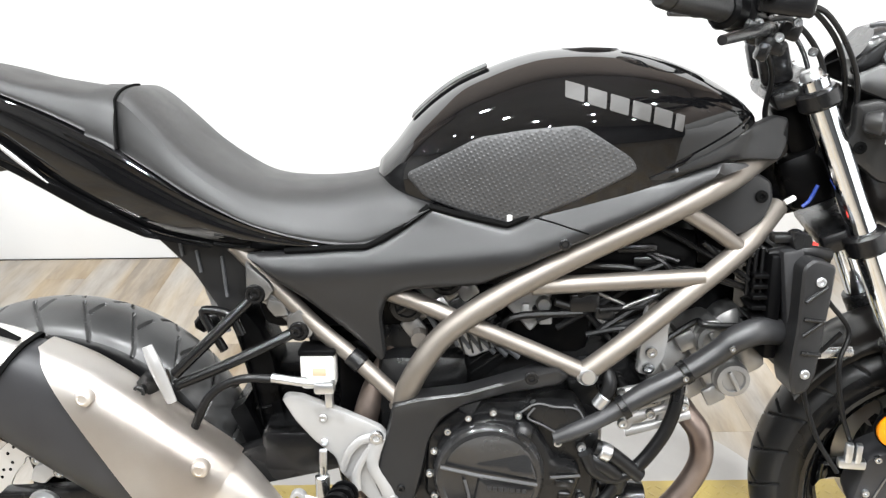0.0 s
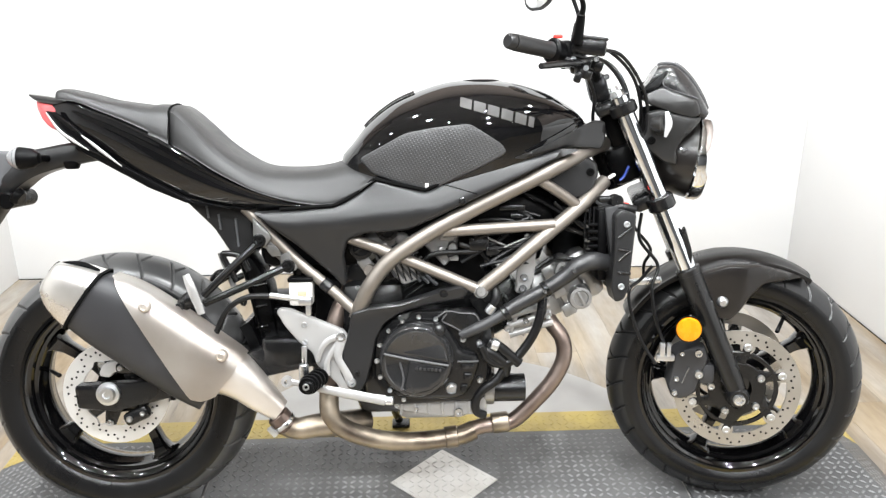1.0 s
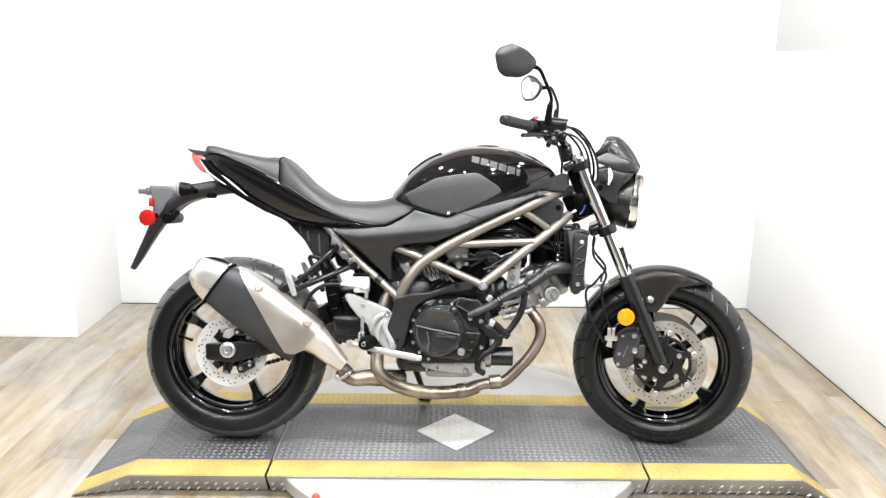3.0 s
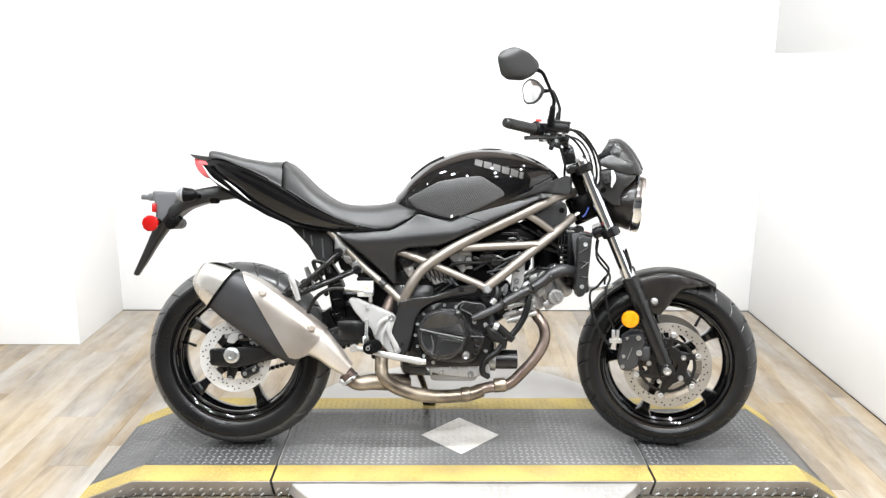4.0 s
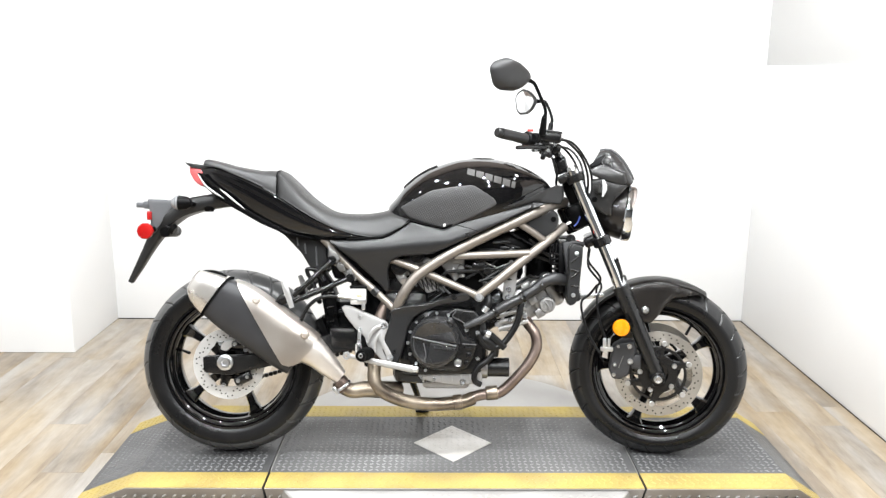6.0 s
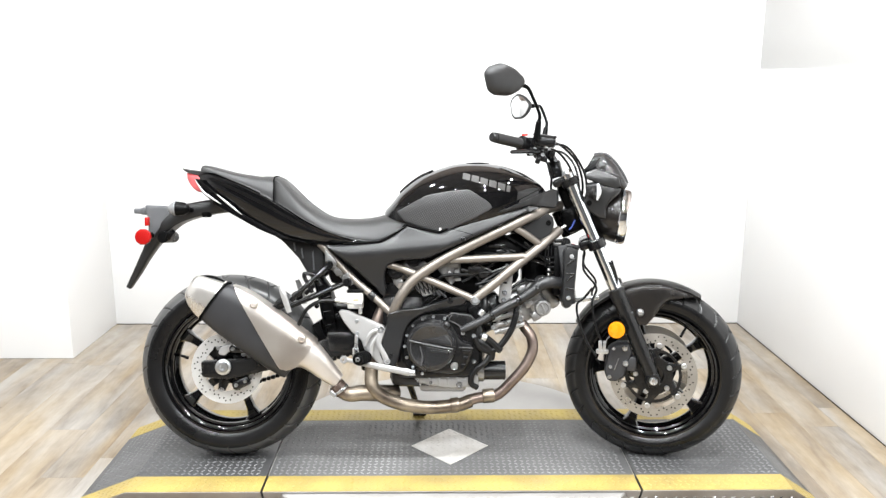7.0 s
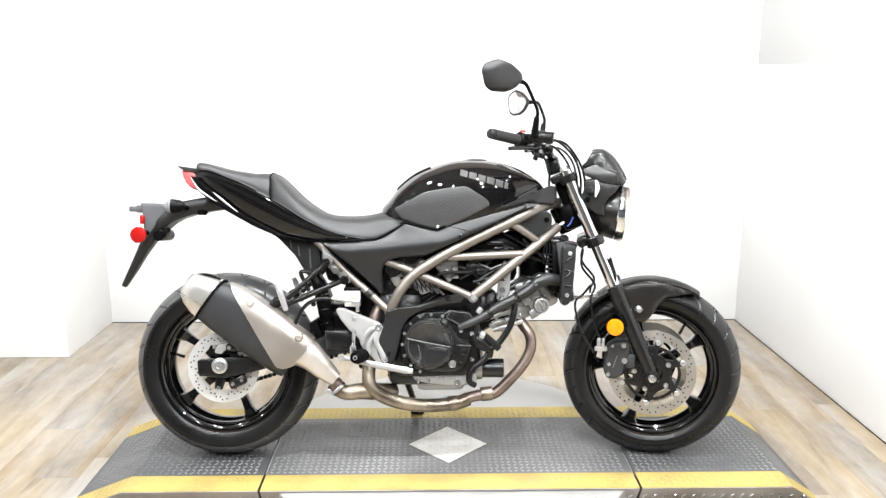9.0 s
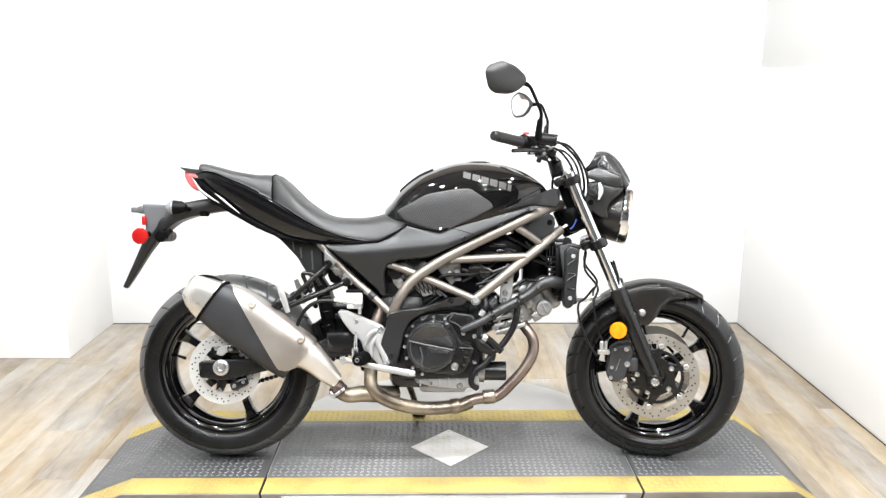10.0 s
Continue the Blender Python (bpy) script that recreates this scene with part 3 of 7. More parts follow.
rod(pin, (0.3325, -0.3545, 0.074), (0.3325, -0.3545, 0.093), 0.014, 0.011, 16, 0.004)
tagged(part("lock_pin", pin, REDPL), "small red capped locking pin on the turntable", "pin")

# ---- the motorcycle ----
bike = tagged(new("motorcycle"), "black naked sport motorcycle with bronze trellis frame on its side stand", "motorcycle")
bike.matrix_world = pose(-0.0064, 0.037, P - 0.002, -LEAN_DEG, 0, -0.6) @ Matrix.Scale(1.009, 4)
RAKE = 25.0
FOOT = Vector((1.553, 0, 0))
TURN_BARS = Matrix.Translation(FOOT) @ Matrix.Rotation(radians(STEER), 4, Vector((-math.sin(radians(RAKE)), 0, math.cos(radians(RAKE))))) @ Matrix.Translation(-FOOT)


def on_bike(name, bm, mat, label="", under=None, angle=38.0):
    return part(name, bm, mat, under or bike, label, angle)


def on_fork(name, bm, mat, label="", under=None, angle=38.0):
    return part(name, shifted(bm, TURN_BARS), mat, under or bike, label, angle)


# wheels
REAR, FRONT = (0.008, 0.0, 0.318), (1.470, 0.0, 0.300)


def tyre_mesh(centre, radius, half, bead, blocks, lean_side):
    """A sport tyre with a round crown and curved grooves cut into it."""
    bm = bmesh.new()
    n = 1320
    right = [(bead, -0.80), (bead + 0.013, -0.93), (radius - 0.054, -1.0), (radius - 0.040, -0.975), (radius - 0.024, -0.83), (radius - 0.009, -0.52), (radius - 0.002, -0.24)]
    prof = [(r, v * half) for r, v in spline(right + [(radius, 0)] + [(r, -v) for r, v in right[::-1]], 5)]
    rings = []
    for k in range(n):
        a = 2 * math.pi * k / n
        ring = []
        for r, y in prof:
            v = y / half
            if r > radius - 0.046 and abs(v) < 0.995:
                side = 0.5 if v > 0 else 0.0
                f = (a / (2 * math.pi) * blocks + side + 0.55 * abs(v) ** 1.4) % 1.0
                g = (a / (2 * math.pi) * blocks + side + 0.45 - 0.35 * abs(v)) % 1.0
                cut = max(0.0, 1 - abs(f - 0.5) / 0.045) if 0.12 < abs(v) < 0.97 else 0.0
                cut = max(cut, max(0.0, 1 - abs(g - 0.5) / 0.04) if 0.08 < abs(v) < 0.5 else 0.0)
                cut = min(1.0, cut * 1.6)
                r -= cut * (0.005 * math.sqrt(1.02 - v * v) + 0.0008)
                y *= 1 - 0.05 * cut * abs(v)
            ring.append((centre[0] + r * math.cos(a), y, centre[2] + r * math.sin(a)))
        rings.append(ring)
    vs = [[bm.verts.new(p) for p in ring] for ring in rings]
    m = len(prof)
    for i in range(n):
        a, b = vs[i], vs[(i + 1) % n]
        for j in range(m - 1):
            f = bm.faces.new((a[j], a[j + 1], b[j + 1], b[j]))
            f.material_index = 1 if min(prof[j][0], prof[j + 1][0]) > radius - 0.037 else 0
    return bm


def rim_mesh(centre, half, hub):
    """A cast five-spoke wheel."""
    bm = bmesh.new()
    lathe(bm, centre, [(0.228, -half), (0.229, -half + 0.006), (0.219, -half + 0.012), (0.214, -half + 0.022), (0.200, -half * 0.35), (0.198, 0), (0.200, half * 0.35), (0.214, half - 0.022), (0.219, half - 0.012), (0.229, half - 0.006), (0.228, half),
                       (0.221, half), (0.215, half - 0.010), (0.208, half - 0.013), (0.205, half - 0.024), (0.198, half - 0.027), (0.195, half * 0.3), (0.190, half * 0.2), (0.188, 0), (0.190, -half * 0.2), (0.195, -half * 0.3), (0.198, -half + 0.027), (0.205, -half + 0.024), (0.208, -half + 0.013), (0.215, -half + 0.010), (0.221, -half)], 96, closed=True)
    lathe(bm, centre, [(0.020, -0.062), (hub - 0.006, -0.062), (hub, -0.056), (hub - 0.012, -0.03), (hub - 0.012, 0.03), (hub, 0.056), (hub - 0.006, 0.062), (0.020, 0.062)], 40, closed=True)
    return bm


def spoke_mesh(centre, first, hub):
    """The five spokes of a cast wheel."""
    bm = bmesh.new()
    c = Vector(centre)
    for k in range(5):
        a = radians(first + 72 * k)
        d = Vector((math.cos(a), 0, math.sin(a)))
        q = Vector((-math.sin(a), 0, math.cos(a)))
        rings = []
        for r, w, t in ((hub - 0.016, 0.028, 0.026), (0.085, 0.017, 0.021), (0.13, 0.0125, 0.018), (0.165, 0.0145, 0.018), (0.186, 0.021, 0.024), (0.196, 0.034, 0.032)):
            rings.append([c + d * r + q * w * x + Vector((0, t * y, 0)) for x, y in ((-1, -0.6), (-0.7, -1), (0.7, -1), (1, -0.6), (1, 0.6), (0.7, 1), (-0.7, 1), (-1, 0.6))])
        loft(bm, rings)
    return bm


def disc_mesh(centre, y, outer, inner, holes, wave=0.0):
    """A drilled brake rotor."""
    bm = bmesh.new()
    cx, _, cz = centre
    n, th = 180, 0.0045
    rows = [inner, inner + (outer - inner) * 0.33, inner + (outer - inner) * 0.66, outer]
    def rad(r, a):
        return r + (wave * max(0, math.cos(a * 6)) ** 6 if r == inner else 0)
    ringsets = []
    for s in (-0.5, 0.5):
        ringsets.append([[bm.verts.new((cx + rad(r, 2 * math.pi * k / n) * math.cos(2 * math.pi * k / n), y + s * th, cz + rad(r, 2 * math.pi * k / n) * math.sin(2 * math.pi * k / n))) for k in range(n)] for r in rows])
    for rs in ringsets:
        for a, b in zip(rs, rs[1:]):
            for k in range(n):
                bm.faces.new((a[k], a[(k + 1) % n], b[(k + 1) % n], b[k]))
    for q in (0, -1):
        a, b = ringsets[0][q], ringsets[1][q]
        for k in range(n):
            bm.faces.new((a[k], a[(k + 1) % n], b[(k + 1) % n], b[k]))
    return bm


def hole_ring(centre, y, spots, r=0.0036):
    """Dark drilled holes of a rotor, as short sunk cups."""
    bm = bmesh.new()
    for rad, a in spots:
        lathe(bm, (centre[0] + rad * math.cos(a), y, centre[2] + rad * math.sin(a)), [(0.0003, -0.0004), (r, -0.0004), (r, 0.002)], 10)
    return bm


def drill(inner, outer, rows):
    return [(inner + (outer - inner) * (0.14 + 0.72 * ((j * 0.37 + (i % 4) * 0.27) % 1.0)), 2 * math.pi * (i + j * 0.33) / 30) for i in range(30) for j in range(rows)]


front_wheel = on_fork("front_wheel", rim_mesh(FRONT, 0.0535, 0.052), RIM, "gloss black five-spoke cast rim")
on_fork("spoke", spoke_mesh(FRONT, 33, 0.052), RIM, "", front_wheel)
front_tyre = on_fork("tyre", tyre_mesh(FRONT, 0.300, 0.061, 0.221, 26, 1), RUBBER, "black sport tyre with curved grooves", front_wheel)
rear_wheel = on_bike("rear_wheel", rim_mesh(REAR, 0.0705, 0.058), RIM, "gloss black five-spoke cast rim")
on_bike("spoke", spoke_mesh(REAR, 148, 0.058), RIM, "", rear_wheel)
rear_tyre = on_bike("tyre", tyre_mesh(REAR, 0.313, 0.080, 0.221, 24, 1), RUBBER, "black sport tyre with curved grooves", rear_wheel)
front_tyre.data.materials.append(TREADRUB)
rear_tyre.data.materials.append(REARRUB)
rod_bm = rod(bmesh.new(), (1.470 + 0.19 * math.cos(0.95), -0.004, 0.30 + 0.19 * math.sin(0.95)), (1.470 + 0.158 * math.cos(0.95), -0.03, 0.30 + 0.158 * math.sin(0.95)), 0.0045, 0.0055, 10, 0.001)
on_fork("valve", rod_bm, HOSE, under=front_wheel)
on_bike("valve", rod(bmesh.new(), (-0.175, -0.004, 0.348), (-0.142, -0.035, 0.345), 0.0045, 0.0055, 10, 0.001), HOSE, under=rear_wheel)
for side in (-1, 1):
    yy = side * 0.074
    rotor = on_fork("brake_disc", disc_mesh(FRONT, yy, 0.145, 0.113, 0, 0.0), DISCF, "drilled steel brake disc", front_wheel)
    for r0, r1 in ((0.034, 0.066), (0.084, 0.094)):
        on_fork("disc_carrier", lathe(bmesh.new(), (FRONT[0], yy, FRONT[2]), [(r0, -0.004), (r1 - 0.002, -0.004), (r1, -0.002), (r1, 0.003), (r0, 0.003)], 60, closed=True), CASE, "black brake disc carrier", under=front_wheel)
    arms = bmesh.new()
    buttons = bmesh.new()
    lobes = bmesh.new()
    for k in range(6):
        a = radians(20 + 60 * k)
        ca, sa = math.cos(a), math.sin(a)
        rings = []
        for r, w, turn in ((0.060, 0.019, 0.20), (0.074, 0.013, 0.12), (0.090, 0.011, 0.03), (0.101, 0.012, 0.0), (0.110, 0.007, 0.0)):
            c = Vector((FRONT[0] + r * math.cos(a + turn), yy, FRONT[2] + r * math.sin(a + turn)))
            q = Vector((-math.sin(a), 0, math.cos(a))) * w
            o = Vector((0, 0.0035, 0))
            rings.append([c - q - o * 0.6, c - q * 0.8 - o, c + q * 0.8 - o, c + q - o * 0.6, c + q + o, c - q + o])
        loft(arms, rings)
        lathe(lobes, (FRONT[0] + 0.106 * ca, yy + side * 0.0005, FRONT[2] + 0.106 * sa), [(0.0105, -0.0026), (0.0165, -0.0026), (0.0165, 0.0026), (0.0105, 0.0026)], 22, closed=True)
        screw(buttons, (FRONT[0] + 0.106 * ca, yy + side * 0.003, FRONT[2] + 0.106 * sa), 0.0095, 0.004, side)
        if k < 5:
            a = radians(30 + 72 * k)
            screw(buttons, (FRONT[0] + 0.060 * math.cos(a), yy + side * 0.004, FRONT[2] + 0.060 * math.sin(a)), 0.0088, 0.007, side)
    on_fork("rotor_lobe", lobes, DISCF, "", rotor)
    on_fork("carrier_arm", arms, CASE, under=front_wheel)
    on_fork("rivet", buttons, BOLT, under=front_wheel)
    if side < 0:
        on_fork("disc_hole", hole_ring(FRONT, yy - 0.0024, drill(0.113, 0.144, 2), 0.0027), GAP, under=front_wheel)
on_bike("brake_disc", disc_mesh(REAR, -0.088, 0.120, 0.078, 0, 0.008), DISC, "drilled steel brake disc", rear_wheel)
on_bike("disc_hole", hole_ring(REAR, -0.0906, drill(0.084, 0.117, 2), 0.0026), GAP, under=rear_wheel)
arms, buttons = bmesh.new(), bmesh.new()
for k in range(5):
    a = radians(40 + 72 * k)
    tube(arms, [(REAR[0] + 0.04 * math.cos(a), -0.084, REAR[2] + 0.04 * math.sin(a)), (REAR[0] + 0.082 * math.cos(a), -0.086, REAR[2] + 0.082 * math.sin(a))], [0.02, 0.012], 10, 1, 0.3)
    screw(buttons, (REAR[0] + 0.074 * math.cos(a), -0.089, REAR[2] + 0.074 * math.sin(a)), 0.008, 0.005)
on_bike("disc_carrier", arms, CASE, under=rear_wheel)
on_bike("rivet", buttons, BOLT, under=rear_wheel)

# swingarm and rear axle
arm = bmesh.new()
panel(arm, [(-0.070, 0.347), (-0.066, 0.294), (0.02, 0.285), (0.16, 0.318), (0.44, 0.372), (0.50, 0.385), (0.50, 0.45), (0.42, 0.446), (0.16, 0.362), (0.05, 0.352)], lambda x, z: 0.128 - 0.02 * max(0, x) / 0.5, 0.03, 0.006, 0.004, 0.02)
swingarm = on_bike("swingarm", arm, CASE, "black box-section swingarm")
arm = bmesh.new()
panel(arm, [(-0.070, 0.347), (-0.066, 0.294), (0.02, 0.285), (0.16, 0.318), (0.44, 0.372), (0.50, 0.385), (0.50, 0.45), (0.42, 0.446), (0.16, 0.362), (0.05, 0.352)], 0.12, 0.03, 0.006, 0.004, 0.03, 1)
block(arm, (0.40, 0, 0.41), (0.10, 0.23, 0.07), 0.01)
on_bike("swingarm_brace", arm, CASE, under=swingarm)
nut = lathe(bmesh.new(), (0.006, -0.128, 0.329), [(0.0005, -0.010), (0.007, -0.010), (0.009, -0.014), (0.016, -0.014), (0.019, -0.008), (0.026, -0.006), (0.027, -0.001), (0.027, 0.0)], 24)
on_bike("axle_nut", nut, BOLT, "bright steel axle nut", swingarm)
cal = bmesh.new()
block(cal, (0.062, -0.112, 0.272), (0.062, 0.026, 0.032), 0.010, Matrix.Rotation(radians(-25), 4, "Y"))
block(cal, (0.055, -0.12, 0.39), (0.06, 0.03, 0.03), 0.01)
on_bike("rear_caliper", cal, CASE)
bm = panel(bmesh.new(), [(-0.012, 0.372), (-0.002, 0.398), (0.030, 0.406), (0.066, 0.402), (0.060, 0.384), (0.024, 0.380), (0.012, 0.366)], 0.132, 0.012, 0.004, 0.003, 0.012)
on_bike("caliper_bracket", bm, SILVER, "silver rear caliper bracket")
sc = bmesh.new()
screw(sc, (0.048, -0.125, 0.267), 0.007)
screw(sc, (0.078, -0.125, 0.280), 0.006)
screw(sc, (0.04, -0.136, 0.39), 0.007)
screw(sc, (0.075, -0.136, 0.39), 0.009)
on_bike("caliper_bolt", sc, BOLT)
ch = bmesh.new()
for k in range(30):
    block(ch, (0.03 + k * 0.0159, 0.10, 0.226 + k * 0.0048), (0.0135, 0.016 if k % 2 else 0.022, 0.014), 0.003)
    block(ch, (0.03 + k * 0.0159, 0.10, 0.404 - k * 0.0004), (0.0135, 0.016 if k % 2 else 0.022, 0.014), 0.003)
tagged(on_bike("drive_chain", ch, DARKSTEEL, "dark steel drive chain"), kind="stuff")
spr = lathe(bmesh.new(), (REAR[0], 0.10, REAR[2]), [(0.05, -0.004), (0.082, -0.004), (0.088, 0.0), (0.082, 0.004), (0.05, 0.004)], 60, closed=True)
on_bike("sprocket", spr, DARKSTEEL)

# fuel tank
TANK = [(0.540, 0.855, 0.79, 0.050), (0.563, 0.880, 0.78, 0.094), (0.597, 0.922, 0.77, 0.124), (0.651, 0.965, 0.76, 0.147), (0.704, 0.990, 0.76, 0.162), (0.756, 1.008, 0.765, 0.173), (0.796, 1.016, 0.77, 0.180),
        (0.861, 1.019, 0.785, 0.186), (0.927, 1.013, 0.80, 0.186), (0.993, 0.995, 0.825, 0.175), (1.040, 0.972, 0.85, 0.153), (1.074, 0.947, 0.87, 0.122), (1.096, 0.918, 0.88, 0.078)]
TANK_SHAPE = [(0.0, 0.0), (0.80, 0.03), (0.92, 0.15), (0.985, 0.40), (1.0, 0.54), (0.95, 0.70), (0.78, 0.835), (0.46, 0.945), (0.18, 0.995), (0.0, 1.008)]
bm = body(bmesh.new(), TANK, TANK_SHAPE, 60)
tank = on_bike("fuel_tank", bm, GLOSS, "gloss black steel fuel tank", angle=60)
skin = bmesh.new()
body(skin, TANK, TANK_SHAPE, 60)
TANK_SKIN = BVHTree.FromBMesh(skin)
skin.free()


def on_tank(gap):
    """How far out the tank's flank lies at x, z, plus a gap."""
    def far(x, z):
        hit = TANK_SKIN.ray_cast(Vector((x, -1, z)), Vector((0, 1, 0)))[0]
        return (-hit.y if hit else 0.10) + gap
    return far


bm = panel(bmesh.new(), [(0.583, 0.848), (0.687, 0.903), (0.750, 0.914), (0.823, 0.921), (0.893, 0.876), (0.902, 0.858), (0.835, 0.822), (0.735, 0.778), (0.715, 0.779), (0.612, 0.815)], on_tank(0.0038), 0.012, 0.004, 0.003, 0.010, rnd=0.012)
pad = on_bike("knee_pad", bm, PAD, "dark rubber knee pad with raised dots", tank)
bm = panel(bmesh.new(), [(0.727, 0.795), (0.7345, 0.795), (0.7345, 0.785), (0.727, 0.785)], on_tank(0.005), 0.003, 0.001, 0.0005, 0.006, rnd=0.002)
on_bike("pad_mark", bm, WHITEPL, "small white mark", tank)
# decal: six plain slanted blocks
for k in range(6):
    x0 = 0.806 + k * 0.0285
    x1 = x0 + (0.024 if k < 5 else 0.012)

    def top(x):
        return 0.979 - (x - 0.803) * 0.30
    bm = panel(bmesh.new(), [(x0, top(x0)), (x1, top(x1)), (x1 - 0.003, top(x1) - 0.0215), (x0 - 0.003, top(x0) - 0.0215)], on_tank(0.0012), 0.002, 0.0006, 0.0002, 0.005, rnd=0.002)
    on_bike("decal_block", bm, LOGO, "plain grey slanted decal block", tank)
bm = lathe(bmesh.new(), (0.860, 0, 1.006), [(0.0005, 0.016), (0.042, 0.014), (0.050, 0.008), (0.052, 0.0)], 40, "z")
on_bike("filler_cap", bm, PLASTIC, "black filler cap", tank)
strip = bmesh.new()
rings = []
for x in np.linspace(0.590, 0.705, 14):
    z = column(TANK, x)[0] + 0.0075
    rings.append([(x, y, z + dz) for y, dz in ((-0.022, -0.002), (-0.012, 0.0), (0.030, 0.002), (0.040, 0.0), (0.030, -0.004), (-0.012, -0.005))])
loft(strip, rings)
on_bike("tank_pad", strip, PAD, "dark rubber strip along the tank's ridge", tank)
# creased glossy front flank of the tank
bm = panel(bmesh.new(), [(0.935, 0.862), (1.02, 0.905), (1.075, 0.935), (1.085, 0.925), (1.06, 0.90), (0.99, 0.86), (0.945, 0.848)], on_tank(0.004), 0.008, 0.008, 0.005, 0.012)
on_bike("tank_trim", bm, GLOSS, "", tank)

# seats
SEAT = [(0.168, 0.972, 0.885, 0.100), (0.185, 0.970, 0.878, 0.112), (0.222, 0.938, 0.856, 0.122), (0.271, 0.890, 0.825, 0.132), (0.334, 0.846, 0.792, 0.140), (0.372, 0.832, 0.776, 0.143), (0.424, 0.828, 0.760, 0.142), (0.477, 0.830, 0.750, 0.140),
        (0.516, 0.836, 0.748, 0.140), (0.545, 0.843, 0.756, 0.142), (0.580, 0.838, 0.775, 0.146), (0.605, 0.825, 0.793, 0.148), (0.622, 0.812, 0.803, 0.146)]


def seat_half(x):
    """Half a section of the seat, from the lower middle over the creased shoulder to the upper middle, as shares of width and height."""
    c = float(np.interp(x, [0.168, 0.21, 0.27, 0.34, 0.44, 0.56, 0.622], [0.80, 0.72, 0.58, 0.46, 0.36, 0.33, 0.30]))
    low = spline([(0.0, 0.0), (0.92, 0.0), (1.0, 0.05), (0.985, c * 0.55), (0.935, c)], 4)
    top = spline([(0.935, c), (0.80, c + (1 - c) * 0.46), (0.55, c + (1 - c) * 0.80), (0.25, c + (1 - c) * 0.95), (0.0, 0.985)], 5)
    return list(low) + list(top[1:])


bm = bmesh.new()
rings = []
for x in np.linspace(SEAT[0][0], SEAT[-1][0], 70):
    top, low, w = column(SEAT, x)
    half = seat_half(x)
    rings.append([(x, -w * fy, low + (top - low) * fz) for fy, fz in half] + [(x, w * fy, low + (top - low) * fz) for fy, fz in half[-2:0:-1]])
loft(bm, rings)
seat = on_bike("rider_seat", bm, VINYL, "black textured vinyl rider seat", angle=24)
PILLION = [(-0.086, 1.004, 0.988, 0.06), (-0.078, 1.012, 0.984, 0.080), (-0.03, 1.002, 0.978, 0.090), (0.020, 0.989, 0.958, 0.096), (0.07, 0.981, 0.938, 0.102), (0.121, 0.975, 0.914, 0.108), (0.160, 0.975, 0.893, 0.112), (0.1685, 0.974, 0.888, 0.112)]
bm = body(bmesh.new(), PILLION, [(0.0, 0.0), (0.92, 0.0), (1.0, 0.08), (0.97, 0.4), (0.84, 0.70), (0.5, 0.88), (0.0, 0.95)], 40)
on_bike("pillion_seat", bm, VINYL, "black smooth vinyl pillion seat", angle=55)
bm = body(bmesh.new(), [(0.128, 0.978, 0.905, 0.1115), (0.15, 0.9775, 0.896, 0.1145), (0.170, 0.976, 0.884, 0.1155)], [(0.0, 0.0), (0.92, 0.0), (1.0, 0.08), (0.97, 0.4), (0.84, 0.70), (0.5, 0.88), (0.0, 0.95)], 8)
on_bike("seat_strap", bm, VINYL, "", seat)
# stitched seam lines
for sx, table in ((0.1705, SEAT),):
    tp, lw, w = column(table, sx + 0.004)
    pts = [(sx, -w * fy * 1.004, lw + (tp - lw) * fz + 0.0015) for fy, fz in seat_half(sx)[8:]]
    on_bike("seam", tube(bmesh.new(), pts, 0.0022, 8, 1), GAP, "", seat)

# tail
TAIL = [(-0.108, 0.970, 0.938, 0.050), (-0.08, 0.978, 0.912, 0.070), (-0.046, 0.980, 0.893, 0.088), (0.004, 0.962, 0.872, 0.100), (0.05, 0.944, 0.845, 0.108), (0.10, 0.922, 0.815, 0.116), (0.156, 0.894, 0.786, 0.124), (0.216, 0.858, 0.760, 0.130), (0.288, 0.815, 0.743, 0.136),
        (0.35, 0.786, 0.735, 0.142), (0.412, 0.764, 0.736, 0.144), (0.47, 0.751, 0.740, 0.140), (0.522, 0.747, 0.743, 0.132)]
TAIL_SHAPE = [(0.0, 0.02), (0.70, 0.0), (0.86, 0.10), (0.97, 0.42), (1.0, 0.60), (0.985, 0.80), (0.90, 1.0), (0.0, 1.02)]
tail = on_bike("tail_cowl", body(bmesh.new(), TAIL, TAIL_SHAPE, 60), GLOSS, "gloss black tail cowl", angle=40)
bm = body(bmesh.new(), [(-0.156, 0.999, 0.995, 0.036), (-0.138, 0.996, 0.984, 0.048), (-0.10, 0.991, 0.975, 0.060), (-0.060, 0.986, 0.973, 0.074)], [(0, 0), (0.9, 0), (1, 0.3), (0.9, 0.9), (0, 1)], 14)
on_bike("tail_lip", bm, SATING, "grey moulded tail lip", tail)
bm = body(bmesh.new(), [(-0.142, 0.985, 0.962, 0.030), (-0.126, 0.983, 0.938, 0.044), (-0.104, 0.980, 0.920, 0.055), (-0.082, 0.974, 0.914, 0.062)], [(0, 0), (0.8, 0), (1, 0.2), (1, 0.9), (0, 1)], 14)
on_bike("tail_light", bm, TAILRED, "red tail light lens", tail)
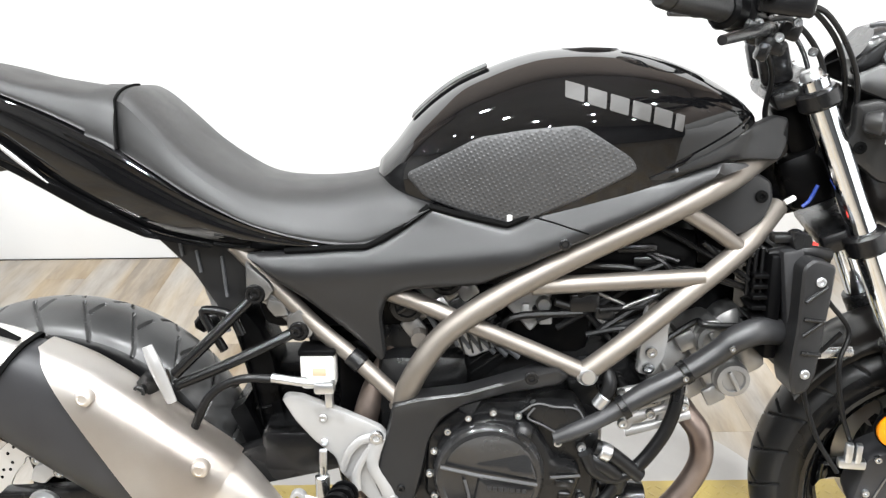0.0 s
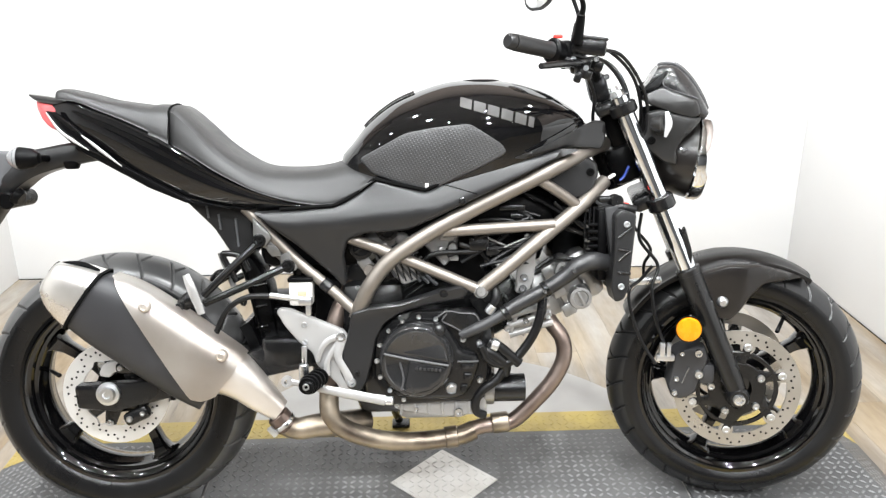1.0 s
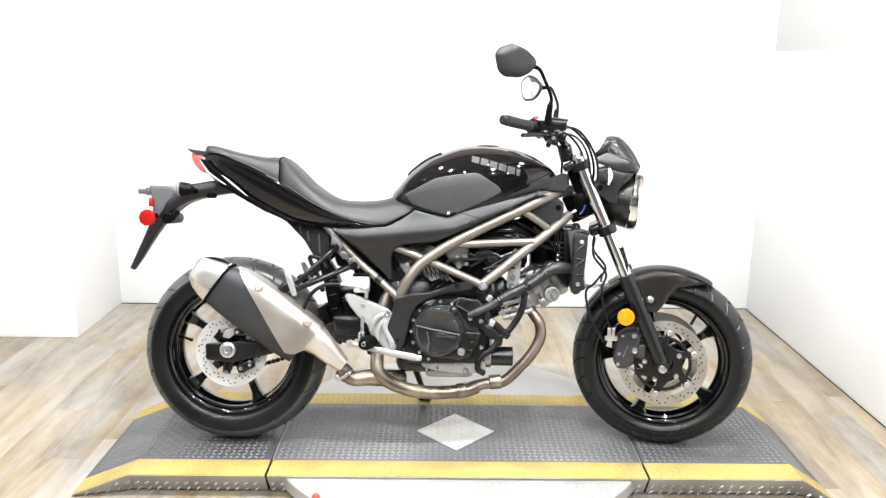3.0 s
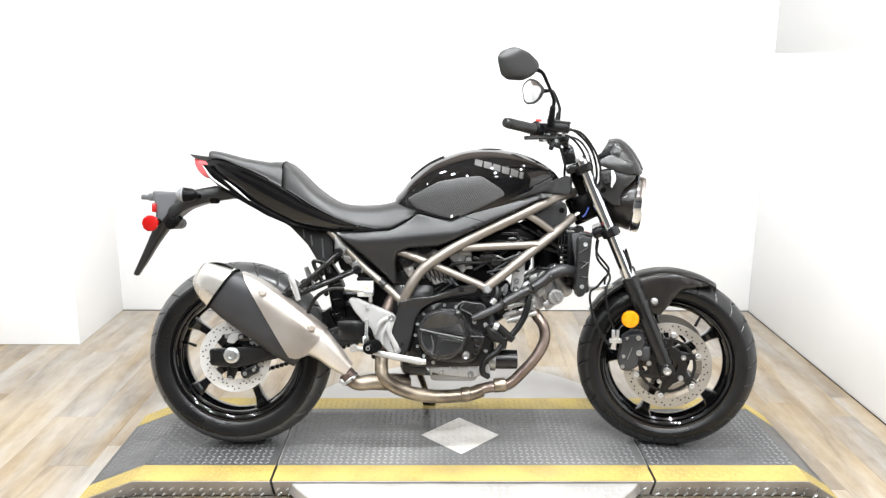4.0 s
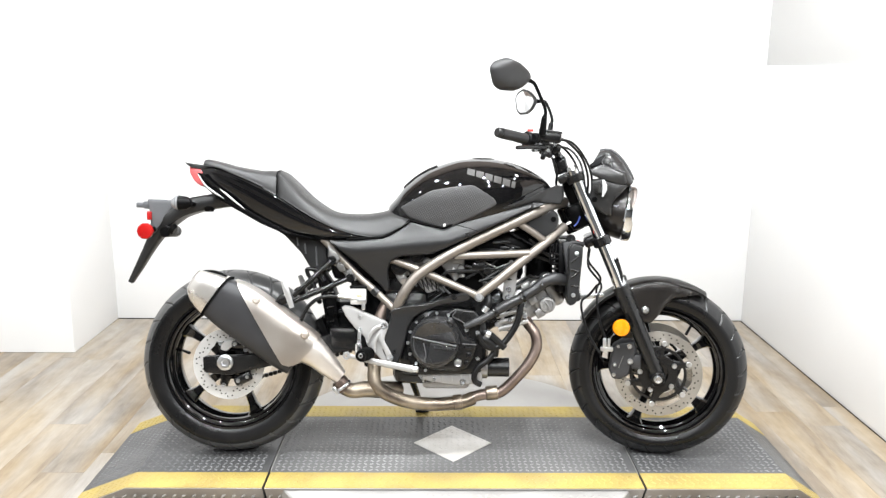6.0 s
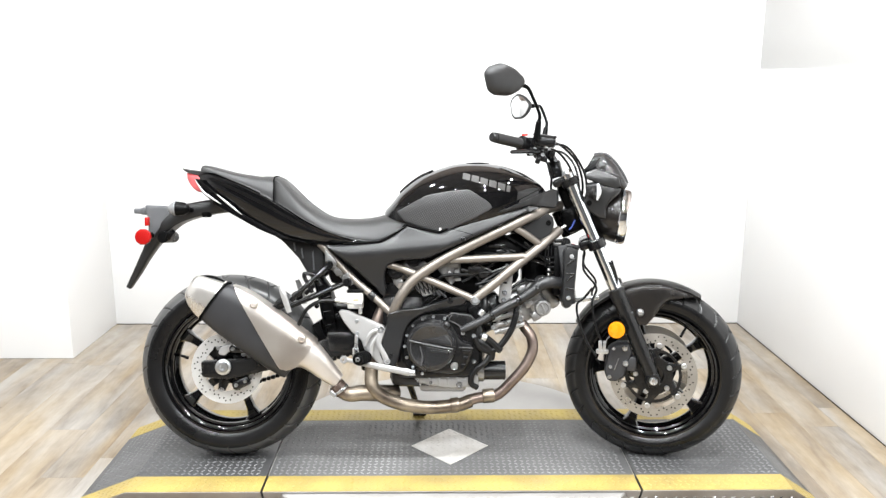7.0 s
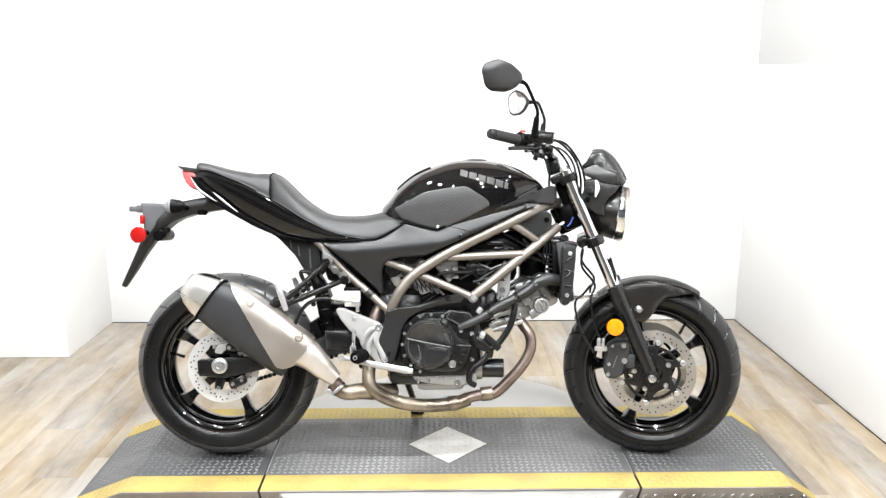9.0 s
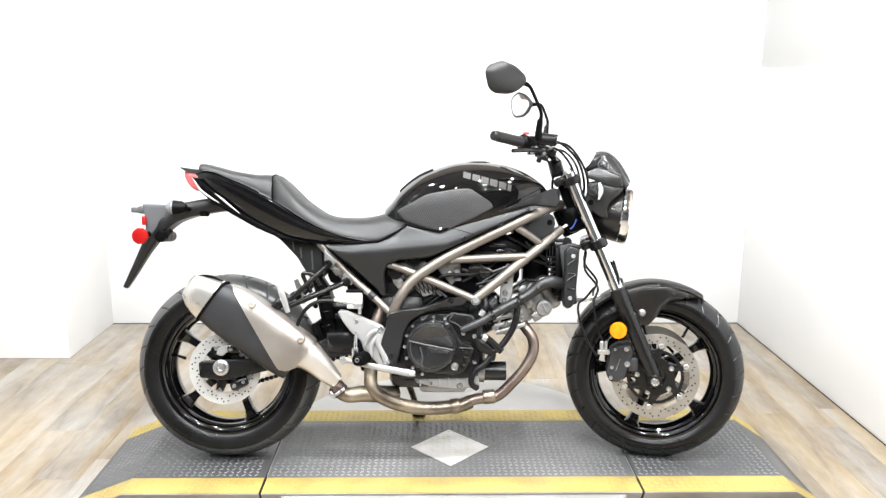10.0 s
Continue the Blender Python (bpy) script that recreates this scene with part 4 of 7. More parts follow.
for side in (-1, 1):
    bm = panel(bmesh.new(), [(-0.100, 0.960), (-0.076, 0.915), (-0.048, 0.890), (-0.004, 0.868), (0.075, 0.832), (0.022, 0.876), (-0.035, 0.922), (-0.080, 0.958)], lambda x, z: 0.089 + 0.12 * (x + 0.1), 0.012, 0.006, 0.004, 0.014, side, 0.004)
    trim_panel = on_bike("tail_trim", bm, GLOSS, "gloss black tail moulding", tail)
    for run in ([(-0.096, 0.956), (-0.070, 0.918), (-0.040, 0.895), (-0.006, 0.874)], [(-0.020, 0.906), (0.004, 0.887), (0.030, 0.866), (0.066, 0.838)]):
        pts = [(x, side * (0.0915 + 0.12 * (x + 0.1)), z) for x, z in run]
        on_bike("trim_edge", tube(bmesh.new(), pts, [0.0012] + [0.0034] * (len(pts) - 2) + [0.001], 10, 5, 0.6), SILVER, "thin silver line on the moulding", trim_panel)
    bm = panel(bmesh.new(), [(-0.035, 0.893), (0.035, 0.858), (0.10, 0.822), (0.216, 0.762), (0.30, 0.742), (0.20, 0.757), (0.12, 0.790), (0.02, 0.845), (-0.04, 0.876)], lambda x, z: 0.098 + 0.10 * x, 0.012, 0.004, 0.003, 0.016, side, 0.004)
    on_bike("tail_lower_trim", bm, PLASTIC, "", tail)

# side covers
COVER = [(0.350, 0.736), (0.440, 0.664), (0.515, 0.594), (0.541, 0.566), (0.550, 0.575), (0.545, 0.640), (0.556, 0.672), (0.590, 0.687), (0.690, 0.694), (0.720, 0.708), (0.790, 0.741), (0.905, 0.795), (1.0, 0.840), (1.062, 0.863),
         (1.02, 0.866), (0.935, 0.845), (0.868, 0.838), (0.790, 0.806), (0.728, 0.778), (0.660, 0.792), (0.618, 0.804), (0.588, 0.779), (0.552, 0.757), (0.527, 0.746), (0.490, 0.744), (0.410, 0.739)]


def cover_out(x, z):
    ridge = float(np.interp(x, [0.35, 0.45, 0.60, 0.75, 0.95, 1.05], [0.715, 0.700, 0.722, 0.738, 0.815, 0.852]))
    up = 0.026 * (1 - math.exp(-(((z - ridge) / 0.042) ** 2))) if z > ridge else 0.034 * (1 - math.exp(-(((z - ridge) / 0.060) ** 2)))
    belly = 0.008 * math.exp(-((x - 0.47) / 0.07) ** 2 - ((z - 0.675) / 0.03) ** 2)
    return 0.150 + 0.024 * min(1, max(0, (x - 0.35) / 0.30)) + 0.010 * min(1, max(0, (x - 0.65) / 0.2)) - 0.016 * max(0, (x - 0.95) / 0.12) - up - belly


for side in (-1, 1):
    on_bike("side_cover", panel(bmesh.new(), COVER, cover_out, 0.02, 0.010, 0.006, 0.012, side, 0.010), SATIN, "satin charcoal plastic side cover")
    bm = panel(bmesh.new(), [(0.915, 0.846), (0.985, 0.876), (1.050, 0.905), (1.104, 0.926), (1.126, 0.922), (1.128, 0.885), (1.118, 0.862), (1.068, 0.866), (1.02, 0.866), (0.935, 0.845)], lambda x, z: max(0.152 - 0.35 * max(0, x - 1.02), on_tank(0.008)(x, z)), 0.020, 0.006, 0.005, 0.012, side)
    on_bike("tank_side_cover", bm, SATIN, "satin charcoal upper cover beside the tank")
    bm = panel(bmesh.new(), [(0.975, 0.800), (1.03, 0.826), (1.085, 0.846), (1.108, 0.832), (1.112, 0.805), (1.10, 0.775), (1.075, 0.757), (1.045, 0.752), (1.0, 0.775)], lambda x, z: 0.128 - 0.12 * max(0, x - 1.05), 0.016, 0.008, 0.006, 0.012, side)
    cov = on_bike("frame_cover", bm, SATIN, "satin charcoal cover in the frame corner")
    if side < 0:
        hole = screw(bmesh.new(), (1.092, -0.124, 0.812), 0.009, 0.004)
        on_bike("cover_plug", hole, GAP, "", cov)
sc = screw(bmesh.new(), (0.806, -0.1795, 0.757), 0.0085, 0.003)
on_bike("cover_screw", sc, CASE)
# Near-black tubes along the cover's edges, drawn as the gaps' shadow.
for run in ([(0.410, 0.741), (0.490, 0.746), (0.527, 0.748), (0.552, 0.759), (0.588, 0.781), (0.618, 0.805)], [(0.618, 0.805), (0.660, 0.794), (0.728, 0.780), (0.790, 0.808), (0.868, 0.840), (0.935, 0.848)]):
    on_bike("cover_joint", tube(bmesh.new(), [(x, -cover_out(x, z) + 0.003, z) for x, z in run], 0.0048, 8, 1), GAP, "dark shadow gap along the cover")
on_bike("cover_seam", tube(bmesh.new(), [(x, -cover_out(x, z) - 0.0002, z) for x, z in ((0.762, 0.793), (0.790, 0.786), (0.815, 0.779), (0.838, 0.772))], 0.0012, 6, 4), GAP)

# trellis frame
for side in (-1, 1):
    y = side * 0.156
    f = on_bike("frame_main_tube", tube(bmesh.new(), [(0.570, side * 0.136, 0.496), (0.584, side * 0.148, 0.534), (0.603, y, 0.572), (0.632, y, 0.612), (0.672, y, 0.646), (0.740, y, 0.689), (0.825, y, 0.735), (0.935, side * 0.157, 0.788), (1.03, side * 0.142, 0.834), (1.10, side * 0.085, 0.862), (1.14, side * 0.04, 0.872)], 0.0175, 18, 6), BRONZE, "bronze painted trellis tube")
    on_bike("frame_lower_tube", tube(bmesh.new(), [(0.845, y, 0.560), (0.907, y, 0.609), (0.982, side * 0.148, 0.670), (1.069, side * 0.128, 0.737), (1.135, side * 0.075, 0.788)], 0.0160, 18, 5), BRONZE, "bronze painted trellis tube")
    on_bike("frame_cross_tube", tube(bmesh.new(), [(0.764, side * 0.150, 0.6885), (0.88, side * 0.149, 0.6940), (1.010, side * 0.148, 0.700)], 0.0130, 16, 3), BRONZE, "bronze painted trellis tube")
    on_bike("frame_diagonal_tube", tube(bmesh.new(), [(0.550, side * 0.125, 0.676), (0.600, side * 0.132, 0.660), (0.66, side * 0.142, 0.636), (0.75, side * 0.147, 0.598), (0.845, y, 0.558)], 0.0130, 16, 4), BRONZE, "bronze painted trellis tube")
    on_bike("frame_short_tube", tube(bmesh.new(), [(0.966, side * 0.150, 0.804), (1.02, side * 0.142, 0.770), (1.062, side * 0.132, 0.740)], 0.0120, 16, 3), BRONZE, "bronze painted trellis tube")
    on_bike("subframe_tube", tube(bmesh.new(), [(0.325, side * 0.098, 0.742), (0.345, side * 0.10, 0.722), (0.444, side * 0.112, 0.619), (0.50, side * 0.122, 0.572), (0.572, side * 0.14, 0.508)], 0.0125, 16, 4), BRONZE, "bronze painted subframe tube")
    on_bike("subframe_collar", rod(bmesh.new(), (0.496, side * 0.1215, 0.5755), (0.514, side * 0.126, 0.560), 0.0150, None, 16, 0.002), CASE)
    lug = lathe(bmesh.new(), (0.846, side * 0.148, 0.557), [(0.0005, side * 0.026), (0.010, side * 0.026), (0.0125, side * 0.020), (0.0155, side * 0.018), (0.017, side * 0.012), (0.017, -side * 0.02)], 24)
    on_bike("frame_bolt", lug, BOLT, "bright frame mounting bolt")
head = rod(bmesh.new(), (1.150, 0, 0.86), (1.19, 0, 0.775), 0.035, None, 24, 0.004)
on_bike("steering_head", head, CASE)
cross = bmesh.new()
for x, z in ((0.60, 0.60), (0.90, 0.772), (0.95, 0.645)):
    rod(cross, (x, -0.13, z), (x, 0.13, z), 0.012)
on_bike("frame_crossbar", cross, BRONZE)

# lower frame plate and engine
bm = panel(bmesh.new(), [(0.560, 0.512), (0.600, 0.524), (0.668, 0.530), (0.760, 0.560), (0.800, 0.570), (0.822, 0.556), (0.810, 0.540), (0.720, 0.524), (0.665, 0.508), (0.632, 0.485), (0.614, 0.452), (0.604, 0.402), (0.590, 0.352), (0.575, 0.332), (0.548, 0.338), (0.530, 0.380), (0.540, 0.430), (0.552, 0.470)], lambda x, z: 0.162 + 0.010 * math.exp(-((z - 0.545 - 0.2 * (x - 0.7)) / 0.012) ** 2), 0.04, 0.008, 0.006, 0.012)
plate_part = on_bike("pivot_plate", bm, SATIN, "satin black frame plate round the engine")
bm = screw(bmesh.new(), (0.764, -0.168, 0.556), 0.010, 0.006)
screw(bm, (0.570, -0.162, 0.375), 0.006, 0.005)
on_bike("plate_bolt", bm, CASE, "", plate_part)
eng = bmesh.new()
block(eng, (0.73, 0.0, 0.385), (0.30, 0.28, 0.20), 0.03)
block(eng, (0.78, 0.02, 0.52), (0.26, 0.18, 0.14), 0.03)
block(eng, (0.70, 0.0, 0.30), (0.28, 0.22, 0.09), 0.03)
panel(eng, [(0.610, 0.460), (0.650, 0.495), (0.700, 0.512), (0.760, 0.514), (0.835, 0.506), (0.856, 0.475), (0.848, 0.440), (0.866, 0.415), (0.862, 0.355), (0.838, 0.300), (0.640, 0.295), (0.606, 0.36)], 0.150, 0.05, 0.010, 0.006, 0.02)
engine = on_bike("crankcase", eng, CASE, "black engine crankcase")
sump = bmesh.new()
panel(sump, [(0.640, 0.300), (0.835, 0.305), (0.842, 0.285), (0.820, 0.262), (0.765, 0.258), (0.70, 0.268), (0.655, 0.278)], 0.135, 0.25, 0.008, 0.006, 0.016)
block(sump, (0.74, 0.0, 0.262), (0.16, 0.18, 0.05), 0.015)
for k in range(6):
    block(sump, (0.665 + 0.031 * k, -0.136, 0.284), (0.006, 0.012, 0.03), 0.002)
block(sump, (0.835, -0.095, 0.292), (0.05, 0.08, 0.060), 0.008)
sump = on_bike("sump", sump, SILVER, "cast alloy sump", engine)
bm = screw(bmesh.new(), (0.795, -0.138, 0.272), 0.011, 0.008)
for x, z in ((0.655, 0.29), (0.70, 0.28), (0.83, 0.292)):
    screw(bm, (x, -0.137, z), 0.006, 0.006)
on_bike("sump_bolt", bm, BOLT, "", sump)
# clutch cover
cc = [(0.628, 0.430), (0.640, 0.462), (0.668, 0.486), (0.705, 0.497), (0.742, 0.494), (0.772, 0.476), (0.790, 0.446), (0.800, 0.425), (0.838, 0.412), (0.842, 0.392), (0.828, 0.352), (0.812, 0.322), (0.780, 0.312), (0.720, 0.316), (0.660, 0.322), (0.634, 0.352), (0.624, 0.390)]
bm = panel(bmesh.new(), cc, lambda x, z: 0.178 - 0.20 * max(0, math.hypot(x - 0.702, z - 0.407) - 0.09), 0.05, 0.010, 0.008, 0.012)
clutch = on_bike("clutch_cover", bm, CASE, "black clutch cover with a raised facet", engine)
CX, CZ = 0.702, 0.407
bm = lathe(bmesh.new(), (CX, -0.180, CZ), [(0.0005, -0.010), (0.066, -0.010), (0.070, -0.013), (0.076, -0.012), (0.081, -0.006), (0.0825, 0.004), (0.084, 0.02)], 72)
drum = on_bike("cover_drum", bm, DRUM, "round black clutch drum cover", clutch)
FACETS = ([(-0.070, 0.026), (-0.054, 0.048), (-0.028, 0.066), (0.006, 0.071), (0.040, 0.058), (0.062, 0.034), (0.071, -0.002)],
          [(-0.016, 0.004), (0.071, -0.014), (0.058, -0.044), (0.030, -0.064), (-0.004, -0.071), (-0.028, -0.064), (-0.022, -0.030)],
          [(-0.073, 0.014), (-0.034, 0.006), (-0.034, -0.028), (-0.040, -0.058), (-0.062, -0.038), (-0.072, -0.012)])
for poly, tx, tz in zip(FACETS, (0.03, -0.06, 0.16), (-0.16, -0.05, 0.0)):
    bm = panel(bmesh.new(), [(CX + x, CZ + z) for x, z in poly], lambda x, z: 0.1945 + tx * (x - CX) + tz * (z - CZ), 0.012, 0.005, 0.004, 0.010, rnd=0.006)
    on_bike("drum_facet", bm, DRUM, "", drum)
# Ridge highlights of the cover are put into these ribs' grey colour.
bm = tube(bmesh.new(), [(CX - 0.071, -0.1955, CZ + 0.021), (CX - 0.02, -0.197, CZ + 0.009), (CX + 0.070, -0.1965, CZ - 0.008)], 0.0026, 8, 1)
tube(bm, [(CX - 0.036, -0.1955, CZ + 0.000), (CX - 0.029, -0.1955, CZ - 0.034), (CX - 0.034, -0.1945, CZ - 0.062)], 0.0022, 8, 3)
tube(bm, [(0.792, -0.184, 0.404), (0.838, -0.172, 0.400)], 0.0022, 8, 1)
on_bike("cover_rib", bm, SMOKE, "grey rib with the edge highlight in its colour", clutch)
bm = bmesh.new()
for k in range(7):
    block(bm, (CX + 0.0 + 0.0085 * k, -0.1955, CZ - 0.014 - 0.0008 * k), (0.0062, 0.003, 0.0066), 0.0008)
on_bike("cover_mark", bm, GRIPR, "row of small raised bars", clutch)
for poly in ([(0.800, 0.398), (0.832, 0.394), (0.828, 0.382), (0.800, 0.384)], [(0.806, 0.376), (0.826, 0.374), (0.820, 0.358), (0.806, 0.358)], [(0.800, 0.350), (0.816, 0.348), (0.810, 0.330), (0.798, 0.332)]):
    on_bike("cover_web", panel(bmesh.new(), poly, 0.178, 0.02, 0.004, 0.003, 0.012, rnd=0.004), CASE, "", clutch)
bm = lathe(bmesh.new(), (0.778, -0.170, 0.341), [(0.0005, -0.016), (0.006, -0.016), (0.007, -0.012), (0.011, -0.013), (0.013, -0.010), (0.0145, 0.0)], 20)
on_bike("sight_plug", bm, BOLT, "bright round plug", clutch)
bm = lathe(bmesh.new(), (0.752, -0.178, 0.476), [(0.0005, -0.018), (0.010, -0.014), (0.013, -0.010), (0.0155, 0.0)], 20)
block(bm, (0.752, -0.198, 0.476), (0.022, 0.007, 0.007), 0.002, Matrix.Rotation(radians(35), 4, "Y"))
on_bike("oil_filler", bm, CASE, "", clutch)
bm = bmesh.new()
for k in range(9):
    a = radians(70 + 22 * k)
    screw(bm, (0.712 + 0.098 * math.cos(a), -0.168, 0.405 + 0.098 * math.sin(a)), 0.0055, 0.007)
for x, z in ((0.770, 0.508), (0.828, 0.500), (0.842, 0.438), (0.853, 0.418), (0.806, 0.447), (0.843, 0.352)):
    screw(bm, (x, -0.153, z), 0.007, 0.008)
on_bike("case_bolt", bm, BOLT, "", engine)
bm = panel(bmesh.new(), [(0.745, 0.500), (0.772, 0.516), (0.832, 0.507), (0.848, 0.480), (0.836, 0.456), (0.806, 0.462), (0.780, 0.480)], 0.166, 0.03, 0.006, 0.004, 0.012)
pump = on_bike("pump_cover", bm, CASE, "black water pump cover", engine)
# Grey tubes paint the pump cover's lit edges.
on_bike("pump_rib", tube(bmesh.new(), [(0.748, -0.167, 0.500), (0.772, -0.167, 0.514), (0.800, -0.167, 0.509), (0.832, -0.167, 0.505), (0.846, -0.167, 0.480)], 0.0018, 8, 4), SMOKE, "grey line painted as the cover's lit edge", pump)
on_bike("pump_rib", tube(bmesh.new(), [(0.770, -0.167, 0.508), (0.760, -0.167, 0.492), (0.782, -0.167, 0.480), (0.808, -0.167, 0.464)], 0.0018, 8, 4), SMOKE, "grey line painted as the cover's lit edge", pump)
bm = lathe(bmesh.new(), (0.875, -0.10, 0.315), [(0.0005, -0.05), (0.028, -0.05), (0.032, -0.045), (0.032, 0.03)], 32, "x")
oil = on_bike("oil_filter", shifted(bm, Matrix.Translation((0.045, 0, 0))), CASE, "black oil filter", engine)
bm = lathe(bmesh.new(), (0.866, -0.10, 0.315), [(0.036, -0.012), (0.038, -0.010), (0.038, 0.010), (0.036, 0.012)], 32, "x")
on_bike("filter_collar", bm, ALLOY, "", oil)
for c, a, s in (((0.66, 0.0, 0.60), 35, 1.0), ((0.985, 0.0, 0.518), -62, 1.0)):
    cyl = bmesh.new()
    m = Matrix.Translation(c) @ Matrix.Rotation(radians(-a), 4, "Y")
    block(cyl, (0, 0, -0.02), (0.112, 0.16, 0.14), 0.014)
    shifted(cyl, m)
    cy = on_bike("cylinder", cyl, ALLOY if a < 0 else CASE, "finned engine cylinder", engine)
    fins = bmesh.new()
    for k in range(7 if a > 0 else 3):
        block(fins, (0, 0, -0.07 + k * (0.014 if a > 0 else 0.036)), (0.122, 0.17, 0.006), 0.002)
    on_bike("cooling_fin", shifted(fins, m), ALLOY if a < 0 else CASE, "", cy)
    hd = bmesh.new()
    block(hd, (0, 0, 0.075), (0.13, 0.19, 0.06), 0.012)
    block(hd, (0, 0, 0.125), (0.12, 0.17, 0.05), 0.018)
    for k in (-1, 1):
        rod(hd, (k * 0.036, -0.104, 0.085), (k * 0.036, 0.104, 0.085), 0.028, None, 24, 0.004)
    for k in range(3):
        block(hd, (-0.05 + 0.05 * k, -0.098, 0.05), (0.03, 0.01, 0.03), 0.004)
    shifted(hd, m)
    on_bike("cylinder_head", hd, ALLOY, "cast alloy cylinder head", cy)
    cp = bmesh.new()
    for k in (-1, 1):
        lathe(cp, (k * 0.036, -0.105, 0.085), [(0.0005, -0.008), (0.016, -0.008), (0.018, -0.012), (0.025, -0.011), (0.027, 0.0)], 24)
        block(cp, (k * 0.036, -0.118, 0.085), (0.034, 0.005, 0.006), 0.002)
    shifted(cp, m)
    on_bike("head_cap", cp, ALLOY if a < 0 else CASE, "round slotted cam cap", cy)
# dark induction parts between the cylinders
ind = bmesh.new()
block(ind, (0.82, 0, 0.72), (0.40, 0.22, 0.10), 0.03)
block(ind, (0.80, 0, 0.62), (0.14, 0.16, 0.14), 0.03)
block(ind, (0.93, 0, 0.66), (0.14, 0.15, 0.12), 0.03)
block(ind, (0.50, 0.0, 0.66), (0.30, 0.18, 0.12), 0.03)
block(ind, (0.70, 0.02, 0.63), (0.26, 0.14, 0.18), 0.03)
block(ind, (0.52, 0.04, 0.56), (0.14, 0.08, 0.12), 0.02)
on_bike("airbox", ind, PLASTIC, "black airbox and throttle bodies")
body_bm = panel(bmesh.new(), [(0.742, 0.688), (0.794, 0.686), (0.802, 0.664), (0.792, 0.638), (0.782, 0.616), (0.768, 0.600), (0.750, 0.622), (0.722, 0.652)], 0.100, 0.05, 0.006, 0.005, 0.012)
throttle = on_bike("throttle_body", body_bm, SILVER, "cast alloy throttle body")
bm = bmesh.new()
for x, z, w, h in ((0.774, 0.670, 0.034, 0.016), (0.760, 0.636, 0.012, 0.026), (0.790, 0.622, 0.020, 0.012)):
    block(bm, (x, -0.104, z), (w, 0.012, h), 0.003)
on_bike("throttle_boss", bm, SILVER, "", throttle)
bm = screw(bmesh.new(), (0.776, -0.102, 0.640), 0.006, 0.006)
on_bike("throttle_screw", bm, CASE, "", throttle)
rear_side = panel(bmesh.new(), [(0.640, 0.622), (0.664, 0.630), (0.694, 0.622), (0.712, 0.598), (0.716, 0.576), (0.676, 0.560), (0.654, 0.582)], 0.104, 0.04, 0.006, 0.005, 0.012)
rear_side = on_bike("head_side", rear_side, SILVER, "cast alloy side of the rear cylinder head", engine)
for k in range(4):
    on_bike("head_rib", rod(bmesh.new(), (0.652 + 0.016 * k, -0.1055, 0.622 - 0.003 * k), (0.668 + 0.013 * k, -0.1055, 0.568 + 0.003 * k), 0.0018, None, 8), CASE, "", rear_side)
on_bike("sensor_cap", rod(bmesh.new(), (0.787, -0.085, 0.648), (0.787, -0.112, 0.648), 0.0118, None, 20, 0.003), ALLOY, "pale round sensor cap")
bm = bmesh.new()
for p, s in (((0.845, -0.118, 0.655), (0.045, 0.02, 0.03)), ((0.875, -0.12, 0.64), (0.03, 0.02, 0.022)), ((0.92, -0.115, 0.735), (0.06, 0.012, 0.014)), ((0.94, -0.11, 0.715), (0.05, 0.016, 0.016))):
    block(bm, p, s, 0.005)
on_bike("wiring_connector", bm, CASE, "black connectors and clips")
cab = bmesh.new()
rng = random.Random(4)
for k in range(9):
    x, z = rng.uniform(0.84, 1.0), rng.uniform(0.62, 0.72)
    pts = [(x + rng.uniform(-0.06, 0.06) + j * rng.uniform(-0.03, 0.05), -0.118 + rng.uniform(-0.012, 0.012), z + (j - 1.5) * rng.uniform(-0.05, 0.05)) for j in range(4)]
    tube(cab, pts, rng.uniform(0.003, 0.006), 8, 5)
on_bike("wiring_loom", cab, HOSE, "tangle of black cables and hoses")

# small things in the gaps of the frame
rng = random.Random(9)
clips, bolts, hoses = bmesh.new(), bmesh.new(), bmesh.new()
for k in range(46):
    x = rng.uniform(0.60, 1.08)
    lo = 0.56 + max(0, x - 0.85) * 0.72
    z = rng.uniform(lo, min(0.70, 0.60 + (x - 0.58) * 0.9) + max(0, x - 0.9) * 0.3)
    y = -rng.uniform(0.108, 0.128)
    kind = k % 3
    if 0.58 < x < 0.90:
        continue
    if kind == 0:
        block(clips, (x, y, z), (rng.uniform(0.008, 0.022), 0.012, rng.uniform(0.006, 0.016)), 0.002, Matrix.Rotation(rng.uniform(-0.8, 0.8), 4, "Y"))
    elif kind == 1:
        screw(bolts, (x, y, z), rng.uniform(0.0035, 0.007), 0.005)
    else:
        a, r = rng.uniform(0, math.pi), rng.uniform(0.03, 0.06)
        tube(hoses, [(x - r * math.cos(a), y, z - r * math.sin(a) * 0.6), (x, y - 0.008, z + 0.01), (x + r * math.cos(a), y, z + r * math.sin(a) * 0.6)], rng.uniform(0.0025, 0.005), 8, 5)
on_bike("bay_clip", clips, CASE)
on_bike("bay_bolt", bolts, BOLT)
on_bike("bay_hose", hoses, HOSE)

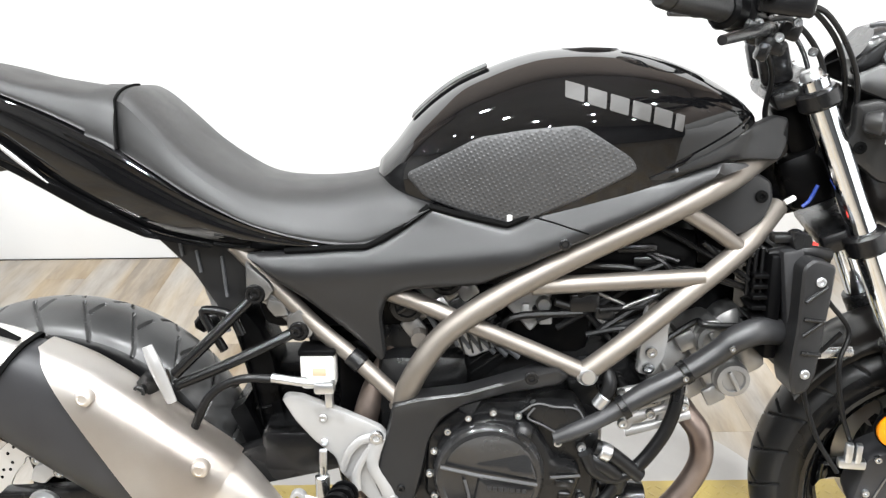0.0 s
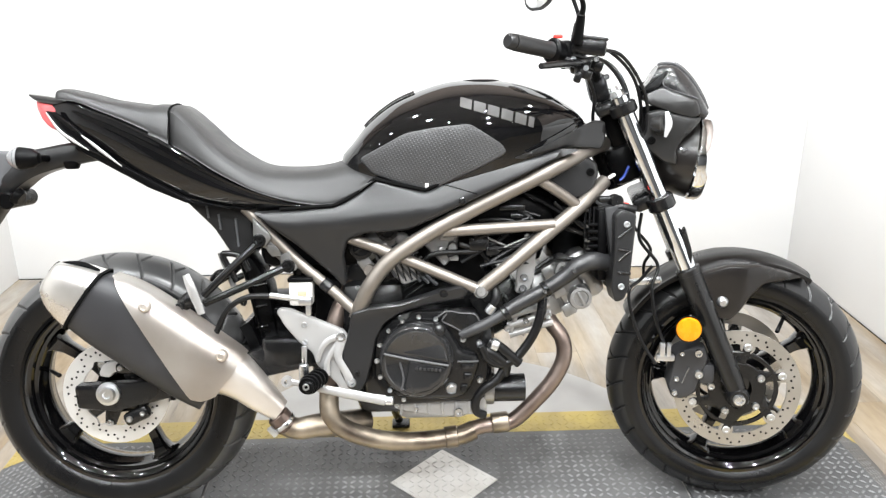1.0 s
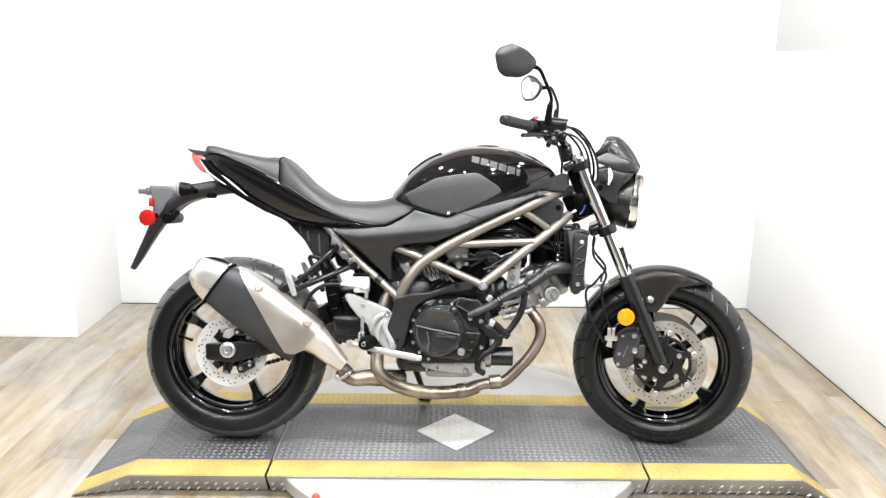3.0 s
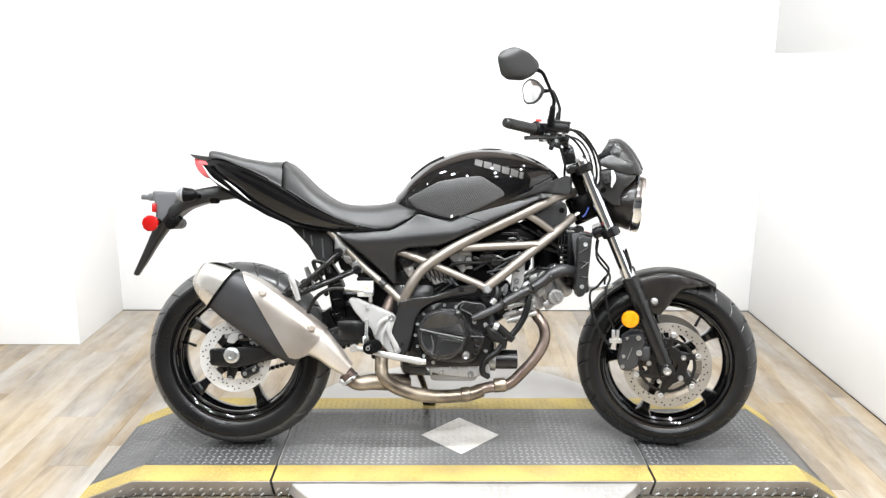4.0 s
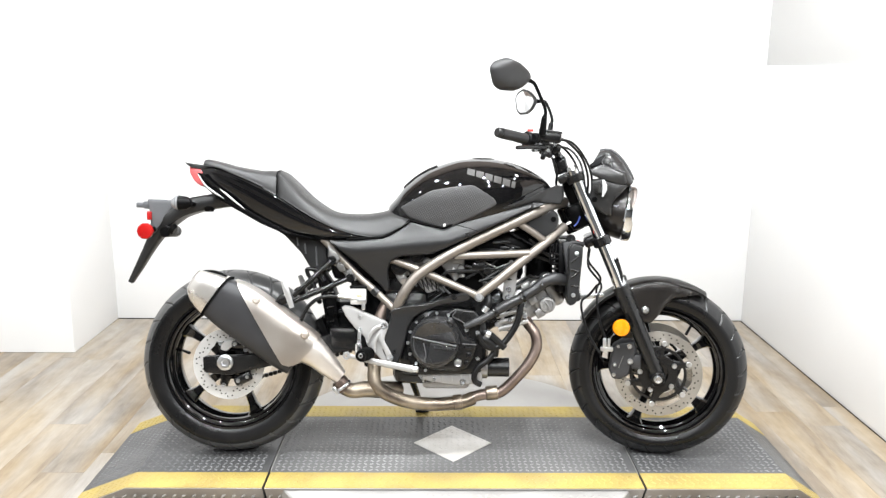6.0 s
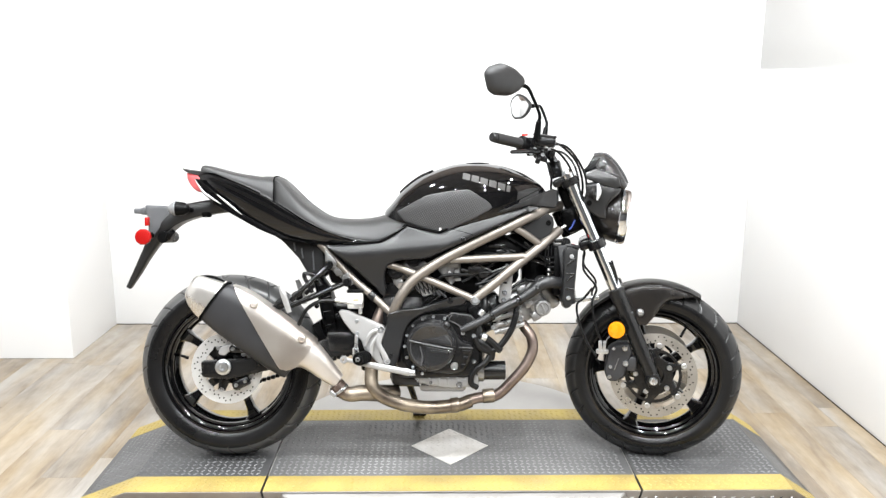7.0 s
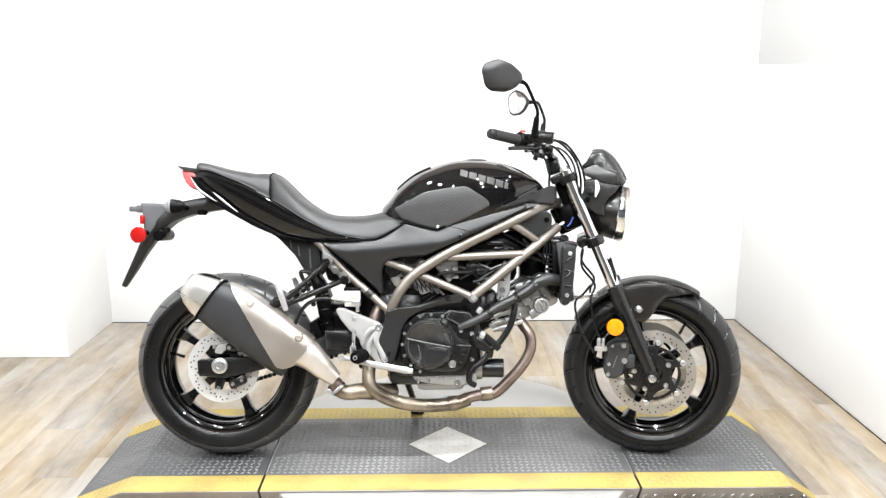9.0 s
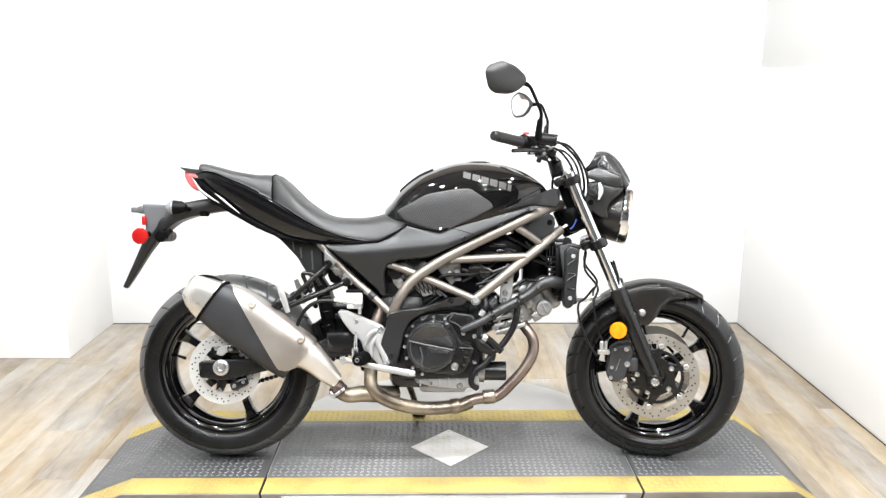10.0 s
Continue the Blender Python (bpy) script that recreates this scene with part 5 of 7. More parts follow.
# cooling
bm = bmesh.new()
rm = Matrix.Translation((1.150, 0, 0.640)) @ Matrix.Rotation(radians(-8), 4, "Y")
block(bm, (0, 0, 0), (0.035, 0.30, 0.20), 0.006)
radiator = on_bike("radiator", shifted(bm, rm), FIN, "black finned radiator")
bm = bmesh.new()
for k in range(24):
    block(bm, (0.020, 0, -0.092 + k * 0.008), (0.004, 0.29, 0.002), 0.0)
on_bike("radiator_fin", shifted(bm, rm), FIN, "", radiator)
for side in (-1, 1):
    bm = panel(bmesh.new(), [(1.136, 0.722), (1.150, 0.734), (1.182, 0.724), (1.180, 0.690), (1.168, 0.562), (1.158, 0.536), (1.138, 0.530), (1.130, 0.560), (1.136, 0.640)], 0.185, 0.06, 0.008, 0.005, 0.014, side)
    sh = on_bike("radiator_shroud", bm, SATIN, "black radiator side shroud", radiator)
    if side < 0:
        sc = bmesh.new()
        for x, z in ((1.160, 0.702), (1.150, 0.566)):
            screw(sc, (x, -0.186, z), 0.007, 0.004)
        on_bike("shroud_screw", sc, BOLT, "", sh)
        rib = bmesh.new()
        for k in range(4):
            z = 0.598 + 0.025 * k
            rod(rib, (1.142, -0.186, z), (1.170, -0.186, z + (0.022 if k % 2 else -0.004)), 0.0032, None, 8)
        on_bike("shroud_rib", rib, CASE, "", sh)
fan = bmesh.new()
for k in range(7):
    block(fan, (1.105, -0.11, 0.60 + 0.016 * k), (0.036, 0.05, 0.007), 0.002)
on_bike("fan_slat", fan, PLASTIC, "", radiator)
on_bike("fan_shroud", block(bmesh.new(), (1.118, -0.09, 0.65), (0.02, 0.10, 0.16), 0.006), PLASTIC, "ribbed black fan housing", radiator)
bm = bmesh.new()
for k in range(5):
    tube(bm, [(1.085 + 0.009 * k, -0.12, 0.735), (1.082 + 0.010 * k, -0.122, 0.70), (1.082 + 0.010 * k, -0.122, 0.665)], 0.003, 8, 4)
on_bike("horn_rib", bm, CASE, "ribbed black housing")
on_bike("coolant_hose", tube(bmesh.new(), [(0.800, -0.165, 0.458), (0.835, -0.168, 0.474), (0.882, -0.165, 0.497), (0.932, -0.16, 0.527), (0.982, -0.155, 0.552), (1.033, -0.15, 0.583), (1.062, -0.15, 0.606), (1.095, -0.145, 0.616), (1.13, -0.13, 0.610)], [0.0105, 0.0125, 0.0125, 0.0165, 0.0165, 0.0175, 0.0195, 0.020, 0.020], 16, 5), HOSEG, "thick black coolant hose, its sheen in the colour")
bm = bmesh.new()
for a, b in (((0.895, -0.1645, 0.504), (0.905, -0.164, 0.510)), ((0.985, -0.155, 0.554), (0.995, -0.154, 0.560))):
    rod(bm, a, b, 0.0185, None, 16, 0.001)
on_bike("hose_clamp", bm, CASE)
bm = screw(bmesh.new(), (0.985, -0.175, 0.556), 0.005, 0.004)
screw(bm, (1.05, -0.172, 0.600), 0.005, 0.004)
on_bike("clamp_screw", bm, BOLT)
on_bike("bypass_hose", tube(bmesh.new(), [(0.985, -0.145, 0.535), (0.980, -0.150, 0.50), (0.965, -0.15, 0.455), (0.93, -0.15, 0.405), (0.895, -0.155, 0.388), (0.862, -0.16, 0.402), (0.845, -0.165, 0.435)], 0.0105, 12, 6), HOSE, "bent black hose")
on_bike("lower_hose", tube(bmesh.new(), [(0.848, -0.155, 0.428), (0.873, -0.16, 0.412), (0.90, -0.15, 0.385), (0.90, -0.14, 0.36)], [0.011, 0.013, 0.013, 0.012], 12, 5), HOSE)
bm = tube(bmesh.new(), [(0.866, -0.158, 0.512), (0.876, -0.160, 0.528), (0.880, -0.158, 0.545), (0.876, -0.150, 0.562)], [0.009, 0.0105, 0.0105, 0.009], 12, 5)
elbow = on_bike("breather_elbow", bm, HOSE, "black rubber pipe elbow")
bm = rod(bmesh.new(), (0.862, -0.159, 0.506), (0.874, -0.161, 0.524), 0.0108, None, 14, 0.002)
rod(bm, (0.872, -0.158, 0.551), (0.886, -0.158, 0.555), 0.003, None, 8)
on_bike("elbow_band", bm, BOLT, "bright hose band", elbow)
bm = bmesh.new()
panel(bm, [(0.935, 0.650), (0.975, 0.655), (0.968, 0.570), (0.95, 0.54), (0.925, 0.545), (0.93, 0.60)], 0.128, 0.01, 0.004, 0.003, 0.014)
on_bike("engine_bracket", bm, SILVER, "silver engine mounting bracket")
bm = screw(bmesh.new(), (0.945, -0.130, 0.580), 0.009, 0.007)
screw(bm, (0.942, -0.130, 0.555), 0.009, 0.007)
on_bike("bracket_bolt", bm, BOLT)

on_bike("drain_hose", tube(bmesh.new(), [(0.905, -0.145, 0.385), (0.880, -0.15, 0.348), (0.850, -0.15, 0.326), (0.834, -0.15, 0.300), (0.836, -0.148, 0.276), (0.854, -0.14, 0.264)], 0.0098, 12, 6), HOSE, "bent black hose")
on_bike("drain_hose", tube(bmesh.new(), [(0.862, -0.158, 0.440), (0.885, -0.16, 0.430), (0.910, -0.155, 0.408), (0.932, -0.15, 0.388)], 0.012, 12, 6), HOSE, "bent black hose")
bm = bmesh.new()
rod(bm, (0.868, -0.162, 0.438), (0.884, -0.162, 0.431), 0.014, None, 14, 0.002)
on_bike("hose_band", bm, BOLT)
bm = block(bmesh.new(), (0.895, 0.0, 0.505), (0.12, 0.20, 0.11), 0.02, Matrix.Rotation(radians(-28), 4, "Y"))
for k in range(3):
    block(bm, (0.890 + 0.028 * k, -0.104, 0.490 + 0.014 * k), (0.012, 0.016, 0.07), 0.004, Matrix.Rotation(radians(-28), 4, "Y"))
on_bike("cylinder_base", bm, CASE, "black cylinder base", engine)

bm = bmesh.new()
for k in range(4):
    a = Vector((0.902 + 0.004 * k, -0.118, 0.508 - 0.021 * k))
    tube(bm, [a, a + Vector((0.045, -0.003, 0.013)), a + Vector((0.098, 0.0, 0.029))], [0.0085, 0.0075, 0.0085], 12, 3, 0.8)
for k in range(2):
    block(bm, (0.926 + 0.05 * k, -0.117, 0.482 + 0.0145 * k), (0.010, 0.014, 0.074), 0.003, Matrix.Rotation(radians(16), 4, "Y"))
on_bike("cylinder_rib", bm, SILVER, "cast alloy ribs", engine)
bm = bmesh.new()
for x, z in ((0.905, 0.512), (0.908, 0.462), (0.998, 0.536), (1.000, 0.490), (0.950, 0.478)):
    screw(bm, (x, -0.124, z), 0.0075, 0.007)
on_bike("head_bolt", bm, BOLT, "", engine)
bm = bmesh.new()
for k in range(7):
    x = 0.600 + 0.0185 * k
    rod(bm, (x, -0.100, 0.655 - 0.010 * k), (x + 0.040, -0.102, 0.585 - 0.004 * k), 0.0042, None, 8)
on_bike("cooling_fin", bm, HOUSING, "light edge of a cooling fin", engine)
for pts in ([(0.835, -0.10, 0.700), (0.860, -0.115, 0.672), (0.905, -0.118, 0.650)], [(0.870, -0.12, 0.628), (0.912, -0.125, 0.652), (0.955, -0.122, 0.668)]):
    on_bike("steel_pipe", tube(bmesh.new(), pts, 0.0030, 10, 5), ALLOY, "thin grey pipe")

# exhaust
on_bike("front_header", tube(bmesh.new(), [(1.000, -0.06, 0.485), (1.020, -0.075, 0.455), (1.040, -0.085, 0.425), (1.043, -0.09, 0.378), (1.015, -0.09, 0.322), (0.970, -0.088, 0.270), (0.938, -0.086, 0.238), (0.912, -0.085, 0.2235), (0.86, -0.085, 0.218), (0.82, -0.085, 0.206)], 0.0185, 18, 6), COPPER, "heat-browned front exhaust pipe")
on_bike("collector_pipe", tube(bmesh.new(), [(0.835, -0.085, 0.208), (0.79, -0.09, 0.194), (0.69, -0.10, 0.188), (0.60, -0.115, 0.203), (0.535, -0.125, 0.232), (0.503, -0.128, 0.268), (0.500, -0.11, 0.33)], [0.023, 0.0225, 0.0225, 0.0225, 0.0225, 0.0225, 0.022], 18, 6), EXHAUST, "straw-tinted steel exhaust pipe")
bm = bmesh.new()
rod(bm, (0.765, -0.092, 0.1925), (0.795, -0.090, 0.195), 0.0255, None, 18, 0.002)
rod(bm, (0.875, -0.085, 0.223), (0.915, -0.085, 0.227), 0.0245, None, 18, 0.002)
on_bike("pipe_sleeve", bm, EXHAUST)
on_bike("rear_header", tube(bmesh.new(), [(0.56, -0.06, 0.56), (0.535, -0.08, 0.52), (0.515, -0.09, 0.47), (0.505, -0.09, 0.40), (0.500, -0.10, 0.33)], 0.02, 16, 5), COPPER, "heat-browned rear exhaust pipe")
on_bike("mid_pipe", tube(bmesh.new(), [(0.58, -0.06, 0.228), (0.52, -0.105, 0.238), (0.47, -0.125, 0.242), (0.425, -0.135, 0.240), (0.388, -0.140, 0.262)], [0.028, 0.029, 0.027, 0.025, 0.024], 18, 5), EXHAUST, "steel link pipe")
bm = rod(bmesh.new(), (0.408, -0.138, 0.245), (0.384, -0.140, 0.276), 0.0265, None, 22, 0.003)
clamp = on_bike("pipe_clamp", bm, COPPER, "browned exhaust clamp")
bm = rod(bmesh.new(), (0.402, -0.138, 0.252), (0.396, -0.139, 0.260), 0.0295, None, 22, 0.002)
block(bm, (0.378, -0.168, 0.246), (0.026, 0.010, 0.014), 0.003, Matrix.Rotation(radians(50), 4, "Y"))
on_bike("clamp_band", bm, BOLT, "steel clamp band", clamp)
AX_A, AX_D, AX_N = Vector((-0.065, 0, 0.565)), Vector((0.8, 0, -0.6)), Vector((0.6, 0, 0.8))


def muffler_rings(rows, grow=0.0, shear=0.0, tri=0.25):
    """Rounded sections along the silencer's axis. rows: along, upper, lower, half width, middle y."""
    rings = []
    for s, up, lo, w, yc in rows:
        ring = []
        for a in np.linspace(0, 2 * math.pi, 40, endpoint=False):
            ca, sa = math.cos(a), math.sin(a)
            ex = 0.72
            yy = w * math.copysign(abs(ca) ** ex, ca) * (1 - tri * 0.5 * (1 - sa) * (1 if lo < 0 else 0))
            nn = (up + lo) / 2 + ((up - lo) / 2 + grow) * math.copysign(abs(sa) ** ex, sa)
            p = AX_A + AX_D * (s + shear * (nn - 0.04)) + AX_N * nn + Vector((0, yc + yy + math.copysign(grow, yy), 0))
            ring.append(p)
        rings.append(ring)
    return rings


BODYROWS = [(0.030, 0.084, -0.054, 0.056, -0.145), (0.10, 0.106, -0.060, 0.060, -0.145), (0.15, 0.114, -0.060, 0.062, -0.145), (0.25, 0.116, -0.058, 0.062, -0.145), (0.33, 0.115, -0.054, 0.060, -0.145), (0.385, 0.114, -0.046, 0.056, -0.145)]
silencer = on_bike("silencer", loft(bmesh.new(), muffler_rings([tuple(r) for r in spline(BODYROWS, 4)], 0.0)), DARKSTEEL, "satin black silencer body", angle=50)
cone = [(0.372, 0.110, -0.030, 0.052, -0.145), (0.395, 0.113, 0.008, 0.050, -0.145), (0.43, 0.106, 0.020, 0.044, -0.145), (0.48, 0.092, 0.021, 0.034, -0.143), (0.535, 0.074, 0.027, 0.024, -0.141)]
on_bike("silencer_cone", loft(bmesh.new(), muffler_rings([tuple(r) for r in spline(cone, 4)])), STEEL, "brushed steel silencer cone", silencer, 50)
capr = [(-0.046, 0.050, -0.014, 0.030, -0.145), (-0.038, 0.058, -0.024, 0.042, -0.145), (-0.015, 0.070, -0.040, 0.052, -0.145), (0.015, 0.082, -0.052, 0.057, -0.145), (0.044, 0.092, -0.058, 0.059, -0.145)]
on_bike("silencer_end_cap", loft(bmesh.new(), muffler_rings([tuple(r) for r in spline(capr, 4)], 0.002)), POLISH, "polished steel silencer end cap", silencer, 50)
on_bike("cap_groove", loft(bmesh.new(), muffler_rings([(0.044, 0.0925, -0.058, 0.059, -0.145), (0.0455, 0.094, -0.0585, 0.0595, -0.145), (0.051, 0.0955, -0.0585, 0.0595, -0.145)], 0.0035)), GAP, "", silencer, 50)
on_bike("cap_lip", tube(bmesh.new(), [(-0.088, -0.150, 0.612), (-0.070, -0.152, 0.628), (-0.022, -0.156, 0.631), (0.020, -0.160, 0.617)], [0.003, 0.006, 0.006, 0.003], 12, 5, 1.4), GAP, "dark outlet slot along the cap", silencer)
tip = bmesh.new()
tube(tip, [AX_A + AX_N * 0.030 + Vector((0, -0.140, 0)) + AX_D * s for s in (-0.050, -0.045, -0.03)], [0.020, 0.022, 0.022], 20, 1)
on_bike("silencer_outlet", tip, GAP, "", silencer)
# heat shield over the upper flank
shield = bmesh.new()
rows = []
for s in np.linspace(0.066, 0.398, 34):
    tb = column([(r[0], *r[1:]) for r in BODYROWS + [(0.43, 0.106, 0.010, 0.046, -0.145)]], s)
    up, lo, w, yc = tb
    low = float(np.interp(s, [0.066, 0.356, 0.382, 0.40], [0.100, -0.019, -0.008, 0.022]))
    mid, hh = (up + lo) / 2, (up - lo) / 2
    row = []
    lowest = math.asin(max(-0.99, min(0.99, math.copysign(abs((low - mid) / hh) ** (1 / 0.72), low - mid))))
    for a in np.linspace(lowest, math.pi * 0.62, 16):
        sa, ca = math.sin(a), math.cos(a)
        nn = mid + (hh + 0.006) * math.copysign(abs(sa) ** 0.72, sa)
        yy = w * math.copysign(abs(ca) ** 0.72, ca) * (1 - 0.125 * (1 - sa) * (1 if lo < 0 else 0)) + math.copysign(0.006, ca)
        row.append(AX_A + AX_D * s + AX_N * nn + Vector((0, yc - yy, 0)))
    rows.append(row)
loft(shield, rows, closed=False, caps=False)
bmesh.ops.solidify(shield, geom=shield.faces[:], thickness=0.002)
shield = on_bike("heat_shield", shield, STEEL, "brushed silver heat shield", silencer, 50)
bm = bmesh.new()
for x, z in ((0.127, 0.546), (0.283, 0.434)):
    lathe(bm, (x, -0.211, z), [(0.0005, -0.003), (0.006, -0.003), (0.007, -0.005), (0.010, -0.004), (0.013, 0.0), (0.013, 0.012)], 20)
on_bike("shield_bolt", bm, STEEL, "bright domed shield bolt", shield)

# rear sets, pegs, stays
bm = panel(bmesh.new(), [(0.393, 0.515), (0.402, 0.524), (0.425, 0.521), (0.470, 0.502), (0.515, 0.484), (0.543, 0.472), (0.553, 0.455), (0.548, 0.410), (0.562, 0.372), (0.572, 0.350), (0.560, 0.334), (0.532, 0.338), (0.505, 0.366), (0.478, 0.392), (0.470, 0.420), (0.440, 0.446), (0.412, 0.480)], lambda x, z: 0.150 + 0.010 * max(0, (x - 0.48) / 0.09), 0.012, 0.006, 0.005, 0.012)
rearset = on_bike("foot_bracket", bm, SILVER, "silver alloy footrest bracket")
bm = bmesh.new()
for x, z, r in ((0.455, 0.486, 0.006), (0.455, 0.446, 0.006)):
    screw(bm, (x, -0.151, z), r, 0.003)
for x, z, r in ((0.535, 0.458, 0.011), (0.556, 0.354, 0.011)):
    screw(bm, (x, -0.158, z), r, 0.007)
on_bike("bracket_bolt", bm, BOLT, "", rearset)
bm = tube(bmesh.new(), [(0.536, -0.156, 0.456), (0.528, -0.162, 0.415), (0.545, -0.162, 0.378), (0.556, -0.158, 0.352)], [0.013, 0.009, 0.009, 0.013], 10, 5, 0.5)
tube(bm, [(0.482, -0.156, 0.402), (0.492, -0.160, 0.432), (0.510, -0.160, 0.452), (0.536, -0.158, 0.458)], [0.005, 0.006, 0.007, 0.008], 10, 5, 0.5)
tube(bm, [(0.502, -0.160, 0.372), (0.505, -0.162, 0.405), (0.524, -0.160, 0.440)], [0.008, 0.006, 0.005], 10, 5, 0.5)
on_bike("bracket_web", bm, SILVER, "", rearset)
peg, ribs = bmesh.new(), bmesh.new()
rod(peg, (0.488, -0.150, 0.366), (0.470, -0.245, 0.372), 0.014, 0.013, 16, 0.003)
for k in range(8):
    y = -0.165 - k * 0.010
    lathe(ribs, (0.484 - 0.0022 * k, y, 0.368 + 0.0006 * k), [(0.0005, -0.003), (0.018 if k % 2 else 0.021, -0.003), (0.019 if k % 2 else 0.022, 0.0), (0.018 if k % 2 else 0.021, 0.003), (0.0005, 0.003)], 18)
rider_peg = on_bike("rider_peg", peg, PLASTIC, "black ribbed rider footpeg")
on_bike("peg_bolt", screw(bmesh.new(), (0.4675, -0.240, 0.3725), 0.008, 0.006), BOLT, "", rider_peg)
on_bike("peg_rib", ribs, PLASTIC, "", rider_peg)
bm = tube(bmesh.new(), [(0.414, -0.160, 0.359), (0.440, -0.166, 0.356), (0.490, -0.176, 0.346), (0.55, -0.186, 0.336), (0.60, -0.194, 0.328), (0.632, -0.198, 0.323)], [0.008, 0.007, 0.009, 0.011, 0.011, 0.012], 12, 4, 0.5)
lathe(bm, (0.413, -0.160, 0.359), [(0.006, -0.007), (0.011, -0.007), (0.0125, -0.004), (0.0125, 0.006), (0.006, 0.006)], 24, closed=True)
pedal = on_bike("brake_pedal", bm, SILVER, "pale alloy brake pedal")
rod_bm = rod(bmesh.new(), (0.632, -0.198, 0.323), (0.650, -0.200, 0.323), 0.010, None, 12, 0.002)
on_bike("pedal_tip", rod_bm, BOLT, "", pedal)
bm = rod(bmesh.new(), (0.455, -0.165, 0.44), (0.452, -0.165, 0.345), 0.006, None, 10)
rod(bm, (0.452, -0.165, 0.40), (0.452, -0.165, 0.365), 0.011, None, 12, 0.002)
on_bike("brake_rod", bm, BOLT, "bright brake rod")
bm = tube(bmesh.new(), [(0.435, -0.16, 0.548), (0.41, -0.16, 0.55), (0.34, -0.16, 0.553), (0.29, -0.155, 0.525), (0.26, -0.15, 0.47), (0.24, -0.14, 0.43)], 0.0065, 10, 6)
on_bike("rear_brake_hose", bm, HOSE)
bm = tube(bmesh.new(), [(0.460, -0.165, 0.546), (0.42, -0.165, 0.551), (0.385, -0.163, 0.556)], [0.006, 0.0065, 0.007], 10, 3)
block(bm, (0.462, -0.165, 0.542), (0.03, 0.02, 0.018), 0.004)
block(bm, (0.468, -0.165, 0.525), (0.012, 0.014, 0.03), 0.004)
on_bike("hose_fitting", bm, BOLT, "bright brake hose fitting")
res = bmesh.new()
block(res, (0.447, -0.115, 0.552), (0.052, 0.04, 0.056), 0.006)
res = on_bike("fluid_reservoir", res, WHITEPL, "translucent white brake fluid reservoir")
bm = block(bmesh.new(), (0.447, -0.115, 0.583), (0.056, 0.044, 0.010), 0.003)
on_bike("lid", bm, PLASTIC, "", res)
bm = block(bmesh.new(), (0.450, -0.1355, 0.553), (0.020, 0.002, 0.012), 0.0005)
on_bike("fluid_level", bm, BRASS, "brownish fluid showing", res)
for side in (-1, 1):
    y = side * 0.115
    bm = bmesh.new()
    tube(bm, [(0.358, y, 0.670), (0.319, side * 0.13, 0.633), (0.277, side * 0.14, 0.593), (0.235, side * 0.14, 0.553)], 0.0085, 12, 4)
    tube(bm, [(0.420, y, 0.613), (0.37, side * 0.13, 0.592), (0.312, side * 0.14, 0.567), (0.235, side * 0.14, 0.535)], 0.0085, 12, 4)
    stay = on_bike("pillion_stay", bm, CASE, "black tubular pillion footrest stay")
    bm = bmesh.new()
    lathe(bm, (0.358, y, 0.671), [(0.0005, side * 0.008), (0.007, side * 0.008), (0.009, side * 0.012), (0.013, side * 0.012), (0.016, side * 0.006), (0.017, -side * 0.012)], 18)
    lathe(bm, (0.420, y, 0.613), [(0.0005, side * 0.008), (0.007, side * 0.008), (0.009, side * 0.012), (0.013, side * 0.012), (0.016, side * 0.006), (0.017, -side * 0.012)], 18)
    on_bike("stay_bolt", bm, CASE, "", stay)
    bm = panel(bmesh.new(), [(0.350, 0.690), (0.372, 0.686), (0.400, 0.650), (0.440, 0.618), (0.425, 0.600), (0.40, 0.622), (0.375, 0.648), (0.345, 0.662)], 0.108, 0.006, 0.003, 0.002, 0.02, side)
    on_bike("stay_plate", bm, ALLOY, "grey metal gusset plate", stay)
    bm = tube(bmesh.new(), [(0.203, side * 0.155, 0.603), (0.215, side * 0.158, 0.57), (0.232, side * 0.155, 0.515)], [0.008, 0.0105, 0.008], 10, 4, 0.6)
    peg2 = on_bike("pillion_peg", bm, SILVER, "silver folded pillion footpeg")
    bm = tube(bmesh.new(), [(0.225, side * 0.14, 0.550), (0.205, side * 0.14, 0.545), (0.185, side * 0.14, 0.530)], [0.012, 0.018, 0.014], 12, 4, 0.6)
    screw(bm, (0.183, side * 0.15, 0.53), 0.010, 0.006, side)
    on_bike("peg_mount", bm, CASE, "", peg2)
bm = tube(bmesh.new(), [(0.300, -0.10, 0.575), (0.272, -0.10, 0.632), (0.282, -0.10, 0.640), (0.312, -0.10, 0.632), (0.328, -0.10, 0.600)], 0.007, 10, 4)
on_bike("strap_hook", bm, CASE, "black wire hook")

# lower mudguard ahead of the rear wheel
bm = panel(bmesh.new(), [(0.290, 0.622), (0.316, 0.632), (0.345, 0.590), (0.362, 0.545), (0.376, 0.440), (0.365, 0.400), (0.328, 0.410), (0.324, 0.480), (0.308, 0.560)], 0.048, 0.09, 0.008, 0.006, 0.016)
guard = on_bike("lower_mudguard", bm, PLASTIC, "black plastic mudguard ahead of the rear wheel")
for z in (0.455, 0.505, 0.555):
    on_bike("guard_rib", rod(bmesh.new(), (0.330, -0.050, z), (0.356, -0.050, z + 0.006), 0.003, None, 8), CASE, "", guard)

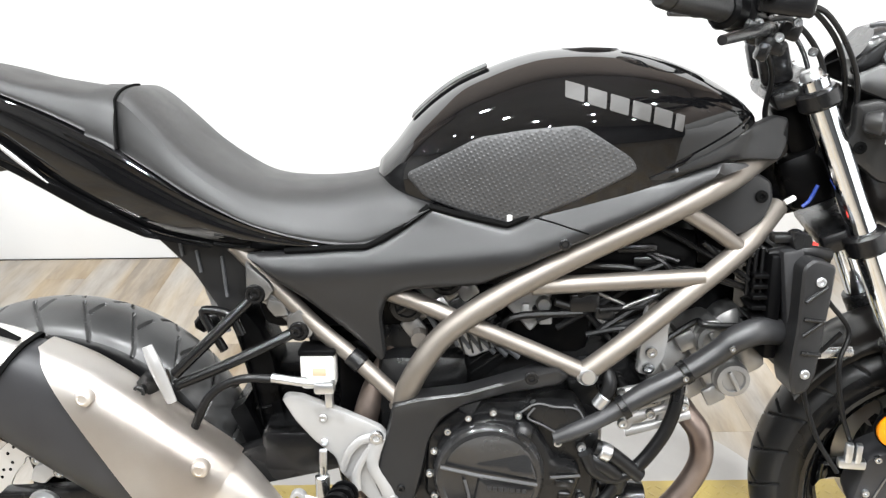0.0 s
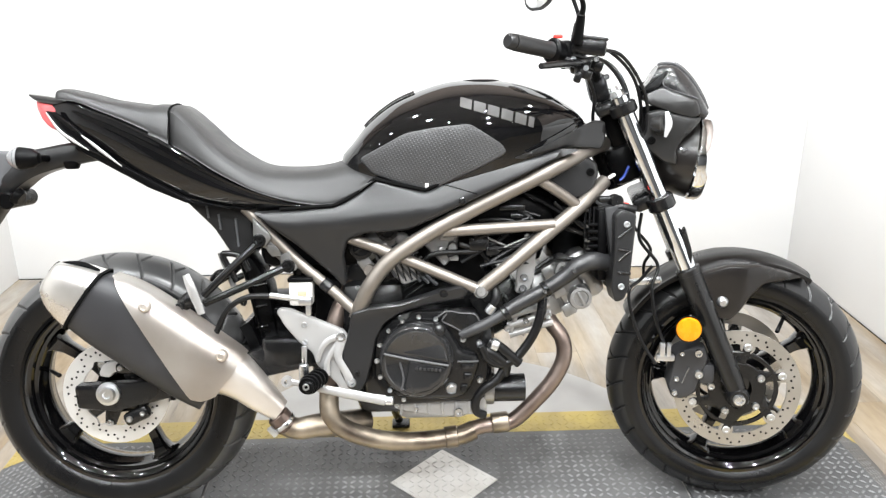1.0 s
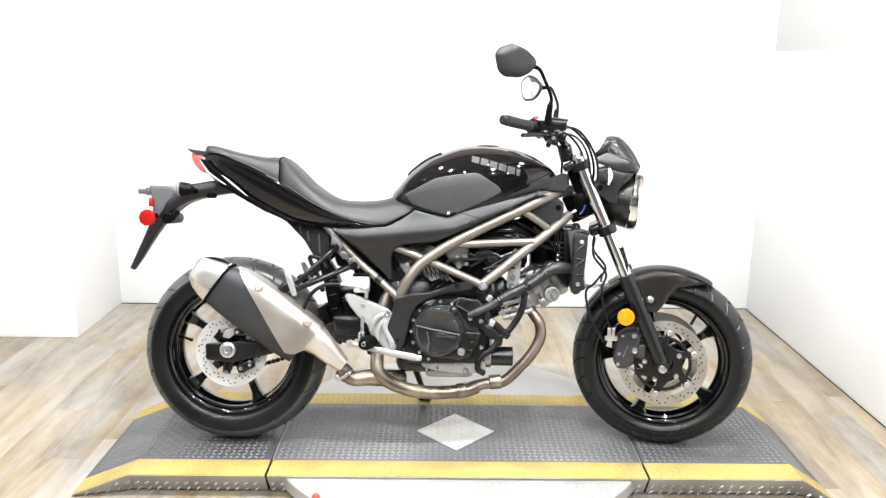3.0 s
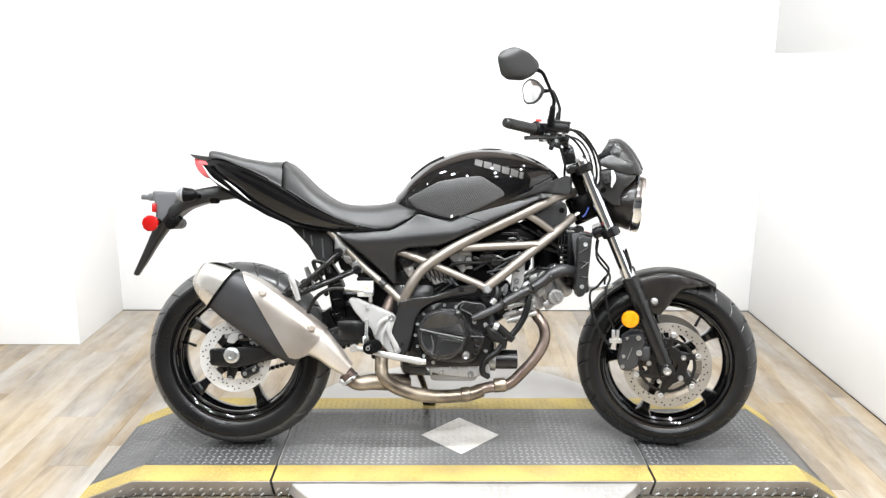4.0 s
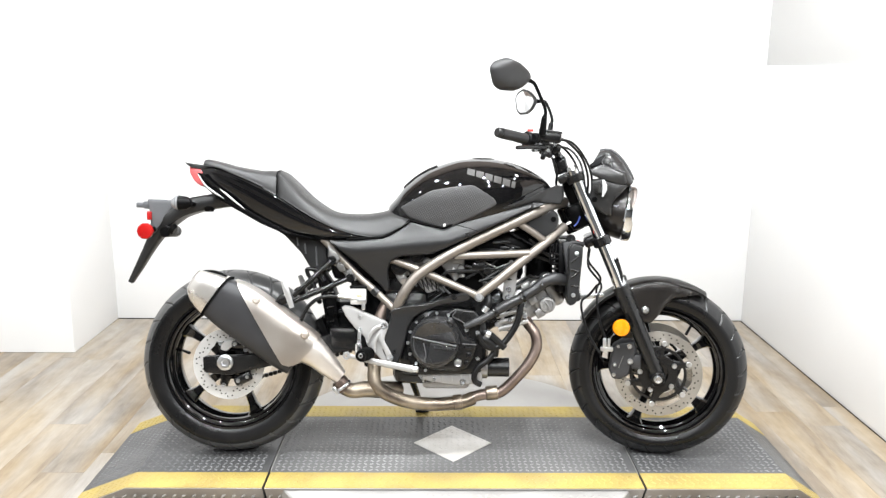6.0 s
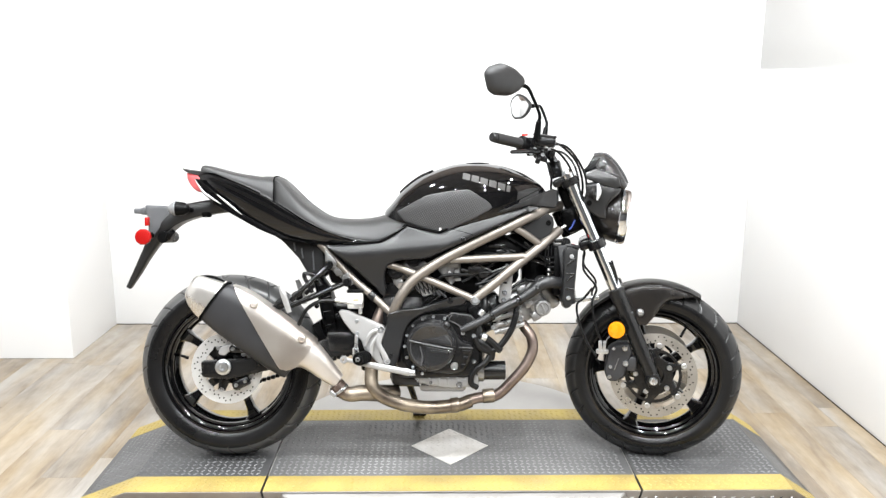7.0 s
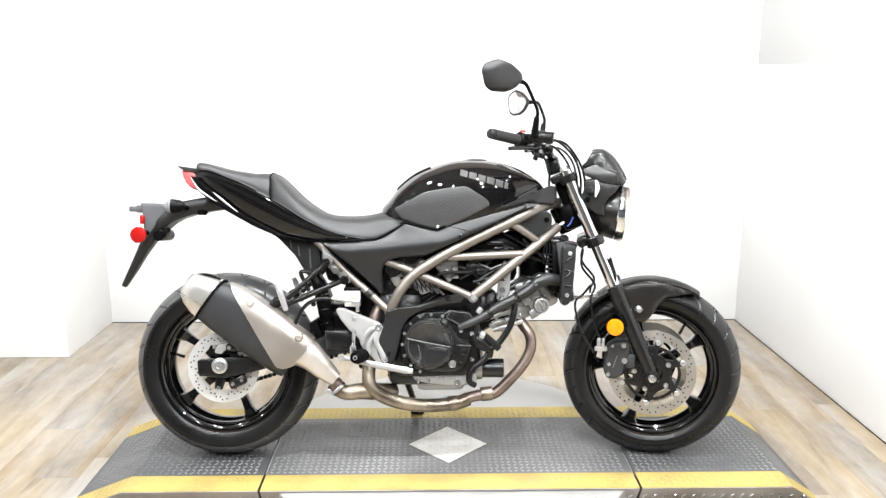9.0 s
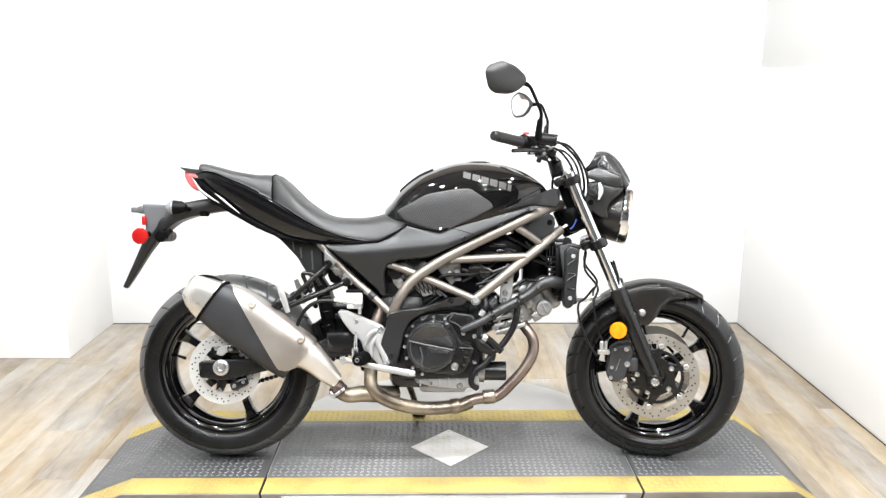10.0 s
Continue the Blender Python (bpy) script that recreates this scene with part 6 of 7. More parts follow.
# inner fender, rear hugger parts and number plate arm
for side in (-1, 1):
    bm = panel(bmesh.new(), [(0.178, 0.762), (0.33, 0.735), (0.335, 0.660), (0.312, 0.622), (0.288, 0.622), (0.246, 0.692), (0.205, 0.735)], 0.062, 0.02, 0.006, 0.005, 0.02, side)
    inner = on_bike("inner_fender_side", bm, SATIN, "black ribbed inner fender")
    rib = bmesh.new()
    for x, z0, z1 in ((0.236, 0.716, 0.745), (0.262, 0.690, 0.725), (0.300, 0.650, 0.715)):
        rod(rib, (x, side * 0.064, z0), (x - 0.004, side * 0.064, z1), 0.0028, None, 8)
    on_bike("fender_rib", rib, HOUSING, "", inner)
bm = bmesh.new()
loft(bm, [[(x, -0.06, z), (x, 0.06, z), (x, 0.06, z - 0.006), (x, -0.06, z - 0.006)] for x, z in ((0.12, 0.80), (0.20, 0.752), (0.27, 0.68), (0.31, 0.60), (0.33, 0.50), (0.345, 0.42))])
on_bike("inner_fender", bm, PLASTIC, "black inner fender")
bm = block(bmesh.new(), (0.39, 0.02, 0.455), (0.08, 0.12, 0.10), 0.02)
block(bm, (0.41, 0.03, 0.512), (0.13, 0.10, 0.022), 0.005)
block(bm, (0.45, -0.01, 0.68), (0.14, 0.12, 0.07), 0.02)
block(bm, (0.495, 0.02, 0.46), (0.07, 0.12, 0.22), 0.02)
on_bike("battery_tray", bm, PLASTIC, "black tray behind the engine")
bm = block(bmesh.new(), (0.605, 0.0, 0.47), (0.15, 0.22, 0.20), 0.03)
block(bm, (0.60, 0.0, 0.585), (0.13, 0.16, 0.12), 0.03)
on_bike("gearbox_case", bm, CASE, "", engine)
bm = block(bmesh.new(), (1.04, 0.0, 0.735), (0.16, 0.15, 0.08), 0.02)
block(bm, (1.06, 0.02, 0.64), (0.09, 0.12, 0.14), 0.03)
on_bike("front_airbox", bm, PLASTIC, "")
hug = bmesh.new()
loft(hug, [[(0.008 + r * math.cos(a), y, 0.318 + r * math.sin(a)) for r, y in ((0.325, -0.085), (0.345, -0.07), (0.348, 0.07), (0.325, 0.085), (0.322, 0.07), (0.322, -0.07))] for a in np.linspace(radians(4), radians(27), 10)])
on_bike("rear_hugger", hug, PLASTIC, "black hugger in front of the rear tyre")
shock = bmesh.new()
rod(shock, (0.48, 0.0, 0.30), (0.43, 0.0, 0.60), 0.024, None, 18, 0.004)
for k in range(8):
    lathe(shock, (0.475 - 0.0055 * k, 0.0, 0.36 + 0.025 * k), [(0.028, -0.005), (0.036, 0.0), (0.028, 0.005)], 20, "z")
on_bike("rear_shock", shock, CASE, "black coil-over rear shock")
arm = bmesh.new()
rows = []
for x, z, h, w in spline([(0.02, 0.872, 0.020, 0.045), (-0.05, 0.868, 0.024, 0.045), (-0.12, 0.855, 0.026, 0.042), (-0.18, 0.838, 0.030, 0.042), (-0.225, 0.806, 0.030, 0.046), (-0.255, 0.765, 0.022, 0.036), (-0.290, 0.705, 0.015, 0.026), (-0.325, 0.640, 0.011, 0.020), (-0.356, 0.585, 0.007, 0.014)], 4):
    rows.append((x, z, h, w))
rings = []
for i, (x, z, h, w) in enumerate(rows):
    a, b = rows[max(i - 1, 0)], rows[min(i + 1, len(rows) - 1)]
    d = Vector((b[0] - a[0], 0, b[1] - a[1])).normalized()
    nrm = Vector((-d.z, 0, d.x)) * -1
    c = Vector((x, 0, z))
    rings.append([c + nrm * h * u + Vector((0, w * v, 0)) for u, v in ((-1, -0.85), (-0.7, -1), (0.7, -1), (1, -0.8), (1, 0.8), (0.7, 1), (-0.7, 1), (-1, 0.85))])
loft(arm, rings)
holder = on_bike("plate_holder", arm, SATIN, "long black number-plate holder", angle=50)
bm = bmesh.new()
panel(bm, [(-0.284, 0.872), (-0.214, 0.870), (-0.180, 0.862), (-0.206, 0.832), (-0.236, 0.786), (-0.262, 0.752), (-0.274, 0.762), (-0.272, 0.812)], 0.046, 0.09, 0.006, 0.005, 0.012)
on_bike("plate_lamp", bm, HOUSING, "grey plate lamp housing", holder)
bm = block(bmesh.new(), (-0.290, 0, 0.852), (0.030, 0.05, 0.026), 0.005)
block(bm, (-0.318, 0, 0.852), (0.026, 0.04, 0.018), 0.004)
on_bike("plate_lamp_end", bm, HOUSING, "", holder)
bm = rod(bmesh.new(), (-0.20, -0.05, 0.775), (-0.185, -0.05, 0.765), 0.02, 0.018, 16, 0.003)
rod(bm, (-0.075, -0.03, 0.848), (-0.075, -0.03, 0.83), 0.02, 0.016, 16, 0.003)
rod(bm, (-0.218, -0.06, 0.762), (-0.218, 0.06, 0.762), 0.020, None, 16, 0.004)
on_bike("holder_boss", bm, PLASTIC, "", holder)
bm = lathe(bmesh.new(), (-0.274, -0.090, 0.763), [(0.0005, -0.006), (0.018, -0.0055), (0.0260, -0.004), (0.028, -0.001), (0.028, 0.006)], 10)
on_bike("side_reflector", bm, REDLENS, "round red side reflector", holder)
on_bike("reflector_stem", rod(bmesh.new(), (-0.274, -0.086, 0.763), (-0.258, -0.05, 0.77), 0.010, None, 10), PLASTIC, "", holder)
bm = block(bmesh.new(), (-0.272, -0.04, 0.815), (0.012, 0.05, 0.03), 0.003)
on_bike("rear_reflector", bm, REDLENS, "", holder)
for side in (-1, 1):
    bm = lathe(bmesh.new(), (-0.150, side * 0.10, 0.858), [(0.0005, 0.036), (0.012, 0.034), (0.021, 0.022), (0.0245, 0.0), (0.024, -0.014)], 24, "x")
    rod(bm, (-0.14, side * 0.10, 0.858), (-0.125, side * 0.04, 0.855), 0.009, None, 10)
    bl = on_bike("rear_indicator", shifted(bm, Matrix.Translation((0, 0, 0))), PLASTIC, "black bullet turn signal")
    bm = lathe(bmesh.new(), (-0.164, side * 0.10, 0.858), [(0.0005, -0.020), (0.012, -0.017), (0.021, -0.006), (0.0255, 0.004), (0.0255, 0.008)], 24, "x")
    on_bike("indicator_lens", bm, SMOKEL, "smoked clear indicator lens", bl)

for side in (-1, 1):
    for poly in ([(0.346, 0.722), (0.380, 0.690), (0.387, 0.677), (0.374, 0.660), (0.354, 0.658), (0.345, 0.678)], [(0.402, 0.634), (0.423, 0.649), (0.446, 0.618), (0.438, 0.603), (0.414, 0.598), (0.403, 0.614)], [(0.374, 0.664), (0.398, 0.657), (0.406, 0.634), (0.384, 0.632), (0.372, 0.648)]):
        lug = on_bike("subframe_lug", panel(bmesh.new(), poly, 0.122 if poly[0][0] < 0.37 or poly[0][0] > 0.4 else 0.116, 0.014, 0.004, 0.003, 0.012, side, 0.004), ALLOY, "grey metal bracket lug")
        cx, cz = sum(p[0] for p in poly) / 6, sum(p[1] for p in poly) / 6
        on_bike("lug_bolt", screw(bmesh.new(), (cx - 0.004, side * 0.124, cz - 0.006), 0.008, 0.006, side), CASE, "", lug)
# side stand on the far side
bm = tube(bmesh.new(), [(0.60, 0.10, 0.27), (0.625, 0.21, 0.18), (0.645, 0.318, 0.085)], [0.013, 0.012, 0.011], 12, 4)
stand = on_bike("side_stand", bm, CASE, "black side stand resting on the deck")
bm = block(bmesh.new(), (0.650, 0.322, 0.0735), (0.05, 0.04, 0.010), 0.003, Matrix.Rotation(radians(LEAN_DEG), 4, "X"))
on_bike("stand_foot", bm, CASE, "", stand)
bm = panel(bmesh.new(), [(0.60, 0.46), (0.70, 0.50), (0.82, 0.48), (0.85, 0.40), (0.80, 0.31), (0.66, 0.30), (0.60, 0.36)], 0.16, 0.05, 0.012, 0.01, 0.02, 1)
on_bike("generator_cover", bm, CASE, "", engine)

# ---- front end ----
FA, FB = Vector((1.470, 0, 0.292)), Vector((1.172, 0, 0.985))


def along(z, y):
    """A point of the fork leg at height z."""
    t = (z - FA.z) / (FB.z - FA.z)
    return (FA.x + (FB.x - FA.x) * t, y, z)


for side in (-1, 1):
    y = side * 0.100
    leg = on_fork("fork_tube", rod(bmesh.new(), along(0.60, y), along(0.985, y), 0.0205, None, 28, 0.002), CHROME, "polished chrome fork tube")
    on_fork("fork_cap", rod(bmesh.new(), along(0.980, y), along(0.996, y), 0.017, 0.015, 18, 0.003), BOLT, "", leg)
    low = bmesh.new()
    rod(low, along(0.60, y), along(0.585, y), 0.0275, None, 28, 0.002)
    tube(low, [along(0.592, y), along(0.50, y), along(0.40, y), along(0.33, y), along(0.295, y)], [0.0270, 0.0262, 0.0255, 0.024, 0.022], 24, 3)
    lathe(low, (FRONT[0] - 0.004, side * 0.1, FRONT[2] - 0.006), [(0.0005, side * 0.026), (0.020, side * 0.026), (0.026, side * 0.018), (0.028, 0), (0.024, -side * 0.02)], 24)
    slider = on_fork("fork_slider", low, CASE, "black fork slider")
    on_fork("axle_end", lathe(bmesh.new(), (FRONT[0] - 0.004, side * 0.126, FRONT[2] - 0.006), [(0.0005, side * 0.001), (0.007, side * 0.001), (0.009, side * 0.006), (0.013, side * 0.005), (0.0145, 0)], 18), BOLT, "bright axle bolt", slider)
    bm = bmesh.new()
    rod(bm, along(0.970, y), along(0.945, y), 0.030, None, 24, 0.004)
    rod(bm, along(0.765, y), along(0.735, y), 0.031, None, 24, 0.004)
    on_fork("fork_clamp", bm, CASE, "black triple clamp ends")
bm = bmesh.new()
block(bm, (1.160, 0, 0.962), (0.075, 0.20, 0.028), 0.010, Matrix.Rotation(radians(-23), 4, "Y"))
block(bm, (1.250, 0, 0.752), (0.075, 0.20, 0.034), 0.010, Matrix.Rotation(radians(-23), 4, "Y"))
on_fork("triple_clamp", bm, CASE, "black triple clamps")
stem = bmesh.new()
block(stem, (1.172, 0, 0.905), (0.045, 0.10, 0.10), 0.015, Matrix.Rotation(radians(-23), 4, "Y"))
block(stem, (1.195, 0.0, 0.83), (0.08, 0.13, 0.09), 0.02, Matrix.Rotation(radians(-23), 4, "Y"))
on_fork("wiring_cover", stem, PLASTIC, "black wiring behind the fork")
# front fender
fen = bmesh.new()
rings = []
for a in np.linspace(radians(60), radians(147), 34):
    u = (a - radians(60)) / radians(87)
    r = 0.313 + 0.008 * math.sin(math.pi * u)
    w = 0.058 + 0.014 * min(1, u * 3) - 0.006 * max(0, u - 0.7)
    dropd = 0.016 + 0.045 * math.exp(-((u - 0.42) / 0.16) ** 2)
    prof = [(-w, r - dropd), (-w * 0.98, r - dropd * 0.45), (-w * 0.8, r - 0.008), (-w * 0.4, r - 0.001), (0, r), (w * 0.4, r - 0.001), (w * 0.8, r - 0.008), (w * 0.98, r - dropd * 0.45), (w, r - dropd)]
    rings.append([(FRONT[0] + q * math.cos(a), yv, FRONT[2] + q * math.sin(a)) for yv, q in spline(prof, 3)])
loft(fen, rings, closed=False, caps=False)
bmesh.ops.solidify(fen, geom=fen.faces[:], thickness=0.003)
fender = on_fork("front_fender", fen, FENDER, "semi-gloss black front fender, brown reflection tinted in", angle=50)
for side in (-1, 1):
    bm = panel(bmesh.new(), [(1.368, 0.585), (1.43, 0.604), (1.50, 0.604), (1.555, 0.590), (1.600, 0.573), (1.560, 0.566), (1.512, 0.560), (1.484, 0.532), (1.463, 0.500), (1.440, 0.474), (1.405, 0.482), (1.380, 0.52)], lambda x, z: 0.098 - 0.22 * max(0, x - 1.46), 0.020, 0.008, 0.006, 0.014, side)
    on_fork("fender_wing", bm, FENDER, "", fender)
    bm = lathe(bmesh.new(), (1.420, side * 0.099, 0.520), [(0.0005, side * 0.010), (0.007, side * 0.010), (0.010, side * 0.007), (0.0135, 0)], 16)
    on_fork("fender_bolt", bm, BOLT, "", fender)
# calipers, reflectors, hoses
for side in (-1, 1):
    bm = panel(bmesh.new(), [(1.318, 0.395), (1.345, 0.412), (1.388, 0.415), (1.398, 0.385), (1.382, 0.340), (1.372, 0.300), (1.345, 0.282), (1.318, 0.285), (1.305, 0.315), (1.312, 0.355)], 0.112, 0.06, 0.012, 0.009, 0.014, side)
    block(bm, (1.395, side * 0.092, 0.345), (0.035, 0.03, 0.05), 0.008)
    cal = on_fork("front_caliper", bm, CALIPER, "charcoal front brake caliper")
    bm = bmesh.new()
    for x, z, r in ((1.372, 0.400, 0.010), (1.375, 0.348, 0.010), (1.335, 0.398, 0.006), (1.322, 0.300, 0.007), (1.325, 0.335, 0.006)):
        screw(bm, (x, side * 0.112, z), r, 0.007, side)
    on_fork("caliper_bolt", bm, BOLT, "", cal)
    if side < 0:
        bm = tube(bmesh.new(), [(1.338, -0.114, 0.325), (1.352, -0.114, 0.365)], 0.0016, 8, 1)
        on_fork("caliper_mark", bm, ALLOY, "pale slanted bar", cal)
    bm = lathe(bmesh.new(), (1.342, side * 0.148, 0.468), [(0.0005, side * 0.0045), (0.020, side * 0.004), (0.0265, side * 0.003), (0.028, 0), (0.028, -side * 0.006)], 28)
    ref = on_fork("side_reflector", bm, AMBER, "round amber side reflector")
    bm = rod(bmesh.new(), (1.342, side * 0.142, 0.468), (1.375, side * 0.11, 0.475), 0.012, None, 12)
    lathe(bm, (1.342, side * 0.143, 0.468), [(0.0005, -side * 0.006), (0.030, -side * 0.006), (0.0305, 0), (0.030, side * 0.003)], 28)
    on_fork("reflector_mount", bm, PLASTIC, "", ref)
    bm = tube(bmesh.new(), [(1.305, side * 0.105, 0.395), (1.275, side * 0.11, 0.47), (1.262, side * 0.10, 0.55), (1.275, side * 0.08, 0.60), (1.232, side * 0.08, 0.66), (1.235, side * 0.07, 0.72)], 0.0040, 10, 6)
    on_fork("brake_hose", bm, HOSE)
bm = tube(bmesh.new(), [(1.275, -0.125, 0.375), (1.240, -0.12, 0.43), (1.215, -0.11, 0.50), (1.212, -0.10, 0.545), (1.235, -0.09, 0.565), (1.262, -0.09, 0.60)], 0.0040, 10, 6)
on_fork("sensor_cable", bm, HOSE)
bm = bmesh.new()
block(bm, (1.297, -0.115, 0.388), (0.042, 0.016, 0.016), 0.004)
block(bm, (1.290, -0.118, 0.408), (0.012, 0.012, 0.034), 0.003)
block(bm, (1.304, -0.118, 0.408), (0.010, 0.012, 0.034), 0.003)
on_fork("hose_union", bm, BOLT, "bright hose union")
bm = bmesh.new()
block(bm, (1.235, -0.085, 0.560), (0.10, 0.012, 0.016), 0.004, Matrix.Rotation(radians(-8), 4, "Y"))
on_fork("hose_guide", bm, BOLT)
bm = bmesh.new()
panel(bm, [(1.318, 0.690), (1.326, 0.700), (1.345, 0.640), (1.345, 0.606), (1.330, 0.606), (1.334, 0.64)], 0.118, 0.01, 0.003, 0.002, 0.02)
on_fork("fork_guard", bm, CASE)

# headlamp
HL = Vector((1.366, 0, 0.836))
HT = Matrix.Translation(HL) @ Matrix.Rotation(radians(8), 4, "Y") @ Matrix.Scale(1.02, 4, (0, 0, 1))
bowl = lathe(bmesh.new(), (0, 0, 0), [(0.0005, -0.135), (0.04, -0.13), (0.068, -0.10), (0.084, -0.06), (0.090, -0.03), (0.091, -0.012), (0.088, -0.008)], 48, "x")
headlamp = on_fork("headlight", shifted(bowl, HT), FENDER, "black headlight bowl")
bm = lathe(bmesh.new(), (0, 0, 0), [(0.091, -0.020), (0.0945, -0.016), (0.0945, 0.004), (0.090, 0.012), (0.082, 0.012), (0.080, 0.006)], 48, "x")
on_fork("headlight_rim", shifted(bm, HT), CHROME, "chrome headlight rim", headlamp)
bm = lathe(bmesh.new(), (0, 0, 0), [(0.0005, 0.020), (0.05, 0.016), (0.082, 0.006)], 40, "x")
on_fork("headlight_lens", shifted(bm, HT), CLEAR, "clear headlight lens", headlamp)
for side in (-1, 1):
    bm = panel(bmesh.new(), [(1.234, 0.949), (1.268, 0.955), (1.291, 0.945), (1.333, 0.936), (1.356, 0.936), (1.341, 0.915), (1.312, 0.886), (1.303, 0.867), (1.305, 0.832), (1.277, 0.838), (1.245, 0.863), (1.225, 0.891), (1.236, 0.912)], lambda x, z: 0.098 - 0.25 * max(0, x - 1.32), 0.02, 0.008, 0.006, 0.014, side)
    br = on_fork("headlight_bracket", bm, SATING, "satin charcoal headlight side cover", headlamp)
    if side < 0:
        on_fork("bracket_screw", screw(bmesh.new(), (1.247, -0.099, 0.888), 0.009, 0.003), GAP, "", headlamp)
    bm = tube(bmesh.new(), [(1.274, side * 0.125, 0.953), (1.279, side * 0.128, 0.926), (1.273, side * 0.125, 0.898)], [0.004, 0.0078, 0.003], 14, 6, 0.8)
    ind = on_fork("front_indicator", bm, CLEAR, "pale front turn signal lens")
    bm = rod(bmesh.new(), (1.271, side * 0.122, 0.925), (1.262, side * 0.09, 0.912), 0.014, None, 14, 0.002)
    rod(bm, (1.268, side * 0.118, 0.926), (1.243, side * 0.112, 0.926), 0.019, 0.014, 18, 0.004)
    on_fork("indicator_body", bm, SATING, "", ind)
# meter visor
vis = bmesh.new()
rings = []
for x0, z0, x1, z1, w in spline([(1.262, 1.048, 1.236, 1.003, 0.058), (1.275, 1.051, 1.242, 0.990, 0.064), (1.304, 1.046, 1.254, 0.968, 0.070), (1.336, 1.016, 1.290, 0.948, 0.074), (1.362, 0.974, 1.335, 0.932, 0.074), (1.376, 0.948, 1.358, 0.924, 0.064)], 4):
    mid = Vector(((x0 + x1) / 2, 0, (z0 + z1) / 2))
    up = Vector((x0, 0, z0)) - mid
    rings.append([mid + up * math.copysign(abs(math.sin(a)) ** 0.8, math.sin(a)) + Vector((0, w * math.copysign(abs(math.cos(a)) ** 0.6, math.cos(a)), 0)) for a in np.linspace(0, 2 * math.pi, 28, endpoint=False)])
loft(vis, rings)
visor = on_fork("meter_visor", vis, SCREEN, "smoked black meter visor")
for side in (-1, 1):
    bm = panel(bmesh.new(), [(1.226, 0.985), (1.230, 0.971), (1.240, 0.966), (1.292, 0.946), (1.334, 0.934), (1.353, 0.942), (1.343, 0.974), (1.267, 1.004)], lambda x, z: 0.090 - 0.10 * max(0, x - 1.31) - 0.35 * max(0, z - 0.972), 0.02, 0.006, 0.005, 0.014, side)
    on_fork("visor_side", bm, SATING, "satin charcoal visor side panel", visor)
    bm = panel(bmesh.new(), [(1.226, 0.998), (1.252, 1.020), (1.276, 1.038), (1.283, 1.035), (1.263, 1.003), (1.230, 0.985)], lambda x, z: 0.080 - 0.30 * max(0, z - 1.0), 0.012, 0.004, 0.003, 0.012, side)
    on_fork("visor_fin", bm, PLASTIC, "", visor)
    on_fork("screen_crease", tube(bmesh.new(), [(1.284, side * 0.066, 1.036), (1.272, side * 0.076, 1.005), (1.345, side * 0.082, 0.977)], 0.0018, 8, 5), SMOKE, "", visor)
on_fork("screen_edge", tube(bmesh.new(), [(1.262, -0.012, 1.051), (1.282, -0.016, 1.053), (1.306, -0.018, 1.048), (1.337, -0.02, 1.019), (1.363, -0.02, 0.978), (1.377, -0.02, 0.951)], [0.003, 0.0045, 0.005, 0.005, 0.005, 0.003], 10, 5), SMOKE, "pale smoked screen edge", visor)

# handlebar
half = [(1.128, 0.0, 1.020), (1.128, 0.05, 1.022), (1.118, 0.10, 1.040), (1.085, 0.16, 1.070), (1.045, 0.205, 1.080), (0.950, 0.302, 1.102)]
bar = tube(bmesh.new(), [(x, -y, z) for x, y, z in half[::-1]] + half[1:], 0.011, 14, 5)
handlebar = on_fork("handlebar", bar, CASE, "black tubular handlebar")
bm = bmesh.new()
for side in (-1, 1):
    block(bm, (1.130, side * 0.045, 1.000), (0.045, 0.03, 0.06), 0.008, Matrix.Rotation(radians(-15), 4, "Y"))
on_fork("bar_riser", bm, CASE, "", handlebar)
for side in (-1, 1):
    g = bmesh.new()
    a, b = Vector((1.026, side * 0.225, 1.0845)), Vector((0.955, side * 0.300, 1.101))
    pts = [a + (b - a) * t for t in np.linspace(0, 1, 19)]
    tube(g, pts, [0.0185 if k == 0 else (0.0172 if k % 2 else 0.0164) for k in range(19)], 18, 1)
    grip = on_fork("grip", g, GRIPR, "black ribbed rubber grip")
    d = (b - a).normalized()
    e = rod(bmesh.new(), b, b + d * 0.018, 0.0165, 0.015, 18, 0.003)
    on_fork("bar_end", e, SATIN, "grey bar-end weight", grip)
    h = bmesh.new()
    a2 = Vector((1.055, side * 0.205, 1.082))
    rod(h, a + d * 0.002, a - d * 0.030, 0.026, 0.024, 20, 0.005)
    block(h, a - d * 0.035, (0.045, 0.04, 0.05), 0.010)
    sw = on_fork("switch_housing", h, PLASTIC, "black switch housing", handlebar)
    lv = tube(bmesh.new(), [(1.095, side * 0.175, 1.055), (1.075, side * 0.23, 1.058), (1.050, side * 0.29, 1.058), (1.010, side * 0.36, 1.055)], [0.009, 0.0085, 0.0075, 0.006], 12, 4, 1.0)
    on_fork("lever", lv, CASE, "black brake or clutch lever", handlebar)
    pv = bmesh.new()
    block(pv, (1.085, side * 0.165, 1.050), (0.04, 0.035, 0.03), 0.008)
    rod(pv, (1.085, side * 0.19, 1.035), (1.085, side * 0.19, 1.060), 0.010, None, 12, 0.002)
    on_fork("lever_perch", pv, CASE, "", handlebar)
bm = block(bmesh.new(), (1.103, -0.20, 1.090), (0.070, 0.05, 0.032), 0.006, Matrix.Rotation(radians(8), 4, "Y"))
master = on_fork("brake_master", bm, CASE, "black brake fluid box", handlebar)
bm = block(bmesh.new(), (1.104, -0.20, 1.1085), (0.076, 0.056, 0.007), 0.003, Matrix.Rotation(radians(8), 4, "Y"))
